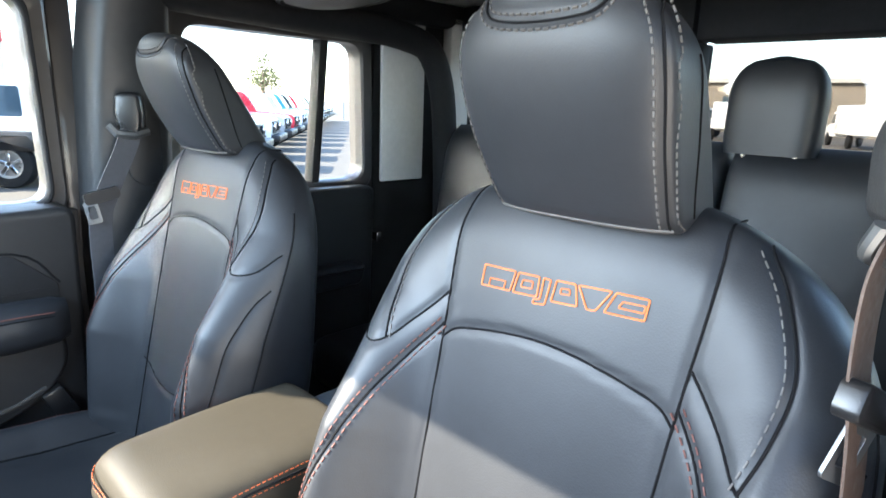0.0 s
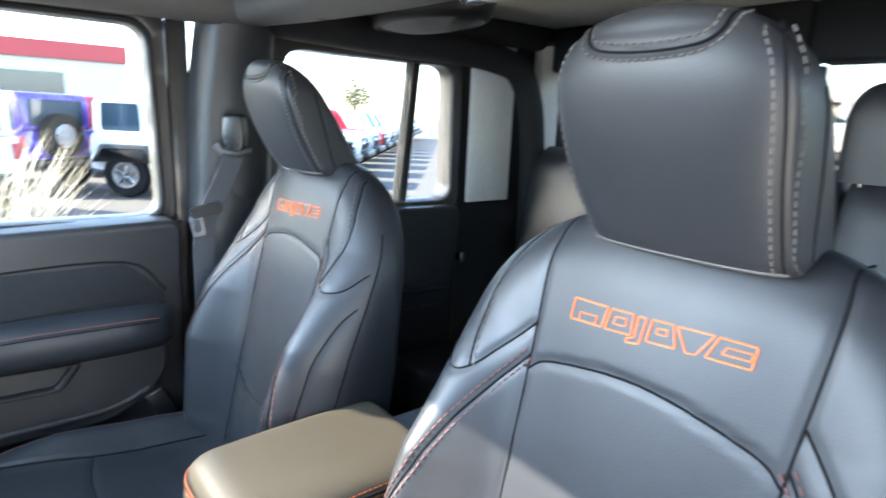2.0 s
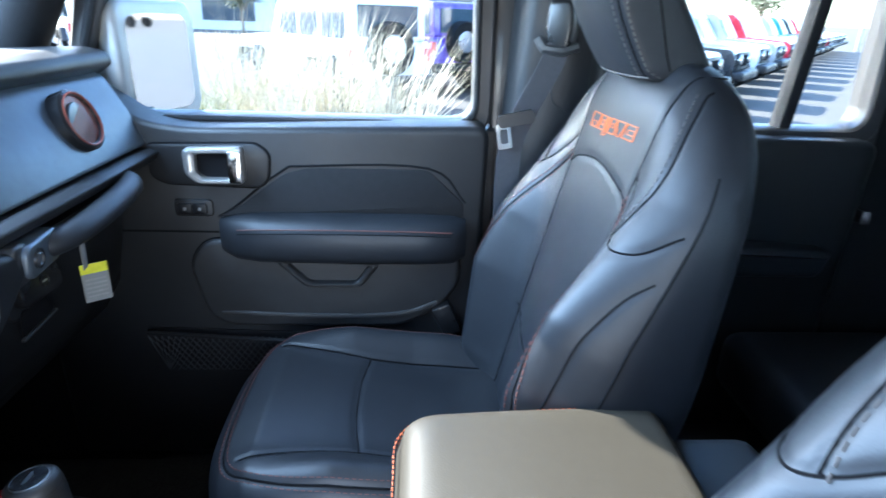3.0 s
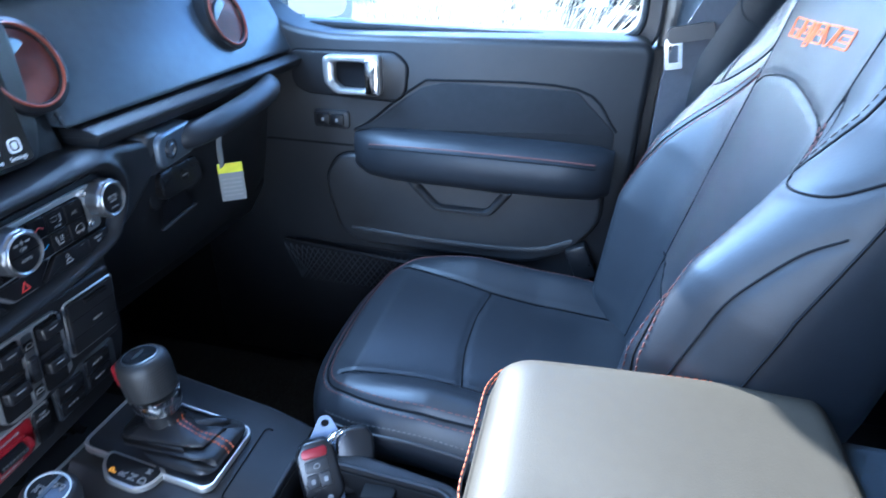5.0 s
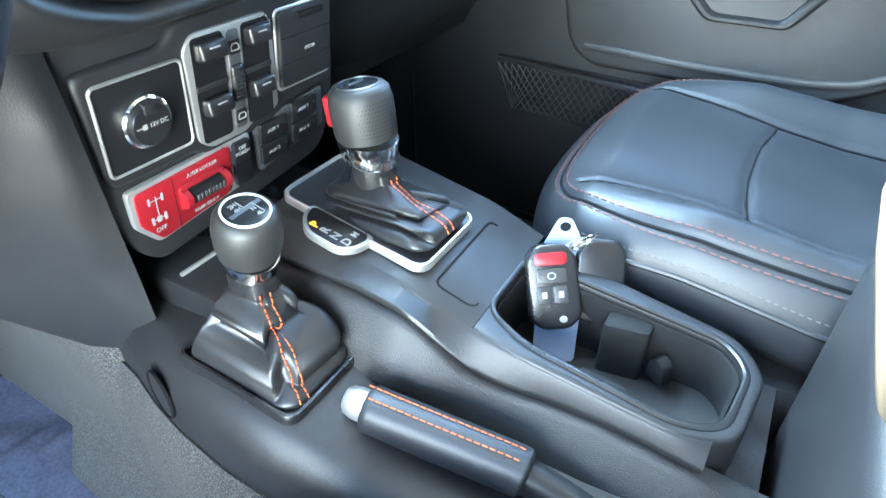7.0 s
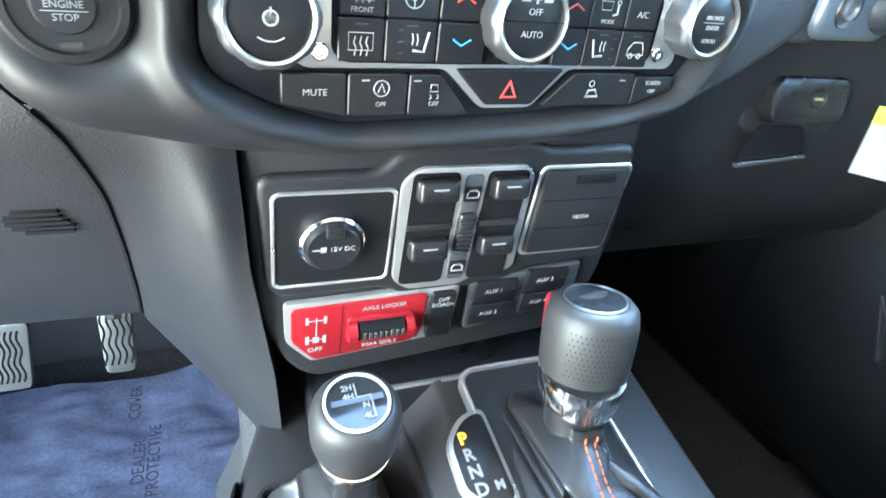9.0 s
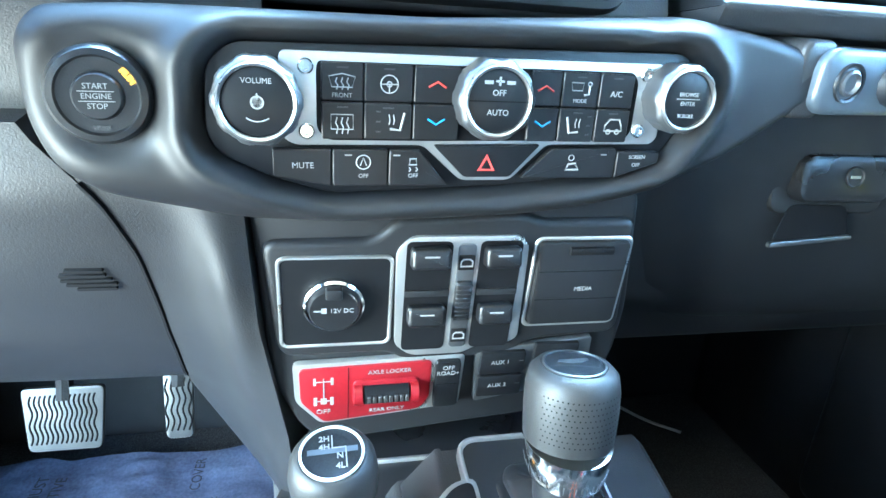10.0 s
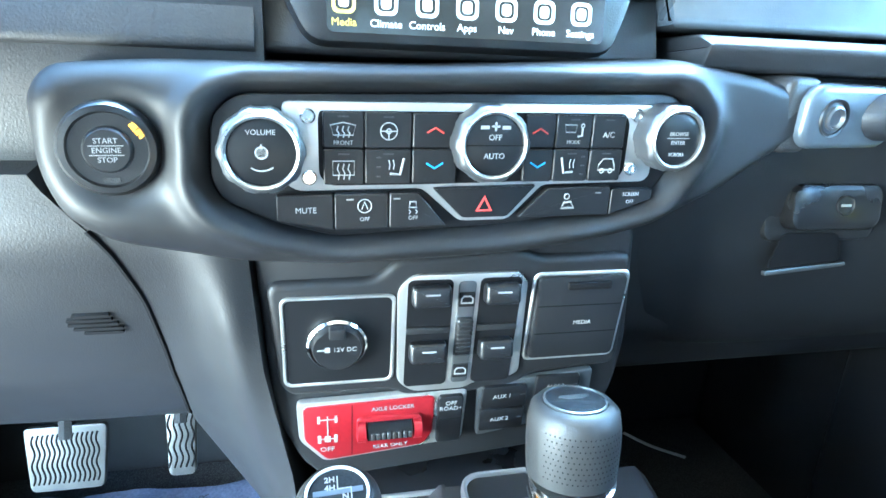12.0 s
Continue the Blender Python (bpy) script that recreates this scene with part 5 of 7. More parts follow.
def switch_panel():
    """Lower stack: socket, window switches, media door, red axle-lock panel and auxiliary switches."""
    c = thing("switch_panel", facing(0, -0.033, 0.69, 8.0), "lower switch panel with red axle-lock switch", "control panel")
    slab = round_poly([(-0.1425, 0.045), (0.120, 0.050), (0.134, -0.051), (0.133, -0.096), (0.118, -0.140), (0.100, -0.152), (-0.094, -0.170), (-0.106, -0.163), (-0.118, -0.148), (-0.1325, -0.110), (-0.137, -0.078)], 0.012, 4)
    part("slab", prism(slab, -0.08, -0.004, 0.005, 3), PLASTIC_SATIN, c)
    rim = round_poly([(-0.136, 0.014), (-0.064, 0.015), (-0.050, 0.030), (0.036, 0.034), (0.050, 0.028), (0.120, 0.029), (0.127, -0.062), (0.122, -0.070), (0.056, -0.074), (0.044, -0.086), (-0.036, -0.090), (-0.052, -0.079), (-0.124, -0.079), (-0.131, -0.068)], 0.010, 4)
    part("raised_field", prism(rim, -0.005, 0.0016, 0.0055, 4), PLASTIC_SATIN, c)
    part("socket_frame", prism(rrect(0.0770, 0.0735, 0.006, 5, -0.0890, -0.0325), 0.0, 0.0032, 0.0012, hole=rrect(0.0715, 0.0680, 0.004, 5, -0.0890, -0.0325)), SATIN, c)
    part("socket_field", prism(rrect(0.0715, 0.0680, 0.004, 5, -0.0890, -0.0325), 0.0, 0.0022), PIANO, c)
    s = part("socket_ring", turned([(0.0205, 0), (0.0205, 0.004), (0.019, 0.0055), (0.0175, 0.0052), (0.0170, 0.002)], 36), CHROME, c, m=Matrix.Translation((-0.0905, -0.0330, 0.002)))
    part("socket_cap", turned([(0.0172, 0), (0.0172, 0.007), (0.0160, 0.0092), (0.001, 0.0095)], 32), PLASTIC_SMOOTH, s)
    part("cap_tab", prism(rrect(0.011, 0.008, 0.0015, cy=0.0135), 0.006, 0.0115, 0.001), PLASTIC, s)
    lettering("12V DC", 0.0048, Matrix.Translation((0.0050, 0.0005, 0.0098)), WHITE_PRINT, s)
    part("plug_mark", box(-0.0135, -0.0075, 0.0000, 0.0010, 0.0094, 0.0098), WHITE_PRINT, s)
    part("plug_mark", box(-0.0085, -0.0050, -0.0014, 0.0026, 0.0094, 0.0098), WHITE_PRINT, s)
    # window switches in their silver frame
    fo = round_poly([(-0.0500, 0.0075), (-0.0400, 0.0185), (0.0350, 0.0185), (0.0420, 0.0110), (0.0450, -0.0680), (0.0360, -0.0730), (0.0120, -0.0745), (0.0030, -0.0800), (-0.0360, -0.0800), (-0.0480, -0.0700)], 0.006, 4)
    part("window_switch_frame", prism(fo, 0.0, 0.0042, 0.0014, 2), SATIN, c)
    for u0, u1 in ((-0.0432, -0.0118), (0.0072, 0.0372)):
        # flat near-black sheet on the frame, the well's shaded depth as colour
        part("well_shade", prism(rrect(u1 - u0, 0.0890, 0.004, 4, (u0 + u1) / 2, -0.0295), 0.0040, 0.0047), SEAM, c)
        for v in (0.0040, -0.0420):
            sw = part("window_switch", prism(rrect(u1 - u0 - 0.005, 0.0150, 0.003, 4), 0.0, 0.010, 0.003, 3), PLASTIC_SMOOTH, c, m=Matrix.Translation(((u0 + u1) / 2, v, 0.0045)) @ pose(0, 0, 0, -14, 0, 0))
            part("mark", box(-0.0050, 0.0050, 0.0014, 0.0026, 0.0096, 0.0104), WHITE_PRINT, sw)
        part("switch_bar", box(u0, u1, -0.0275, -0.0225, 0.0046, 0.0062, 0.0005), PLASTIC, c)
    part("middle_strip", prism(rrect(0.0125, 0.086, 0.003, 4, -0.0018, -0.0300), 0.0040, 0.0050, 0.0004), DARK_SATIN, c)
    for v in (-0.0010, -0.0620):
        part("lock_pictogram", prism(rrect(0.0115, 0.0115, 0.001, 3, -0.0018, v), 0.005, 0.0060, 0.0004), PIANO, c)
        part("mark", prism([(-0.0062, v - 0.003), (0.0028, v - 0.003), (0.0028, v + 0.0012), (0.0005, v + 0.0034), (-0.0045, v + 0.0034), (-0.0062, v + 0.001)], 0.006, 0.0064,
                           hole=[(-0.0053, v - 0.002), (0.0018, v - 0.002), (0.0018, v + 0.0008), (0.0, v + 0.0024), (-0.0040, v + 0.0024), (-0.0053, v + 0.0008)]), WHITE_PRINT, c)
    part("window_lock_roller", prism(rrect(0.0125, 0.032, 0.003, 4, -0.0018, -0.0315), 0.0045, 0.0085, 0.003, 3), PLASTIC_SMOOTH, c)
    for k in range(9):
        part("roller_rib", box(-0.0075, 0.0040, -0.0465 + k * 0.0035, -0.0455 + k * 0.0035, 0.0075, 0.0090, 0.0003, 1), PLASTIC, c)
    # media door
    md = part("media_door", prism(rrect(0.0680, 0.0690, 0.004, 4), 0.0, 0.0062, 0.002, 2), PLASTIC_SATIN, c, m=Matrix.Translation((0.0835, -0.0210, 0.0)))
    part("media_frame", prism(rrect(0.0745, 0.0755, 0.006, 4), 0.0, 0.003, 0.001, hole=rrect(0.0685, 0.0695, 0.004, 4)), SATIN, c, m=Matrix.Translation((0.0835, -0.0215, 0.0)))
    part("door_tab", prism(rrect(0.033, 0.0055, 0.001, cy=0.0285, cx=0.004), 0.006, 0.0092, 0.001), SEAM, md)
    for v in (0.011, -0.0125):
        part("groove", box(-0.032, 0.032, v, v + 0.0008, 0.0060, 0.0064), SEAM, md)
    lettering("MEDIA", 0.0048, Matrix.Translation((0.004, -0.0035, 0.0065)), WHITE_PRINT, md)
    # axle lock
    sur = round_poly([(-0.1200, -0.0850), (0.0070, -0.0825), (0.0060, -0.1320), (-0.0165, -0.1345), (-0.1010, -0.1430), (-0.1190, -0.1200)], 0.005, 3)
    part("axle_surround", prism(sur, -0.003, 0.0022, 0.001), SATIN, c)
    red = round_poly([(-0.1155, -0.0885), (-0.0185, -0.0860), (-0.0185, -0.1200), (-0.0250, -0.1325), (-0.0985, -0.1400), (-0.1150, -0.1190)], 0.004, 3)
    rd = part("axle_lock_panel", prism(red, 0.0020, 0.0040, 0.0008), RED, c, "red axle-lock switch panel")
    part("rocker", prism(rrect(0.0490, 0.0235, 0.004, 4, -0.0525, -0.1120), 0.0038, 0.0062, 0.0015), RED, rd)
    part("rocker_roll", tube([(-0.0690, -0.1115, 0.0065), (-0.0360, -0.1115, 0.0065)], 0.0078, 14), SEAM, rd)
    for k in range(8):
        part("rib", box(-0.0668 + k * 0.0040, -0.0640 + k * 0.0040, -0.1145, -0.1085, 0.0128, 0.0147, 0.0004, 1), PLASTIC_GREY, rd)
    for u in (-0.0735, -0.0315):
        part("rocker_end", tube([(u - 0.003, -0.1115, 0.0065), (u + 0.003, -0.1115, 0.0065)], 0.0085, 14), RED, rd)
    part("split", box(-0.0805, -0.0800, -0.1370, -0.0880, 0.0039, 0.0042), SEAM, rd)
    lettering("AXLE LOCKER", 0.0050, Matrix.Translation((-0.0500, -0.0935, 0.0043)) @ pose(0, 0, 0, 0, 0, 1), WHITE_PRINT, rd)
    lettering("REAR ONLY", 0.0050, Matrix.Translation((-0.0510, -0.1305, 0.0043)) @ pose(0, 0, 0, 0, 0, 2), WHITE_PRINT, rd)
    lettering("OFF", 0.0062, Matrix.Translation((-0.0985, -0.1290, 0.0043)), WHITE_PRINT, rd)
    for a, b, e, f in ((-0.0985, -0.0977, -0.122, -0.097), (-0.1045, -0.0920, -0.1005, -0.0997), (-0.1055, -0.1035, -0.1032, -0.0965), (-0.0930, -0.0910, -0.1032, -0.0965), (-0.1045, -0.0920, -0.1190, -0.1182),
                       (-0.1055, -0.1030, -0.1225, -0.1150), (-0.0935, -0.0910, -0.1225, -0.1150), (-0.1005, -0.0960, -0.1215, -0.1160)):
        part("mark", box(a, b, e, f, 0.0040, 0.0043), WHITE_PRINT, rd)
    orb = part("off_road_switch", prism(rrect(0.0195, 0.0450, 0.003, 4, -0.0060, -0.1085), 0.0020, 0.0062, 0.0012), PIANO, c)
    lettering("OFF", 0.0052, Matrix.Translation((-0.0060, -0.0920, 0.0064)), WHITE_PRINT, orb)
    lettering("ROAD+", 0.0052, Matrix.Translation((-0.0060, -0.0970, 0.0064)), WHITE_PRINT, orb)
    part("split", box(-0.0150, 0.0030, -0.1075, -0.1070, 0.0061, 0.0064), SEAM, orb)
    part("aux_frame", prism(round_poly([(0.0150, -0.0815), (0.1080, -0.0720), (0.1100, -0.1150), (0.0180, -0.1320)], 0.004), -0.003, 0.0015, 0.001), DARK_SATIN, c)
    for k, (u, v) in enumerate(((0.0365, -0.0915), (0.0365, -0.1140), (0.0790, -0.0855), (0.0790, -0.1080))):
        sw = part("aux_switch", prism(rrect(0.0360, 0.0205, 0.002, 3, u, v), 0.0010, 0.0050, 0.0010), PIANO, c)
        lettering("AUX %d" % (k + 1), 0.0052, Matrix.Translation((u - 0.002, v + 0.001, 0.0052)) @ pose(0, 0, 0, 0, 0, 2), WHITE_PRINT, sw)
        part("mark", box(u + 0.0125, u + 0.0165, v + 0.0014, v + 0.0022, 0.0050, 0.0053), PLASTIC_GREY, sw)


switch_panel()


# ---- centre console and levers ----
def deck(x, y):
    """Height of the upper console deck."""
    return float(np.interp(y, [-0.08, 0.0, 0.15, 0.21, 0.45], [0.560, 0.556, 0.526, 0.500, 0.462]))


DECK_WALL = mat("grained soft console wall", (0.013, 0.013, 0.0135), 0.42, spec=0.5, var=0.2, scale=6, bump=0.35, bump_scale=1000, grain="cells")


def console():
    c = thing("center_console", (0, 0.2, 0.12), "black centre console with cup holders", "console")
    inv = Matrix.Translation((0, -0.2, -0.12))
    # lower body
    rings = []
    for y, hw, top in ((-0.16, 0.128, 0.45), (-0.10, 0.142, 0.462), (-0.05, 0.157, 0.469), (0.0, 0.168, 0.474), (0.06, 0.174, 0.472), (0.12, 0.173, 0.466), (0.18, 0.165, 0.440), (0.26, 0.16, 0.420), (0.44, 0.155, 0.412)):
        cx = 0.0
        prof = [(-1, 0.10), (-1, top - 0.06), (-0.97, top - 0.02), (-0.90, top), (0.80, top + 0.002), (0.92, top - 0.006), (0.99, top - 0.03), (1.0, top - 0.08), (1.06, 0.10)]
        rings.append([(cx + hw * u, y, z) for u, z in prof])
    part("console_body", loft(rings), PLASTIC, c, m=inv, angle=50)
    rings = []
    for y, x, top in ((-0.30, 0.13, 0.40), (-0.16, 0.136, 0.385), (-0.10, 0.148, 0.395), (-0.05, 0.163, 0.400), (0.0, 0.174, 0.404), (0.06, 0.180, 0.402), (0.12, 0.179, 0.396), (0.18, 0.172, 0.372), (0.26, 0.166, 0.352), (0.44, 0.160, 0.345)):
        rings.append([(x - 0.03, y, top - 0.01), (x - 0.004, y, top), (x + 0.004, y, top - 0.02), (x + 0.022, y, 0.22), (x + 0.06, y, 0.125), (x - 0.03, y, 0.125)])
    part("side_carpet", loft(rings), CARPET, c, "speckled carpet on the tunnel's side", m=inv, angle=50)
    # upper deck: flat top, pale shoulder, lip, then a grained wall down to the lower body
    bend = [-0.08, 0.10, 0.16, 0.19, 0.215, 0.245, 0.27, 0.325, 0.39, 0.45]

    def lip_x(y):
        return soft(y, bend, [0.046, 0.046, 0.047, 0.044, 0.038, 0.032, 0.027, 0.024, 0.021, 0.012], 0.014)

    def lip_z(y):
        return soft(y, bend, [0.518, 0.522, 0.515, 0.494, 0.474, 0.464, 0.464, 0.462, 0.452, 0.436], 0.014)

    def edge(y):
        """Where the flat top breaks into the side band."""
        return soft(y, [0.0, 0.13, 0.20, 0.245, 0.374, 0.41], [0.021, 0.022, 0.019, 0.019, 0.014, -0.004], 0.010)
    rings = []
    for y in np.linspace(0.0, 0.204, 24):
        z, xl, xr = soft(y, [-0.08, 0.0, 0.15, 0.21, 0.45], [0.560, 0.556, 0.526, 0.5015, 0.464], 0.012), -0.145, edge(y)
        rings.append([(xl - 0.006, y, 0.30), (xl, y, z - 0.045), (xl + 0.004, y, z - 0.010), (xl + 0.014, y, z), (xr - 0.003, y, z), (xr, y, z - 0.0015), (xr, y, 0.40)])
    part("upper_deck", loft(rings), PLASTIC, c, m=inv, angle=50)
    rings = []
    for y in np.linspace(-0.004, 0.395, 60):
        z, x, lx, lz = soft(y, [-0.08, 0.0, 0.15, 0.21, 0.45], [0.560, 0.556, 0.526, 0.5015, 0.464], 0.012), edge(y), lip_x(y) - 0.001, lip_z(y) + 0.004
        rings.append([(x - 0.004, y, z - 0.0012), (x, y, z - 0.0016), (x + 0.0022, y, z - 0.0042), (lx - 0.0015, y, lz + 0.003), (lx, y, lz), (lx - 0.0015, y, lz - 0.004), (lx - 0.012, y, lz - 0.005), (x - 0.008, y, lz - 0.005)])
    part("edge_band", loft(rings), PLASTIC, c, m=inv, angle=50)
    rings = []
    for y in np.linspace(-0.02, 0.456, 60):
        x, z = lip_x(y) + 0.001, lip_z(y) - 0.005
        rings.append([(x - 0.016, y, z), (x - 0.003, y, z), (x + 0.002, y, z - 0.006), (x + 0.014, y, z - 0.028), (x + 0.026, y, z - 0.046), (x + 0.034, y, 0.36), (x - 0.016, y, 0.36)])
    part("deck_wall", loft(rings), DECK_WALL, c, m=inv, angle=60)
    slope = Matrix.Shear("XY", 4, (0, 0))
    slope[2][1] = -0.158
    outer = round_poly([(-0.122, 0.19), (0.016, 0.19), (0.020, 0.245), (0.014, 0.374), (-0.006, 0.412), (-0.086, 0.422), (-0.117, 0.397)], 0.018, 6)
    inner = round_poly([(-0.090, 0.206), (-0.012, 0.206), (0.003, 0.245), (0.003, 0.368), (-0.014, 0.398), (-0.080, 0.406), (-0.102, 0.385)], 0.016, 6)
    R = inv @ Matrix.Translation((0, 0, 0.535)) @ slope
    mix = lambda f, z: [(a[0] + (b[0] - a[0]) * f, a[1] + (b[1] - a[1]) * f, z) for a, b in zip(outer, inner)]
    prof = ((-0.06, -0.12), (-0.05, -0.010), (-0.02, -0.003), (0.06, -0.0006), (0.2, 0.0), (0.88, 0.0), (0.97, -0.001), (1.0, -0.004), (1.0, -0.13))
    part("cup_surround", loft([mix(f, z) for f, z in prof], cap=False), PLASTIC, c, m=R, angle=60)
    rim = round_poly([(-0.095, 0.201), (-0.009, 0.201), (0.009, 0.244), (0.009, 0.371), (-0.011, 0.404), (-0.082, 0.412), (-0.108, 0.388)], 0.018, 6)
    part("cup_rim", prism(rim, -0.002, 0.0022, 0.0015, hole=inner), PLASTIC_SMOOTH, c, m=R)
    deep = round_poly([(-0.087, 0.209), (-0.014, 0.209), (0.000, 0.247), (0.000, 0.366), (-0.016, 0.394), (-0.078, 0.402), (-0.098, 0.382)], 0.016, 6)
    part("cup_liner", prism(inner, -0.13, -0.006, 0.002, hole=deep), RUBBER, c, "dark rubber cup liner", m=R)
    part("cup_floor", prism(inner, -0.135, -0.122), RUBBER, c, m=R)
    for y in (0.252, 0.358):
        part("cup_ring", turned([(0.038, 0.0), (0.038, 0.030), (0.041, 0.031), (0.043, 0.0)], 40), RUBBER, c, m=inv @ Matrix.Translation((-0.049, y, 0.375)))
    for x, w in ((-0.086, 0.016), (-0.006, 0.010)):
        part("cup_divider", prism(round_poly([(-w, -0.020), (w, -0.020), (w * 0.5, 0.020), (-w * 0.5, 0.020)] if x < 0 else [(-w, -0.012), (w, -0.020), (w, 0.020), (-w, 0.012)], 0.005), 0.0, 0.092, 0.003), RUBBER, c, m=inv @ Matrix.Translation((x, 0.308, 0.384)))
    part("spring_tab", prism(round_poly([(-0.011, 0.0), (0.011, 0.0), (0.009, 0.020), (0.0, 0.027), (-0.009, 0.020)], 0.004), 0.0, 0.012, 0.003), RUBBER, c, m=inv @ Matrix.Translation((-0.088, 0.345, 0.425)) @ pose(0, 0, 0, 90, 0, 60))
    # the plain lid panel ahead of the cups
    mo = round_poly([(-0.104, 0.158), (0.004, 0.160), (0.000, 0.196), (-0.100, 0.196)], 0.008, 3)
    part("tray_joint", tube([(x, y, deck(0, y) + 0.0004) for x, y in mo[:-4]], 0.0012, 5), SEAM, c, m=inv)
    # shelf under the stack
    part("front_tray", box(-0.13, 0.10, -0.17, 0.01, 0.46, 0.500, 0.008), PLASTIC_SMOOTH, c, m=inv)
    # thin silver bar standing for a stripe of sunlight across the tray
    part("tray_sun_stripe", box(-0.05, 0.09, -0.060, -0.056, 0.498, 0.503, 0.001), SATIN, c, m=inv)
    # side cap on the driver's flank
    part("cap_joint", turned([(0.0235, -0.001), (0.0235, 0.0012), (0.0222, 0.0016), (0.0222, -0.001)], 28), SEAM, c, m=inv @ Matrix.Translation((0.1635, -0.020, 0.436)) @ pose(0, 0, 0, 0, 86, -14))
    part("bolt_cap", turned([(0.022, 0), (0.0215, 0.0012), (0.001, 0.0016)], 24), PLASTIC, c, m=inv @ Matrix.Translation((0.1625, -0.020, 0.436)) @ pose(0, 0, 0, 0, 86, -14))
    part("tunnel_carpet", box(-0.15, 0.15, -0.64, -0.12, 0.12, 0.44, 0.05, 4), CARPET, c, m=inv)
    # rear bin below the armrest
    part("bin", box(-0.125, 0.125, 0.45, 0.86, 0.12, 0.60, 0.02, 3), PLASTIC, c, m=inv)
    part("bin_rear_cover", box(-0.115, 0.115, 0.735, 0.86, 0.56, 0.66, 0.025, 3), PLASTIC, c, m=inv)
    return c


console()


def armrest():
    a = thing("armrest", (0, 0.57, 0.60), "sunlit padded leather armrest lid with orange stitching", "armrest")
    inv = Matrix.Translation((0, -0.57, -0.60))
    rings = []
    for t in np.linspace(0, 1, 34):
        y = 0.433 + 0.302 * t
        e = 1.0
        if t < 0.16:
            e = max(1 - ((0.16 - t) / 0.16) ** 2.6, 0.003) ** (1 / 2.6)
        if t > 0.93:
            e = max(1 - ((t - 0.93) / 0.07) ** 2.6, 0.003) ** (1 / 2.6)
        w = (0.098 + 0.018 * t) * (0.80 + 0.20 * e)
        zt, zb = 0.655 + 0.054 * e + 0.004 * math.sin(t * math.pi), 0.655 - 0.055 * e
        ring = []
        for j in range(56):
            q = 2 * math.pi * j / 56
            cq, sq = math.cos(q), math.sin(q)
            zz = 0.655 + ((zt - 0.655) if sq > 0 else (0.655 - zb)) * math.copysign(abs(sq) ** 0.38, sq)
            ring.append((w * math.copysign(abs(cq) ** 0.38, cq), y, zz))
        rings.append(ring)
    # sunlight on the lid is put into its leather's lighter colour
    part("lid", loft(rings), SUNLIT_LID_LEATHER, a, m=inv, angle=60)

    def rim(y, z):
        """Half width of the lid at y and height z."""
        t = max(y - 0.433, 0) / 0.302
        e = max(1 - (max(0.16 - t, 0) / 0.16) ** 2.6, 0.003) ** (1 / 2.6)
        w = (0.098 + 0.018 * t) * (0.80 + 0.20 * e)
        up = 0.054 * e + 0.004 * math.sin(t * math.pi)
        s = min(max((z - 0.655) / up, 0.0), 0.98) ** (1 / 0.38)
        return w * (1 - s * s) ** 0.19 + 0.0006
    for lift in (0.0, -0.0095):
        zs = lambda y: 0.685 + lift + 0.018 * (1 - math.exp(-max(y - 0.44, 0) / 0.09))
        ys = list(np.linspace(0.72, 0.441, 26))
        pts = [(-rim(y, zs(y)), y, zs(y)) for y in ys] + [(x, 0.4315, zs(0.433)) for x in (-0.06, -0.02, 0.02, 0.06)] + [(rim(y, zs(y)), y, zs(y)) for y in ys[::-1]]
        part("stitching", stitch_mesh(smooth_path(pts, 3), 0.0044, 0.0030, 0.0007), THREAD_ORANGE, a, m=inv)
        if lift:
            part("seam", tube([(x, y, z + 0.0048) for x, y, z in smooth_path(pts, 3)], 0.0016, 5), SEAM, a, m=inv)
    return a


armrest()


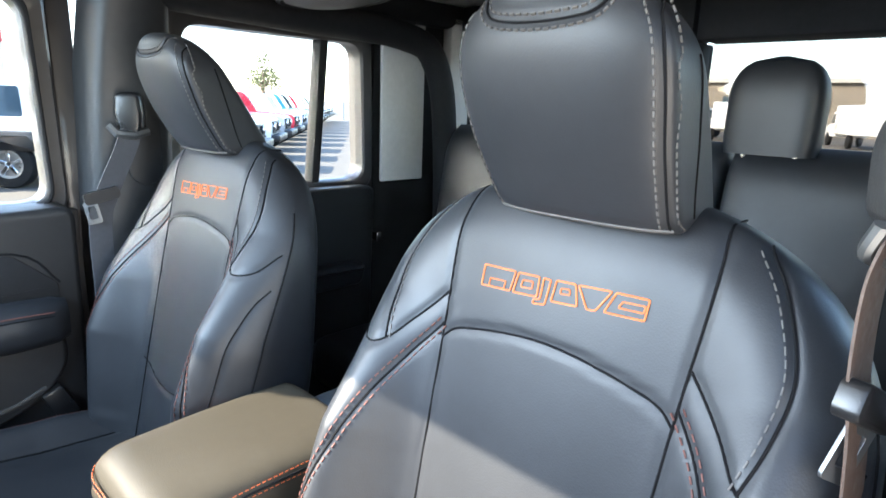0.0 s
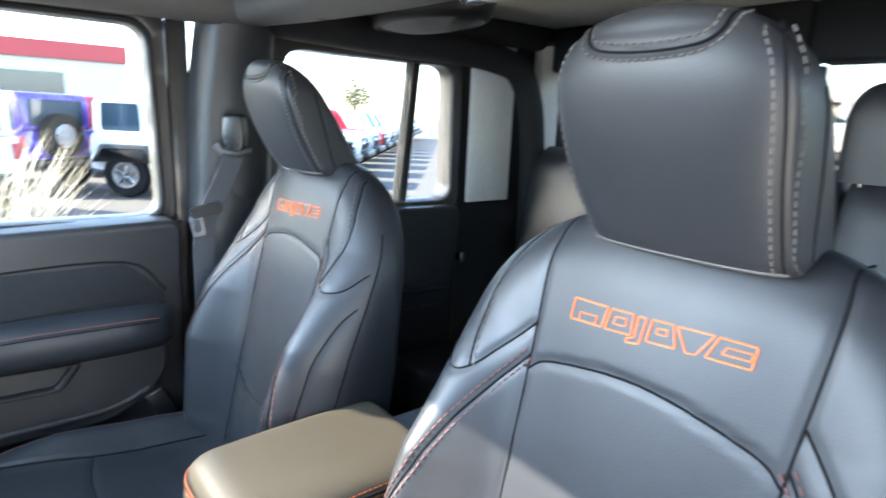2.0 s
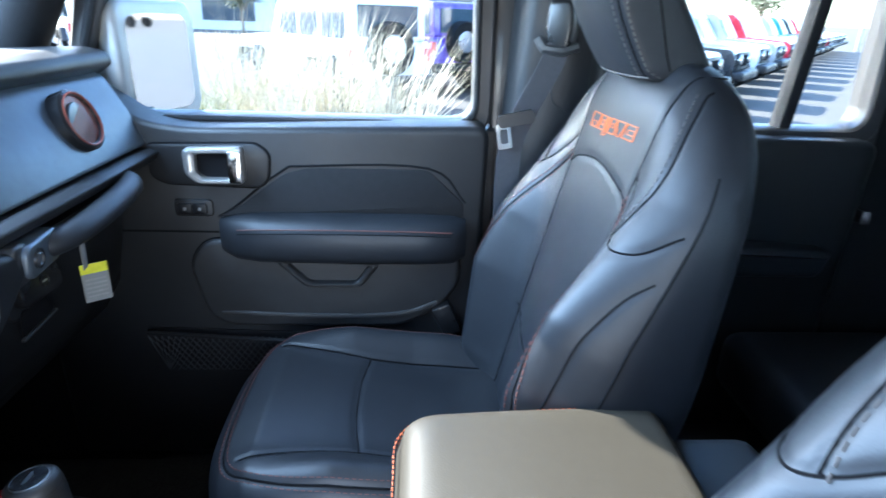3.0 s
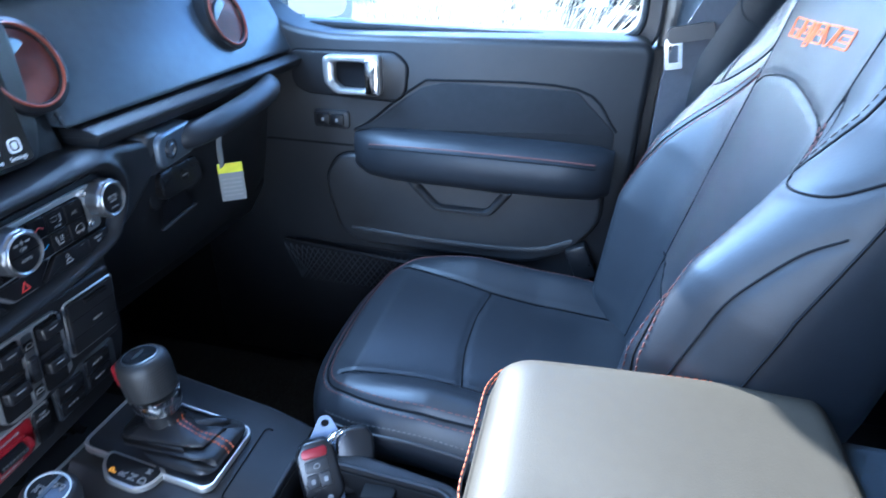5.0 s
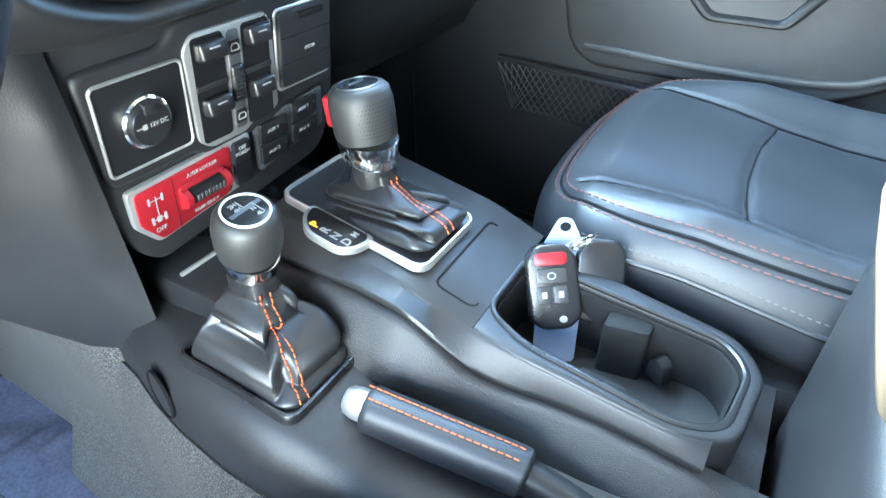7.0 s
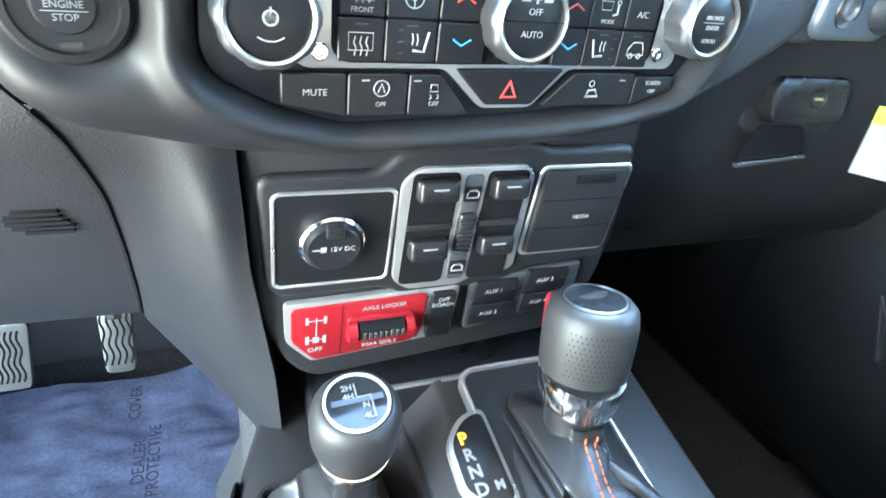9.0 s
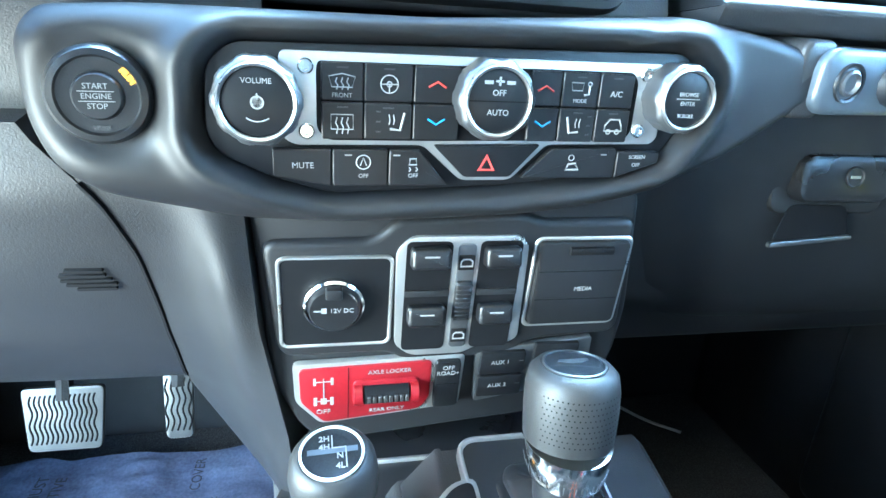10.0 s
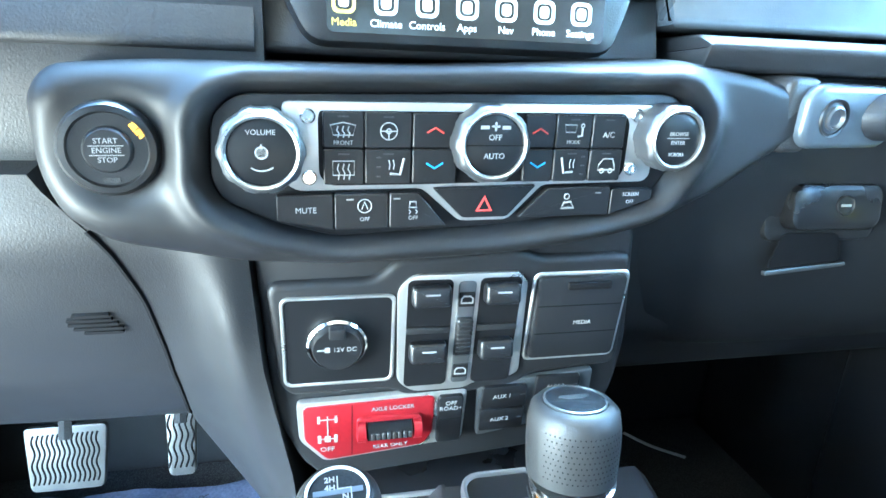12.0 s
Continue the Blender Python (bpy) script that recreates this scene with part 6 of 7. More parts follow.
def lever_boot(parent, base, top, m, seed=5, seam_at=0.9, neck=0.46):
    """A crumpled leather gaiter from a rounded rectangle to a neck; returns it, with a double row of stitches down one side."""
    (w, h, z0), (r, z1, dx, dy) = base, top
    rings = []
    rect = rrect(w, h, min(w, h) * 0.22, 35)
    for k in range(64):
        t = k / 63
        u = min(max((t - 0.03) / (1 - neck), 0), 1)
        f = (1 - u ** 1.15) ** 1.05 * 0.97 + 0.03 * (1 - t)
        ring = []
        for px, py in rect:
            a = math.atan2(py, px)
            q = Vector((math.cos(a), math.sin(a), 0.0))
            swirl = noise.noise(Vector((q.x * 1.5, q.y * 1.5, t * 2.2 + seed)))
            fold = math.sin(t * 8.5 + 2 * a + 4.5 * swirl + 1.6 * math.sin(a + seed))
            crease = 1 - abs(fold) ** 0.65
            env = math.sin(math.pi * min(max(t * 1.25 - 0.03, 0), 1)) ** 0.7
            fine = noise.noise(Vector((q.x * 4, q.y * 4, t * 9 + seed)))
            d = (0.0165 * (0.50 - crease) + 0.0024 * fine + 0.012 * swirl) * env
            bx, by = px * f + r * math.cos(a) * (1 - f), py * f + r * math.sin(a) * (1 - f)
            lift = 0.004 * math.cos(a * 2 + seed) * env
            ring.append((bx + d * math.cos(a) + dx * t, by + d * math.sin(a) + dy * t, z0 + (z1 - z0) * t + lift * 0.6 - 0.003 * crease * env))
        rings.append(ring)
    boot = part("gaiter", loft(rings, cap=False), LEATHER_BOOT, parent, "creased black leather gaiter", m=m, angle=80)
    n = len(rect)
    col = min(range(n), key=lambda i: abs(math.atan2(rect[i][1], rect[i][0]) - seam_at))
    for off in (-2, 2):
        line = []
        for k, ring in enumerate(rings[2:60]):
            a, b = Vector(ring[(col + off) % n]), Vector(ring[(col - off) % n])
            mid = (a + b) / 2
            out = Vector((mid.x - dx * k / 63, mid.y - dy * k / 63, 0.002)).normalized()
            side = (a - b).normalized() if (a - b).length > 1e-6 else Vector((0, 0, 0))
            line.append(mid + side * 0.0042 + out * 0.0012)
        part("stitching", stitch_mesh(line, 0.0036, 0.0016, 0.0007), THREAD_ORANGE, boot)
    return boot


LEATHER_BOOT = mat("soft gaiter leather", (0.014, 0.014, 0.015), 0.34, var=0.15, scale=20, bump=0.14, bump_scale=1100, grain="cells", rough_var=0.06)
GEAR_CAP = mat("clear dark cap", (0.02, 0.022, 0.025), 0.12, var=0.3, scale=60)
DIMPLED = mat("grey soft grip", (0.018, 0.0178, 0.0175), 0.50, var=0.06, bump=0.12, bump_scale=900)


def gear_lever():
    g = thing("gear_lever", (-0.044, 0.078, 0.535), "automatic gear lever with grey grip and silver collar", "gear lever")
    tilt = pose(0, 0, 0, 7, 0, 0)
    inv = Matrix.Translation((0.044, -0.078, -0.535))
    ring_o = rrect(0.096, 0.158, 0.014, 5)
    ring_i = rrect(0.0885, 0.1505, 0.011, 5)
    B = inv @ Matrix.Translation((-0.040, 0.074, 0.546)) @ pose(0, 0, 0, -10.5, 0, 0)
    part("bezel", prism(ring_o, -0.004, 0.004, 0.0016, 2, hole=ring_i), SATIN, g, "bright rounded bezel", m=B)
    part("bezel_floor", prism(ring_i, -0.004, 0.001), LEATHER_BOOT, g, m=B)
    ind = part("gear_indicator", prism(round_poly([(0.040, -0.046), (0.058, -0.042), (0.073, -0.026), (0.074, 0.010), (0.062, 0.022), (0.040, 0.026)], 0.009, 4), -0.003, 0.0036, 0.001), SATIN, g, m=B)
    part("indicator_field", prism(round_poly([(0.043, -0.042), (0.057, -0.038), (0.070, -0.024), (0.071, 0.009), (0.061, 0.018), (0.043, 0.022)], 0.008, 4), 0.0030, 0.0044, 0.0004), PIANO, ind)
    for k, (ch, m_) in enumerate((("P", ORANGE_PRINT), ("R", WHITE_PRINT), ("N", WHITE_PRINT), ("D", WHITE_PRINT))):
        lettering(ch, 0.0115, Matrix.Translation((0.062, -0.024 + 0.0115 * k, 0.0046)) @ pose(0, 0, 0, 0, 0, 180), m_, ind, bold=0.0003)
    lettering("M", 0.008, Matrix.Translation((0.050, 0.0100, 0.0046)) @ pose(0, 0, 0, 0, 0, 180), WHITE_PRINT, ind, bold=0.0003)
    lever_boot(g, (0.082, 0.140, 0.006), (0.0185, 0.048, 0.0, -0.008), Matrix.Identity(4), 5, 1.35, 0.22)
    K = Matrix.Translation((0, -0.010, 0.043)) @ tilt @ Matrix.Scale(0.94, 4)
    part("neck", turned([(0.0190, -0.012), (0.0200, 0.004), (0.0195, 0.016), (0.019, 0.022)], 32), LEATHER_BOOT, g, m=K)
    slant = Matrix.Shear("XY", 4, (0, 0))
    slant[2][1] = -0.22
    part("collar", turned([(0.0215, 0.014), (0.0250, 0.015), (0.0262, 0.018), (0.0285, 0.033), (0.0288, 0.038), (0.020, 0.040)], 44), CHROME, g, "silver slanted collar", m=K @ slant)
    knurl = bmesh.new()
    for k in range(44):
        a = 2 * math.pi * k / 44
        tube([(0.0256 * math.cos(a), 0.0256 * math.sin(a), 0.0175), (0.0268 * math.cos(a), 0.0268 * math.sin(a), 0.0235)], 0.0006, 4, bm=knurl)
    part("knurled_band", knurl, DARK_SATIN, g, m=K @ slant)
    grip = part("grip", turned([(0.020, 0.038), (0.0285, 0.0385), (0.0291, 0.046), (0.0296, 0.060), (0.0293, 0.073), (0.0276, 0.082), (0.0235, 0.0862), (0.0205, 0.0868), (0.020, 0.0856), (0.001, 0.0858)], 48), DIMPLED, g, m=K)
    dots = bmesh.new()
    for row in range(9):
        for k in range(22):
            a = 2 * math.pi * (k + 0.5 * (row % 2)) / 60 + 0.55
            z = 0.046 + 0.0036 * row
            rr = float(np.interp(z, [0.046, 0.060, 0.073, 0.082], [0.0291, 0.0296, 0.0293, 0.0276]))
            bmesh.ops.create_circle(dots, cap_ends=True, segments=6, radius=0.00055, matrix=Matrix.Translation(((rr + 0.0001) * math.cos(a), (rr + 0.0001) * math.sin(a), z)) @ pose(0, 0, 0, 0, 90, math.degrees(a)))
    part("perforation", dots, SEAM, grip, smooth=False)
    part("cap", turned([(0.0195, 0.0855), (0.0190, 0.0872), (0.012, 0.0884), (0.001, 0.0886)], 36), GEAR_CAP, g, m=K)
    part("cap_ring", turned([(0.0196, 0.0858), (0.0199, 0.0876), (0.0188, 0.0880), (0.0186, 0.0868)], 36), DARK_SATIN, g, m=K)
    part("cap_emblem", prism(round_poly([(-0.010, -0.001), (-0.004, 0.002), (0.005, 0.002), (0.011, -0.001), (0.009, -0.003), (-0.009, -0.003)], 0.001), 0.0886, 0.0890), DARK_SATIN, g, m=K)
    part("release_button", prism(rrect(0.016, 0.030, 0.005), -0.004, 0.008, 0.003, 3), RED, g, "red release button", m=K @ pose(0, 0, 0, 0, 0, 100) @ Matrix.Translation((-0.0285, 0.0, 0.062)) @ pose(0, 0, 0, 90, 0, -90))


gear_lever()


PALE_RING = mat("pale ring", (0.62, 0.66, 0.68), 0.35, var=0.05)


def transfer_lever():
    g = thing("transfer_lever", (0.104, 0.058, 0.472), "four-wheel-drive lever with round shift diagram", "gear lever")
    part("gaiter_frame", prism(rrect(0.088, 0.130, 0.012, 5), -0.006, 0.006, 0.003, 2, hole=rrect(0.076, 0.118, 0.008, 5)), PLASTIC_SMOOTH, g, m=pose(0, 0, 0, -4, 0, 0))
    lever_boot(g, (0.076, 0.118, 0.0), (0.0195, 0.078, -0.012, -0.012), Matrix.Identity(4), 8, 1.2, 0.22)
    K = Matrix.Translation((-0.013, -0.014, 0.074)) @ pose(0, 0, 0, -13, 3, 0) @ Matrix.Scale(1.0, 4)
    part("neck", turned([(0.0180, -0.010), (0.0188, 0.004), (0.0180, 0.016)], 32), LEATHER_BOOT, g, m=K)
    slant = Matrix.Shear("XY", 4, (0, 0))
    slant[2][1] = -0.18
    part("collar", turned([(0.0185, 0.010), (0.0205, 0.011), (0.0225, 0.022), (0.0228, 0.026), (0.018, 0.027)], 36), CHROME, g, "bright slanted collar", m=K @ slant)
    part("grip", turned([(0.019, 0.025), (0.0230, 0.026), (0.0252, 0.036), (0.0258, 0.050), (0.0245, 0.060), (0.0210, 0.0660), (0.0190, 0.0668), (0.0185, 0.066), (0.001, 0.066)], 40), DIMPLED, g, m=K)
    cap = part("cap", turned([(0.0180, 0.0655), (0.0175, 0.0672), (0.001, 0.0676)], 36), GEAR_CAP, g, m=K)
    part("cap_ring", turned([(0.0178, 0.0660), (0.0182, 0.0680), (0.0168, 0.0682), (0.0166, 0.0668)], 36), PALE_RING, g, "pale ring round the diagram", m=K)
    C = pose(0, 0, 0.0680, 0, 0, 180)
    for s, u, v in (("2H", -0.004, 0.009), ("4H", -0.004, 0.0035), ("N", 0.0045, -0.003), ("4L", 0.0045, -0.0095)):
        lettering(s, 0.0050, C @ Matrix.Translation((u, v, 0)), WHITE_PRINT, cap, bold=0.0001)
    part("band", box(-0.0135, 0.0145, -0.0008, 0.0026, -0.0003, 0.0001), DASH_METAL, cap, m=C)
    for a, b, e, f in ((0.0000, 0.0007, 0.0030, 0.0110), (0.0000, 0.0080, 0.0020, 0.0027), (0.0075, 0.0082, -0.0110, 0.0027)):
        part("mark", box(a, b, e, f, 0, 0.0003), WHITE_PRINT, cap, m=C)


transfer_lever()


def handbrake():
    h = thing("handbrake", (0.085, 0.32, 0.42), "leather-wrapped handbrake lever with silver button", "handbrake")
    inv = Matrix.Translation((-0.085, -0.32, -0.42))
    ax = [(0.1045, 0.160, 0.470), (0.101, 0.182, 0.467), (0.093, 0.226, 0.460), (0.084, 0.272, 0.452), (0.082, 0.286, 0.449)]
    part("grip", tube(smooth_path(ax, 6), [0.0165] + [0.0190] * 22 + [0.0178, 0.015], 18, flat=1.0), LEATHER, h, m=inv)
    part("button", tube([(0.1072, 0.142, 0.4730), (0.1067, 0.145, 0.4726), (0.1058, 0.152, 0.4714), (0.1045, 0.162, 0.4697)], [0.0085, 0.0115, 0.0132, 0.0132], 18), SATIN, h, m=inv)
    part("shaft", tube(smooth_path([(0.083, 0.280, 0.450), (0.078, 0.335, 0.430), (0.078, 0.40, 0.395), (0.076, 0.45, 0.35)], 5), 0.0135, 12), PLASTIC_SMOOTH, h, m=inv)
    for dx, dz in ((0.005, 0.0193), (-0.006, 0.0190)):
        pts = [(x + dx, y, z + dz) for x, y, z in smooth_path(ax, 6)]
        part("stitching", stitch_mesh(pts, 0.0042, 0.0018, 0.0007), THREAD_ORANGE, h, m=inv)
    part("shroud", box(0.045, 0.130, 0.19, 0.44, 0.36, 0.405, 0.008), SEAM, h, m=inv)


handbrake()


TAG_BLUE = mat("blue-grey tag plastic", (0.20, 0.24, 0.34), 0.35, var=0.1, scale=30)


def key_fob():
    k = thing("key_fob", Matrix(((-0.535, -0.421, 0.732, -0.0599), (0.841, -0.350, 0.414, 0.2531), (0.080, 0.836, 0.542, 0.4412), (0, 0, 0, 1))) @ Matrix.Diagonal((1.16, 0.97, 1.1, 1.0)), "black remote key with red panic button in the cup holder", "key fob")
    F = Matrix.Identity(4)
    for u, y, ang in ((0.0, 0.0, 0), (0.030, -0.012, -9)):
        body = round_poly([(-0.020, 0.026), (-0.010, 0.016), (0.012, 0.016), (0.022, 0.028), (0.020, 0.085), (0.012, 0.098), (-0.012, 0.098), (-0.021, 0.085)], 0.006, 4)
        b = part("case", prism(body, -0.007, 0.007, 0.004, 3), PLASTIC_SMOOTH, k, m=F @ Matrix.Translation((u, 0, y)) @ pose(0, 0, 0, 0, 0, ang))
        if u == 0.0:
            part("panic_button", prism(rrect(0.026, 0.012, 0.004, cx=-0.001, cy=0.084), 0.006, 0.0092, 0.001), RED, b, "red panic button")
            part("remote_start_button", prism(rrect(0.024, 0.014, 0.002, cx=-0.001, cy=0.068), 0.006, 0.0085, 0.001), PLASTIC_GREY, b)
            for du in (-0.0075, 0.0055):
                part("lock_button", prism(rrect(0.0115, 0.017, 0.002, cx=du, cy=0.050), 0.006, 0.0085, 0.001), PLASTIC_GREY, b)
                part("mark", box(du - 0.002, du + 0.002, 0.047, 0.053, 0.0084, 0.0088), WHITE_PRINT, b)
            part("mark", turned([(0.0026, 0.0084), (0.0026, 0.0088), (0.0034, 0.0088), (0.0034, 0.0084)], 14), WHITE_PRINT, b, m=Matrix.Translation((-0.001, 0.068, 0)))
        part("rivet", turned([(0.0032, 0.006), (0.0032, 0.0078), (0.001, 0.0082)], 12), WHITE_PRINT, b, m=Matrix.Translation((0.006, 0.026, 0)))
    strip = round_poly([(-0.020, -0.020), (0.014, -0.020), (0.032, 0.085), (0.022, 0.120), (0.012, 0.122), (-0.006, 0.092)], 0.005, 4)
    part("tag_strip", prism(strip, -0.0115, -0.0100), TAG_BLUE, k, "blue-grey plastic tag strip", m=F)
    part("tag_hole", turned([(0.0045, -0.0100), (0.0045, -0.0096), (0.001, -0.0096)], 16), SEAM, k, m=F @ Matrix.Translation((0.016, 0.112, 0)))
    for r, u in ((0.013, 0.024), (0.011, 0.029), (0.009, 0.020)):
        part("wire_ring", tube([(u + r * math.cos(a), 0.096 + r * 0.6 * math.sin(a + u * 60), 0.004 * math.cos(a * 2)) for a in np.linspace(0, 2 * math.pi, 20)[:-1]], 0.0008, 5, closed=True), CHROME, k, m=F)


key_fob()


def steering_wheel():
    w = thing("steering_wheel", Matrix.Translation((0.401, 0.114, 0.893)) @ facing(0, 0, 0, 0) @ pose(0, 0, 0, -19, 0, 0), "black leather steering wheel with orange stitching", "steering wheel")
    n = 72
    part("rim", tube([(0.183 * math.cos(2 * math.pi * k / n), 0.183 * math.sin(2 * math.pi * k / n), 0) for k in range(n)], 0.0185, 16, closed=True), LEATHER, w)
    dots = bmesh.new()
    for k in range(150):
        for q in range(9):
            a, b = radians(180 + 1.15 * k), radians(-15 + 13 * q + 6.5 * (k % 2))
            rr = 0.183 + 0.0186 * math.cos(b) * -1
            bmesh.ops.create_circle(dots, cap_ends=True, segments=5, radius=0.0006, matrix=Matrix.Translation((rr * math.cos(a), rr * math.sin(a), 0.0186 * math.sin(b))) @ pose(0, 0, 0, 0, 0, math.degrees(a)) @ pose(0, 0, 0, 0, -90 + math.degrees(b), 0))
    part("perforation", dots, SEAM, w, smooth=False)
    part("stitching", stitch_mesh([(0.1675 * math.cos(a), 0.1675 * math.sin(a), 0.0045) for a in np.linspace(0, 2 * math.pi, 120)], 0.006, 0.003, 0.0019), THREAD_ORANGE, w)
    part("hub", prism(rrect(0.17, 0.13, 0.045, 6), -0.03, 0.0, 0.012, 3), PLASTIC, w)
    for x0, x1, y0, y1 in ((-0.17, -0.07, -0.022, 0.022), (0.07, 0.17, -0.022, 0.022), (-0.025, 0.025, -0.17, -0.05)):
        part("spoke", box(x0, x1, y0, y1, -0.018, -0.004, 0.005), PLASTIC_SMOOTH, w)
    part("column", tube([(0, 0, -0.02), (0, 0, -0.20)], 0.045, 16), PLASTIC, w)
    part("stalk", tube(smooth_path([(0.03, 0.0, -0.06), (0.08, 0.012, -0.058), (0.135, 0.02, -0.05)], 4), [0.007] * 5 + [0.010] * 4, 10), PLASTIC, w)


steering_wheel()


# ---- footwell ----
def pedals():
    for nm, x, z, w, h, y, lab in (("brake_pedal", 0.405, 0.368, 0.092, 0.078, -0.335, "ribbed grey metal brake pedal"), ("accelerator_pedal", 0.276, 0.375, 0.036, 0.088, -0.340, "slim grey metal accelerator pedal")):
        p = thing(nm, (x, y, z), lab, "pedal", group="pedals")
        F = Matrix(((-1, 0, 0, 0), (0, 0, 1, 0), (0, 1, 0, 0), (0, 0, 0, 1))) @ pose(0, 0, 0, -18, 0, 0)
        o = [(-w * 0.5, h / 2), (w * 0.5, h / 2), (w * 0.45, -h / 2), (-w * 0.42, -h / 2)]
        part("plate", prism(round_poly(o, 0.008), -0.006, 0.002, 0.002), PEDAL, p, m=F)
        nrib = int(w / 0.0065)
        for k in range(nrib):
            u = -w * 0.38 + w * 0.76 * k / max(nrib - 1, 1)
            part("rib", tube([(u + 0.0018 * math.sin(v * 220), v, 0.0022) for v in np.linspace(-h * 0.38, h * 0.38, 16)], 0.0012, 4), SEAM, p, m=F)
        part("arm", tube([(0, -0.01, 0.02), (0, -0.06, 0.14), (0, -0.14, 0.26)], 0.010, 8), FOAM, p)


pedals()


def floor_film():
    bm = bmesh.new()
    nx, ny = 80, 88
    vs = [[bm.verts.new((0.14 + 0.52 * i / nx, -0.53 + 0.69 * j / ny, 0.132 + 0.02 * max(0, 1 - j / 16) + 0.012 * noise.noise((i * 0.09, j * 0.10, 1.3)) + 0.004 * noise.noise((i * 0.16, j * 0.5, 4)))) for i in range(nx + 1)] for j in range(ny + 1)]
    for j in range(ny):
        for i in range(nx):
            bm.faces.new((vs[j][i], vs[j][i + 1], vs[j + 1][i + 1], vs[j + 1][i]))
    bmesh.ops.solidify(bm, geom=bm.faces[:], thickness=0.001)
    f = thing("floor_film", (0.4, -0.15, 0.14), "wrinkled milky blue protective film on the floor", "protective film")
    part("sheet", bm, FILM, f, m=Matrix.Translation((-0.4, 0.15, -0.14)))
    for s, x, y in (("COVER", 0.291, -0.460), ("PROTECTIVE", 0.262, -0.345), ("DEALER", 0.280, -0.345), ("PROTECTIVE", 0.488, -0.415), ("MUST", 0.514, -0.455)):
        lettering(s, 0.022, Matrix.Translation((x - 0.4, y + 0.15, 0.016)) @ pose(0, 0, 0.004, 0, 0, -90), FILM_INK, f, "printed_word")


floor_film()


def loose_strip():
    t = thing("plastic_strip", (-0.53, -0.535, 0.128), "thin pale plastic strip lying on the carpet", "strip")
    part("band", ribbon(smooth_path([(0.035, -0.045, 0.004), (0.0, 0.0, 0.002), (-0.045, 0.048, 0.006)], 6), (0.8, 0.6, 0), 0.007, 0.002), WHITE_PANEL, t)


loose_strip()


def hang_tag():
    t = thing("hang_tag", (-0.418, -0.05, 0.725), "white paper tag with yellow band on a white strap", "paper tag")
    F = Matrix(((-1, 0, 0, 0), (0, 0, 1, 0), (0, 1, 0, 0), (0, 0, 0, 1)))
    rot = pose(0, 0, 0, 0, 0, -52)
    part("card", box(-0.019, 0.019, -0.052, 0.012, -0.0006, 0.0006), WHITE_PRINT, t, m=rot @ F)
    part("yellow_band", box(-0.019, 0.019, -0.004, 0.012, 0.0008, 0.0012), mat("yellow print", (0.75, 0.72, 0.02), 0.6), t, m=rot @ F)
    for k in range(5):
        part("print_bar", box(-0.015, 0.015, -0.016 - 0.007 * k, -0.013 - 0.007 * k, 0.0007, 0.0010), POLE, t, m=rot @ F)
    part("strap", ribbon([(0.02, 0.0, 0.012), (0.028, 0.006, 0.05), (0.036, 0.022, 0.10)], (1, 0, 0), 0.012, 0.001), WHITE_PRINT, t)


hang_tag()


# ---- seat belts ----
def seat_belt(s, name):
    b = thing(name, (s * 0.66, 0.70, 0.9), "grey webbing seat belt hanging from the pillar", "seat belt", group="front seat belts")
    inv = Matrix.Translation((-s * 0.66, -0.70, -0.9))
    part("guide", prism(round_poly([(-0.020, 0.0), (-0.026, 0.04), (-0.022, 0.085), (0.022, 0.085), (0.026, 0.04), (0.020, 0.0)], 0.014), -0.02, 0.016, 0.008, 3), PLASTIC_SMOOTH, b, m=inv @ Matrix.Translation((s * 0.645, 0.702, 1.058)) @ pose(0, 0, 0, 90, 0, -s * 60))
    part("loop", tube([(s * 0.642, 0.662, 1.078), (s * 0.634, 0.672, 1.062), (s * 0.630, 0.702, 1.058), (s * 0.634, 0.732, 1.066)], 0.009, 8), DARK_SATIN, b, m=inv)
    part("webbing", ribbon(smooth_path([(s * 0.636, 0.700, 1.066), (s * 0.636, 0.682, 1.02), (s * 0.636, 0.646, 0.945), (s * 0.634, 0.626, 0.88), (s * 0.640, 0.625, 0.70), (s * 0.655, 0.62, 0.45), (s * 0.66, 0.62, 0.25)], 6), (0.25 * s, 1, 0), 0.047, 0.0016), BELT, b, m=inv)
    part("tongue_housing", prism(rrect(0.066, 0.024, 0.007), -0.006, 0.006, 0.003), PLASTIC_SMOOTH, b, m=inv @ Matrix.Translation((s * 0.630, 0.632, 0.940)) @ pose(0, 0, 0, 90, 12, s * 92))
    part("tongue", prism(rrect(0.026, 0.046, 0.004), -0.0012, 0.0012, 0.0004, hole=rrect(0.014, 0.026, 0.003)), CHROME, b, m=inv @ Matrix.Translation((s * 0.626, 0.612, 0.908)) @ pose(0, 0, 0, 90, 10, s * 92))


seat_belt(-1, "passenger_seat_belt")


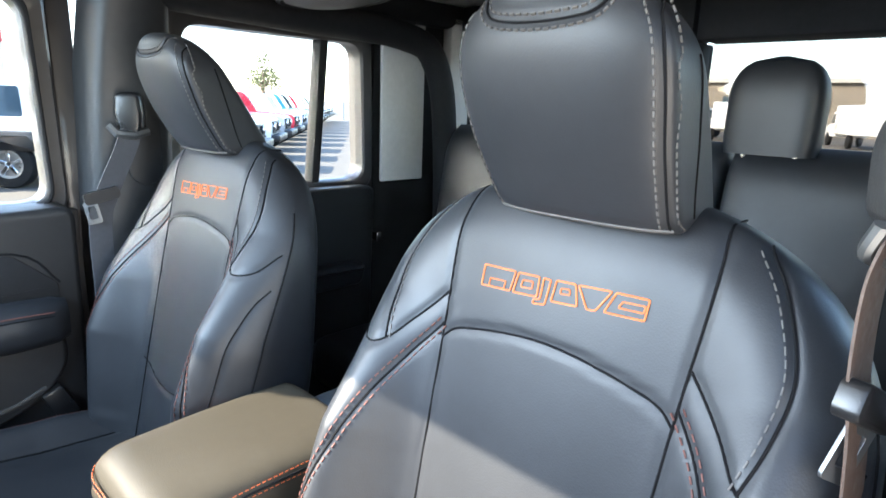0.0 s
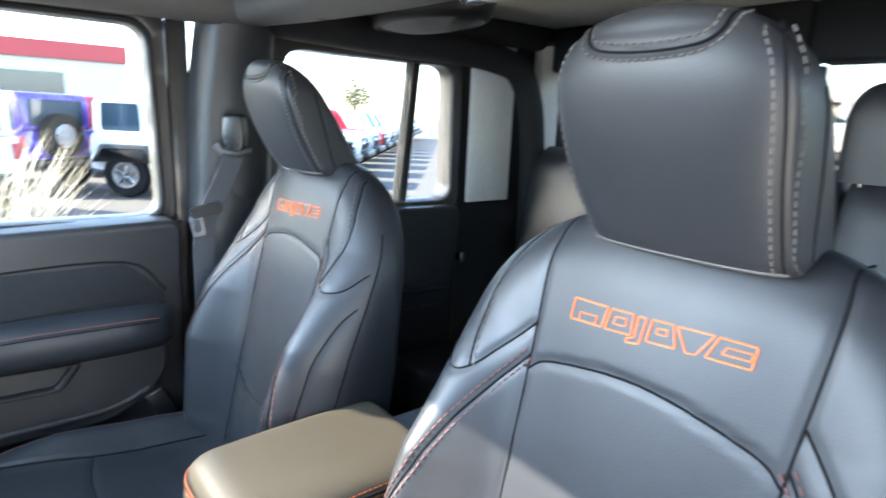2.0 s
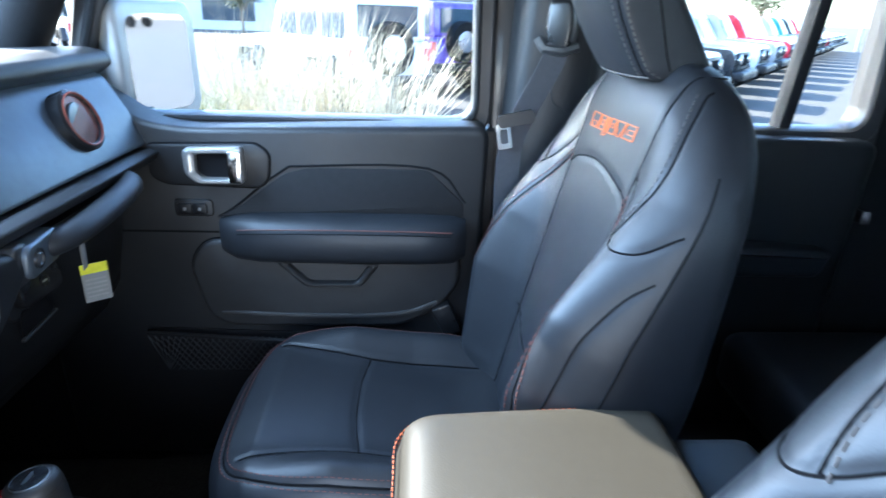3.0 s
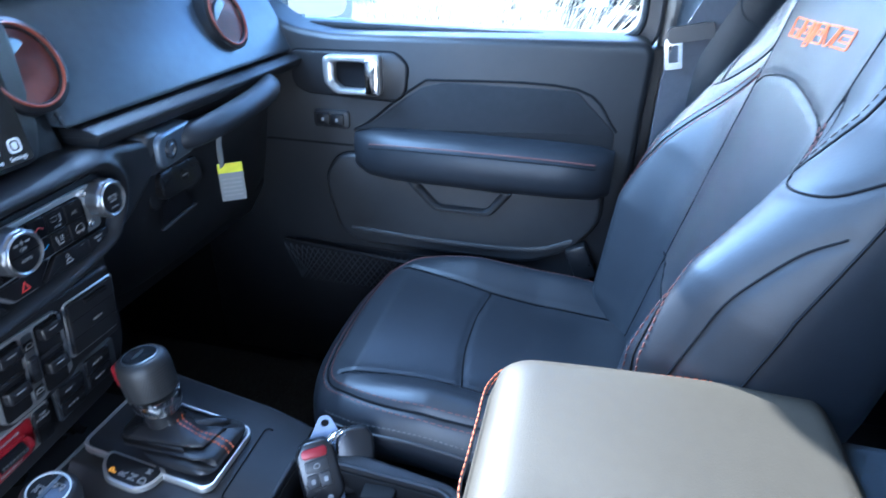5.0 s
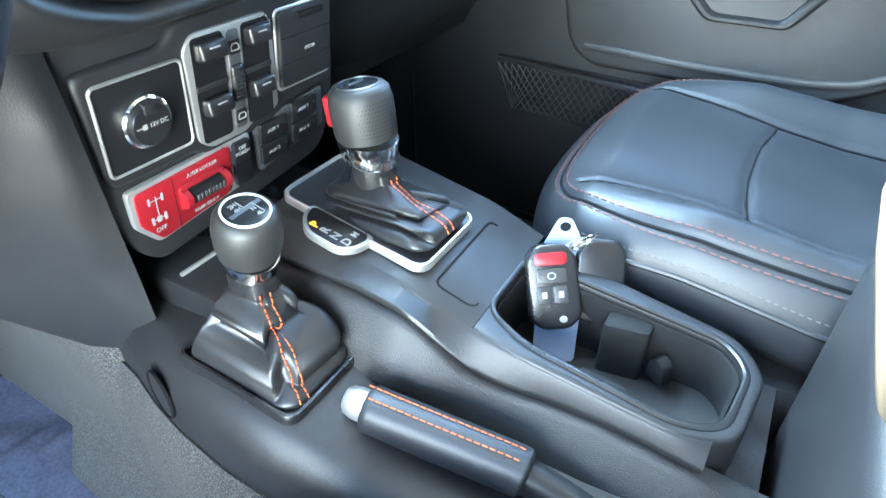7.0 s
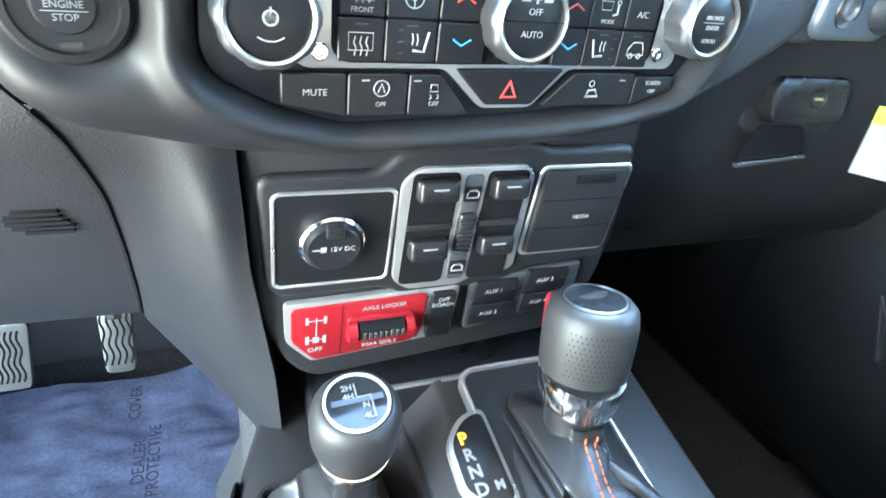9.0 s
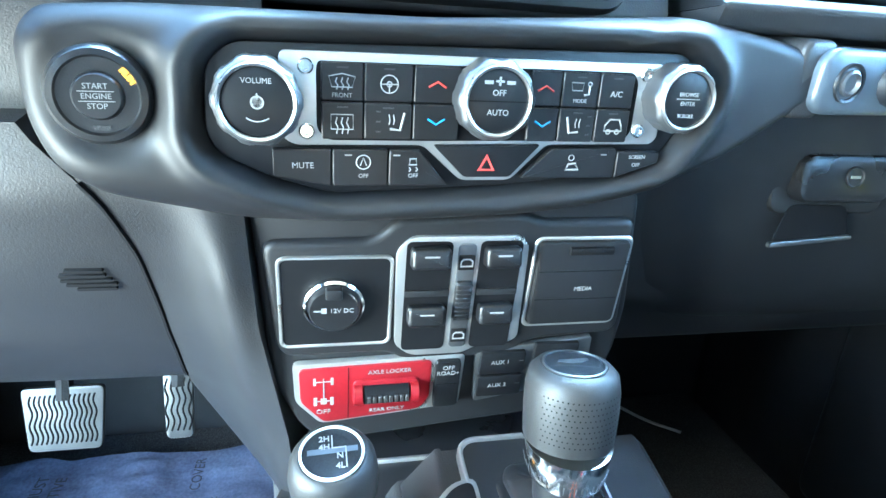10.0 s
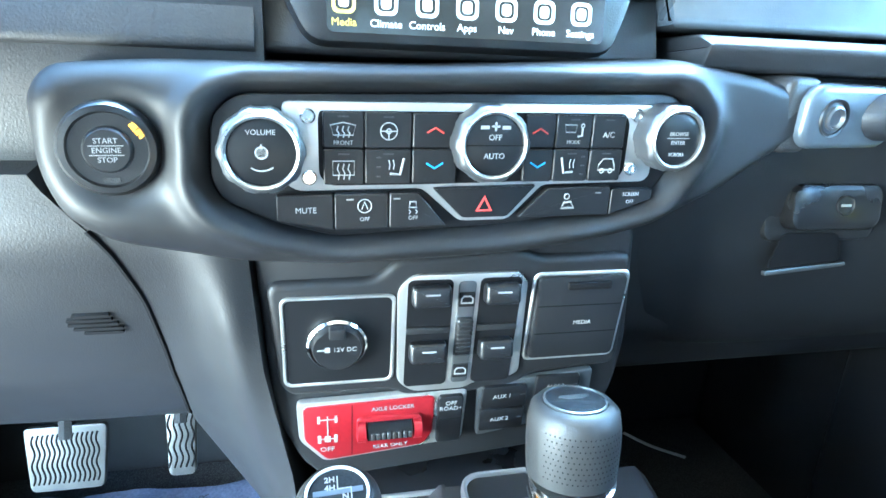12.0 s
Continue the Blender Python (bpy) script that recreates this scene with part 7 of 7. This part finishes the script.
def driver_belt():
    b = thing("driver_seat_belt", (0.63, 0.70, 1.0), "webbing seat belt with tongue beside the driver's seat, coloured as sunlit", "seat belt", group="front seat belts")
    inv = Matrix.Translation((-0.63, -0.70, -1.0))
    part("guide", prism(round_poly([(-0.030, -0.030), (-0.034, 0.02), (-0.024, 0.045), (0.024, 0.045), (0.034, 0.02), (0.030, -0.030)], 0.014), -0.012, 0.012, 0.008, 3), PLASTIC_GREY, b, m=inv @ Matrix.Translation((0.640, 0.712, 1.112)) @ pose(0, 0, 0, 90, 0, 42))
    part("loop", tube(smooth_path([(0.622, 0.682, 1.085), (0.616, 0.690, 1.066), (0.626, 0.712, 1.060), (0.644, 0.732, 1.070)], 5), 0.005, 8), DARK_SATIN, b, m=inv)
    part("webbing", ribbon(smooth_path([(0.626, 0.706, 1.074), (0.622, 0.702, 1.045), (0.624, 0.700, 0.99), (0.632, 0.700, 0.93), (0.650, 0.70, 0.70), (0.665, 0.70, 0.40)], 6), (0.12, 1.0, 0), 0.042, 0.0018), BELT_SUN_TINT, b, "webbing with warm sunlight put into its brownish colour", m=inv)
    part("tongue_housing", prism(rrect(0.060, 0.026, 0.007), -0.008, 0.008, 0.003), PLASTIC_SMOOTH, b, m=inv @ Matrix.Translation((0.632, 0.700, 0.968)) @ pose(0, 0, 0, 90, 25, 76))
    part("tongue", prism(rrect(0.026, 0.046, 0.004), -0.0014, 0.0014, 0.0004, hole=rrect(0.014, 0.024, 0.003)), DARK_SATIN, b, m=inv @ Matrix.Translation((0.628, 0.694, 0.938)) @ pose(0, 0, 0, 90, 25, 60))


# belt webbing with warm sunlight put into its brown base colour
BELT_SUN_TINT = mat("belt webbing tinted by sun", (0.07, 0.045, 0.034), 0.6, var=0.25, scale=120, bump=0.6, bump_scale=900)
driver_belt()


def buckle(x, y, z):
    b = thing("belt_buckle", (x, y, z), "black seat belt buckle beside the cushion", "belt buckle", group="buckles")
    part("case", box(-0.014, 0.014, -0.02, 0.02, -0.01, 0.06, 0.005), PLASTIC_SMOOTH, b, m=pose(0, 0, 0, 25, 0, 0))
    part("stem", tube([(0, 0.0, 0.0), (0, 0.02, -0.10)], 0.008, 8), DARK_SATIN, b)


buckle(-0.64, 0.53, 0.50)


# ---- outside ----
def ground():
    bm = bmesh.new()
    bmesh.ops.create_grid(bm, x_segments=2, y_segments=2, size=400)
    g = part("ground", bm, ASPHALT, None, smooth=False, m=Matrix.Translation((0, 0, -0.5)))
    tagged(g, "sun-bleached grey asphalt parking lot", "ground", kind="structure")


ground()


def suv(m, paint, name="parked_suv", label="", hard=True):
    """A boxy off-road car: nose along local -y, wheels on local z 0."""
    v = thing(name, m, label, "car", group="parked cars")
    prof = [(-2.05, 0.55), (-2.08, 0.95), (-2.0, 1.08), (-0.75, 1.16), (-0.62, 1.14), (2.0, 1.14), (2.05, 0.95), (2.05, 0.5), (1.55, 0.42), (-1.2, 0.42)]
    P = lambda nm, bm, mt, **k: part(nm, bm, mt, v, **k)
    P("body", prism(round_poly(prof, 0.05), -0.80, 0.80, 0.03), paint, m=at_side(0))
    cab = [(-0.78, 1.14), (-0.42, 1.72), (-0.3, 1.80), (1.9, 1.80), (2.0, 1.70), (2.03, 1.14)]
    P("cab", prism(round_poly(cab, 0.06), -0.70, 0.70, 0.04), paint, m=at_side(0))
    for s in (-1, 1):
        for y0, y1 in ((-0.45, 0.28), (0.40, 1.02), (1.16, 1.88)):
            q = [(y0, 1.18), (y1, 1.18), (y1 - 0.02, 1.68), (y0 + (0.27 if y0 < 0 else 0.02), 1.68)]
            P("side_window", prism(round_poly(q, 0.05), s * 0.695, s * 0.712, 0.0), CAR_GLASS, m=at_side(0))
        for y in (-1.35, 1.38):
            fl = round_poly([(y - 0.60, 0.62), (y - 0.42, 0.95), (y + 0.42, 0.95), (y + 0.60, 0.62), (y + 0.48, 0.62), (y + 0.36, 0.86), (y - 0.36, 0.86), (y - 0.48, 0.62)], 0.03)
            P("fender_flare", prism(fl, s * 0.78, s * 0.95, 0.02), PLASTIC_GREY, m=at_side(0))
            wh = P("wheel", turned([(0.22, -0.10), (0.38, -0.11), (0.405, -0.08), (0.405, 0.08), (0.38, 0.11), (0.24, 0.10), (0.22, 0.04), (0.02, 0.05)], 28), RUBBER, m=Matrix.Translation((s * 0.82, y, 0.405)) @ pose(0, 0, 0, 0, 90 * s, 0))
            for k in range(5):
                part("rim_spoke", box(0.03, 0.215, -0.035, 0.035, 0.06, 0.085, 0.01, 1), CHROME, wh, m=pose(0, 0, 0, 0, 0, 72 * k))
            part("rim_ring", turned([(0.235, 0.05), (0.24, 0.095), (0.21, 0.09), (0.205, 0.05)], 24), SATIN, wh)
    P("windscreen", prism([(-0.62, 0.0), (0.62, 0.0), (0.58, 0.56), (-0.58, 0.56)], 0, 0.012), CAR_GLASS, m=Matrix.Translation((0, -0.765, 1.18)) @ pose(0, 0, 0, 58, 0, 0))
    P("grille", box(-0.55, 0.55, -2.11, -2.05, 0.70, 1.03, 0.02), PLASTIC, m=None)
    for k in range(7):
        P("grille_slot", box(-0.27 + 0.09 * k - 0.025, -0.27 + 0.09 * k + 0.025, -2.125, -2.10, 0.76, 0.98, 0.01), SEAM)
    for s in (-1, 1):
        P("headlight", turned([(0.10, 0), (0.10, 0.03), (0.085, 0.05), (0.01, 0.06)], 20), CHROME, m=Matrix.Translation((s * 0.45, -2.10, 0.89)) @ pose(0, 0, 0, 90, 0, 0))
        P("tail_light", box(s * 0.68, s * 0.80, 2.03, 2.08, 0.82, 1.05, 0.01), BUILDING_RED)
    P("front_bumper", box(-0.80, 0.80, -2.30, -2.05, 0.50, 0.68, 0.05), PLASTIC)
    P("rear_bumper", box(-0.80, 0.80, 2.04, 2.2, 0.48, 0.64, 0.04), PLASTIC)
    sp = P("spare_wheel", turned([(0.05, 0.09), (0.25, 0.08), (0.38, 0.10), (0.40, 0.06), (0.40, -0.10), (0.05, -0.11)], 28), RUBBER, m=Matrix.Translation((0.05, 2.17, 1.05)) @ pose(0, 0, 0, -90, 0, 0))
    part("spare_rim", turned([(0.22, 0.09), (0.2, 0.115), (0.03, 0.12)], 10), SATIN, sp)
    P("rear_window", box(-0.56, 0.56, 2.015, 2.04, 1.22, 1.68, 0.0), CAR_GLASS)
    return v


def car_paint(name, c):
    return mat(name, c, 0.28, metal=0.0, coat=0.5, var=0.05, scale=3)


WHITE_CAR, PURPLE_CAR, RED_CAR = car_paint("white car paint", (0.75, 0.76, 0.76)), car_paint("purple car paint", (0.09, 0.05, 0.36)), car_paint("red car paint", (0.5, 0.03, 0.05))
BLACK_CAR, TEAL_CAR, GREY_CAR = car_paint("black car paint", (0.03, 0.03, 0.033)), car_paint("blue car paint", (0.05, 0.22, 0.36)), car_paint("silver car paint", (0.34, 0.35, 0.36))
Z = -0.5
suv(pose(-11.0, -1.2, Z, 0, 0, -53), WHITE_CAR, "white_suv", "white off-road car with a spare wheel on its tail")
suv(pose(-14.0, 0.15, Z, 0, 0, -53), PURPLE_CAR, "purple_suv", "purple off-road car with a spare wheel on its tail")
suv(pose(-17.0, 1.5, Z, 0, 0, -53), RED_CAR, "red_suv", "red off-road car parked past the purple one")
suv(pose(-18.0, -9.0, Z, 0, 0, -53), WHITE_CAR, "white_suv", "white hard-top off-road car further along the lot")
suv(pose(-21.0, -12.5, Z, 0, 0, -53), GREY_CAR, "grey_suv", "silver hard-top off-road car further along the lot")
paints = (WHITE_CAR, BLACK_CAR, WHITE_CAR, GREY_CAR, RED_CAR, WHITE_CAR, GREY_CAR, TEAL_CAR, BLACK_CAR, RED_CAR, WHITE_CAR, GREY_CAR, BLACK_CAR, WHITE_CAR)
kinds = ("white", "black", "white", "grey", "red", "white", "grey", "blue", "black", "red", "white", "grey", "black", "white")
for k in range(14):
    suv(pose(-11.2 - 2.13 * k, 3.9 + 1.67 * k, Z, 0, 0, 142), paints[k], kinds[k] + "_suv", kinds[k] + " off-road car in a long parked row")


def tuft(x, y, r, h, material, label, n=420, seed=1):
    rng = random.Random(seed)
    bm = bmesh.new()
    for _ in range(n):
        a, d = rng.uniform(0, 2 * math.pi), r * math.sqrt(rng.random()) * 0.5
        bx, by = d * math.cos(a), d * math.sin(a)
        lean = rng.uniform(0.15, 0.9) * r
        a2 = a + rng.uniform(-0.6, 0.6)
        hh = h * rng.uniform(0.5, 1.1)
        tip = Vector((bx + lean * math.cos(a2), by + lean * math.sin(a2), hh))
        mid = Vector((bx + 0.35 * lean * math.cos(a2), by + 0.35 * lean * math.sin(a2), hh * 0.65))
        w = Vector((-math.sin(a2), math.cos(a2), 0)) * 0.005
        v = [bm.verts.new(p) for p in (Vector((bx, by, 0)) - w, Vector((bx, by, 0)) + w, mid + w, mid - w, tip)]
        bm.faces.new(v[:4])
        bm.faces.new((v[3], v[2], v[4]))
    t = part("grass_clump", bm, material, None, smooth=False, m=Matrix.Translation((x, y, Z)))
    tagged(t, label, "grass", kind="stuff")


for k, (x, y, r, h, m_) in enumerate(((-4.6, -0.7, 1.0, 1.42, DRY_GRASS), (-4.9, 0.1, 0.9, 1.38, DRY_GRASS), (-4.4, -1.8, 0.9, 1.15, GREEN_GRASS), (-5.4, -0.4, 1.0, 1.62, DRY_GRASS),
                                      (-4.2, -1.4, 0.8, 1.05, GREEN_GRASS), (-5.2, -2.4, 0.9, 0.95, GREEN_GRASS), (-5.3, -1.2, 1.0, 1.55, DRY_GRASS))):
    tuft(x, y, r, h, m_, "sunlit ornamental grass in pale dry blades" if m_ is DRY_GRASS else "low green ornamental grass", 330, k + 3)


def far_side():
    b = thing("dealer_building", (-14, 62, Z), "long tan low building with grey roof edge", "building")
    part("wall", box(-30, 30, 0, 8, 0, 4.6), BUILDING, b, smooth=False)
    part("roof", box(-30.4, 30.4, -0.4, 8.4, 4.6, 5.0), POLE, b, smooth=False)
    for k in range(9):
        part("window", box(-26 + 6.2 * k, -23 + 6.2 * k, -0.06, 0.0, 2.1, 3.3), CAR_GLASS, b, smooth=False)
    s = thing("showroom", (-48, -6, Z), "white showroom with a red fascia", "building")
    part("wall", box(-5, 5, -20, 14, 0, 5.2), WHITE_PANEL, s, smooth=False)
    part("fascia", box(4.9, 5.3, -20, 14, 4.2, 5.2), BUILDING_RED, s, smooth=False)
    for k in range(6):
        part("window", box(4.98, 5.06, -18 + 5 * k, -14.5 + 5 * k, 0.6, 3.4), CAR_GLASS, s, smooth=False)
    for x, y in ((-40, 30), (-30, 38), (-52, 44), (-34, 52)):
        p = thing("lamp_post", (x, y, Z), "tall slim parking-lot lamp post", "lamp post", group="lamp posts")
        part("pole", tube([(0, 0, 0), (0, 0, 9)], [0.11, 0.07], 8), POLE, p)
        part("lamp_head", box(-0.5, 0.5, -0.15, 0.15, 8.95, 9.1, 0.03), POLE, p)
    for x, y, turn in ((-6.2, 41, 205), (-13.4, 41, 200), (-17.5, 43, 150)):
        t = thing("box_truck", pose(x, y, Z, 0, 0, turn), "white box truck parked by the tan building", "truck", group="white trucks")
        part("box", box(-0.95, 0.95, -1.4, 2.6, 0.75, 2.35, 0.05), WHITE_CAR, t)
        cab = [(-3.3, 0.55), (-3.35, 1.15), (-2.6, 1.30), (-2.1, 2.0), (-1.42, 2.05), (-1.42, 0.55)]
        part("cab", prism(round_poly(cab, 0.08), -0.88, 0.88, 0.05), WHITE_CAR, t, m=at_side(0))
        part("windscreen", prism([(-0.74, 0.0), (0.74, 0.0), (0.68, 0.72), (-0.68, 0.72)], 0, 0.012), CAR_GLASS, t, m=Matrix.Translation((0, -2.60, 1.33)) @ pose(0, 0, 0, 54, 0, 0))
        for s_ in (-1, 1):
            part("side_window", prism([(-2.4, 1.32), (-1.6, 1.32), (-1.6, 1.88), (-2.05, 1.88)], s_ * 0.875, s_ * 0.89), CAR_GLASS, t, m=at_side(0))
            for y_ in (-2.6, 1.5):
                part("wheel", turned([(0.2, -0.12), (0.36, -0.11), (0.38, 0.08), (0.2, 0.12), (0.02, 0.10)], 20), RUBBER, t, m=Matrix.Translation((s_ * 0.82, y_, 0.38)) @ pose(0, 0, 0, 0, 90 * s_, 0))


far_side()


def tree(x, y, h, seed):
    rng = random.Random(seed)
    t = thing("tree", (x, y, Z), "bare-looking olive tree at the lot's edge", "tree", group="trees")
    bm = bmesh.new()
    tube([(0, 0, 0), (0.1, 0, h * 0.3), (0, 0.1, h * 0.6)], [h * 0.035, h * 0.025, h * 0.012], 8, bm=bm)
    tips = []
    for k in range(9):
        a = rng.uniform(0, 6.28)
        e = Vector((math.cos(a) * h * rng.uniform(0.15, 0.3), math.sin(a) * h * rng.uniform(0.15, 0.3), h * rng.uniform(0.5, 0.95)))
        tube([(0.05, 0, h * rng.uniform(0.25, 0.5)), e * 0.6 + Vector((0, 0, h * 0.22)), e], [h * 0.012, h * 0.008, h * 0.003], 6, bm=bm)
        tips.append(e)
    part("trunk", bm, BARK, t)
    bm = bmesh.new()
    for e in tips:
        for _ in range(130):
            c = e + Vector((rng.gauss(0, 1), rng.gauss(0, 1), rng.gauss(0, 0.8))) * h * 0.09
            u = Vector((rng.uniform(-1, 1), rng.uniform(-1, 1), rng.uniform(-1, 1))).normalized() * h * 0.02
            w = u.orthogonal() * 0.6
            bm.faces.new([bm.verts.new(c + q) for q in (-u, w, u, -w)])
    part("crown", bm, LEAF, t, smooth=False)


for k, (x, y, h) in enumerate(((-46, 14, 5), (-60, 34, 6), (-44, -26, 6), (-52, 52, 5), (-38, -10, 3.2))):
    tree(x, y, h, k + 11)
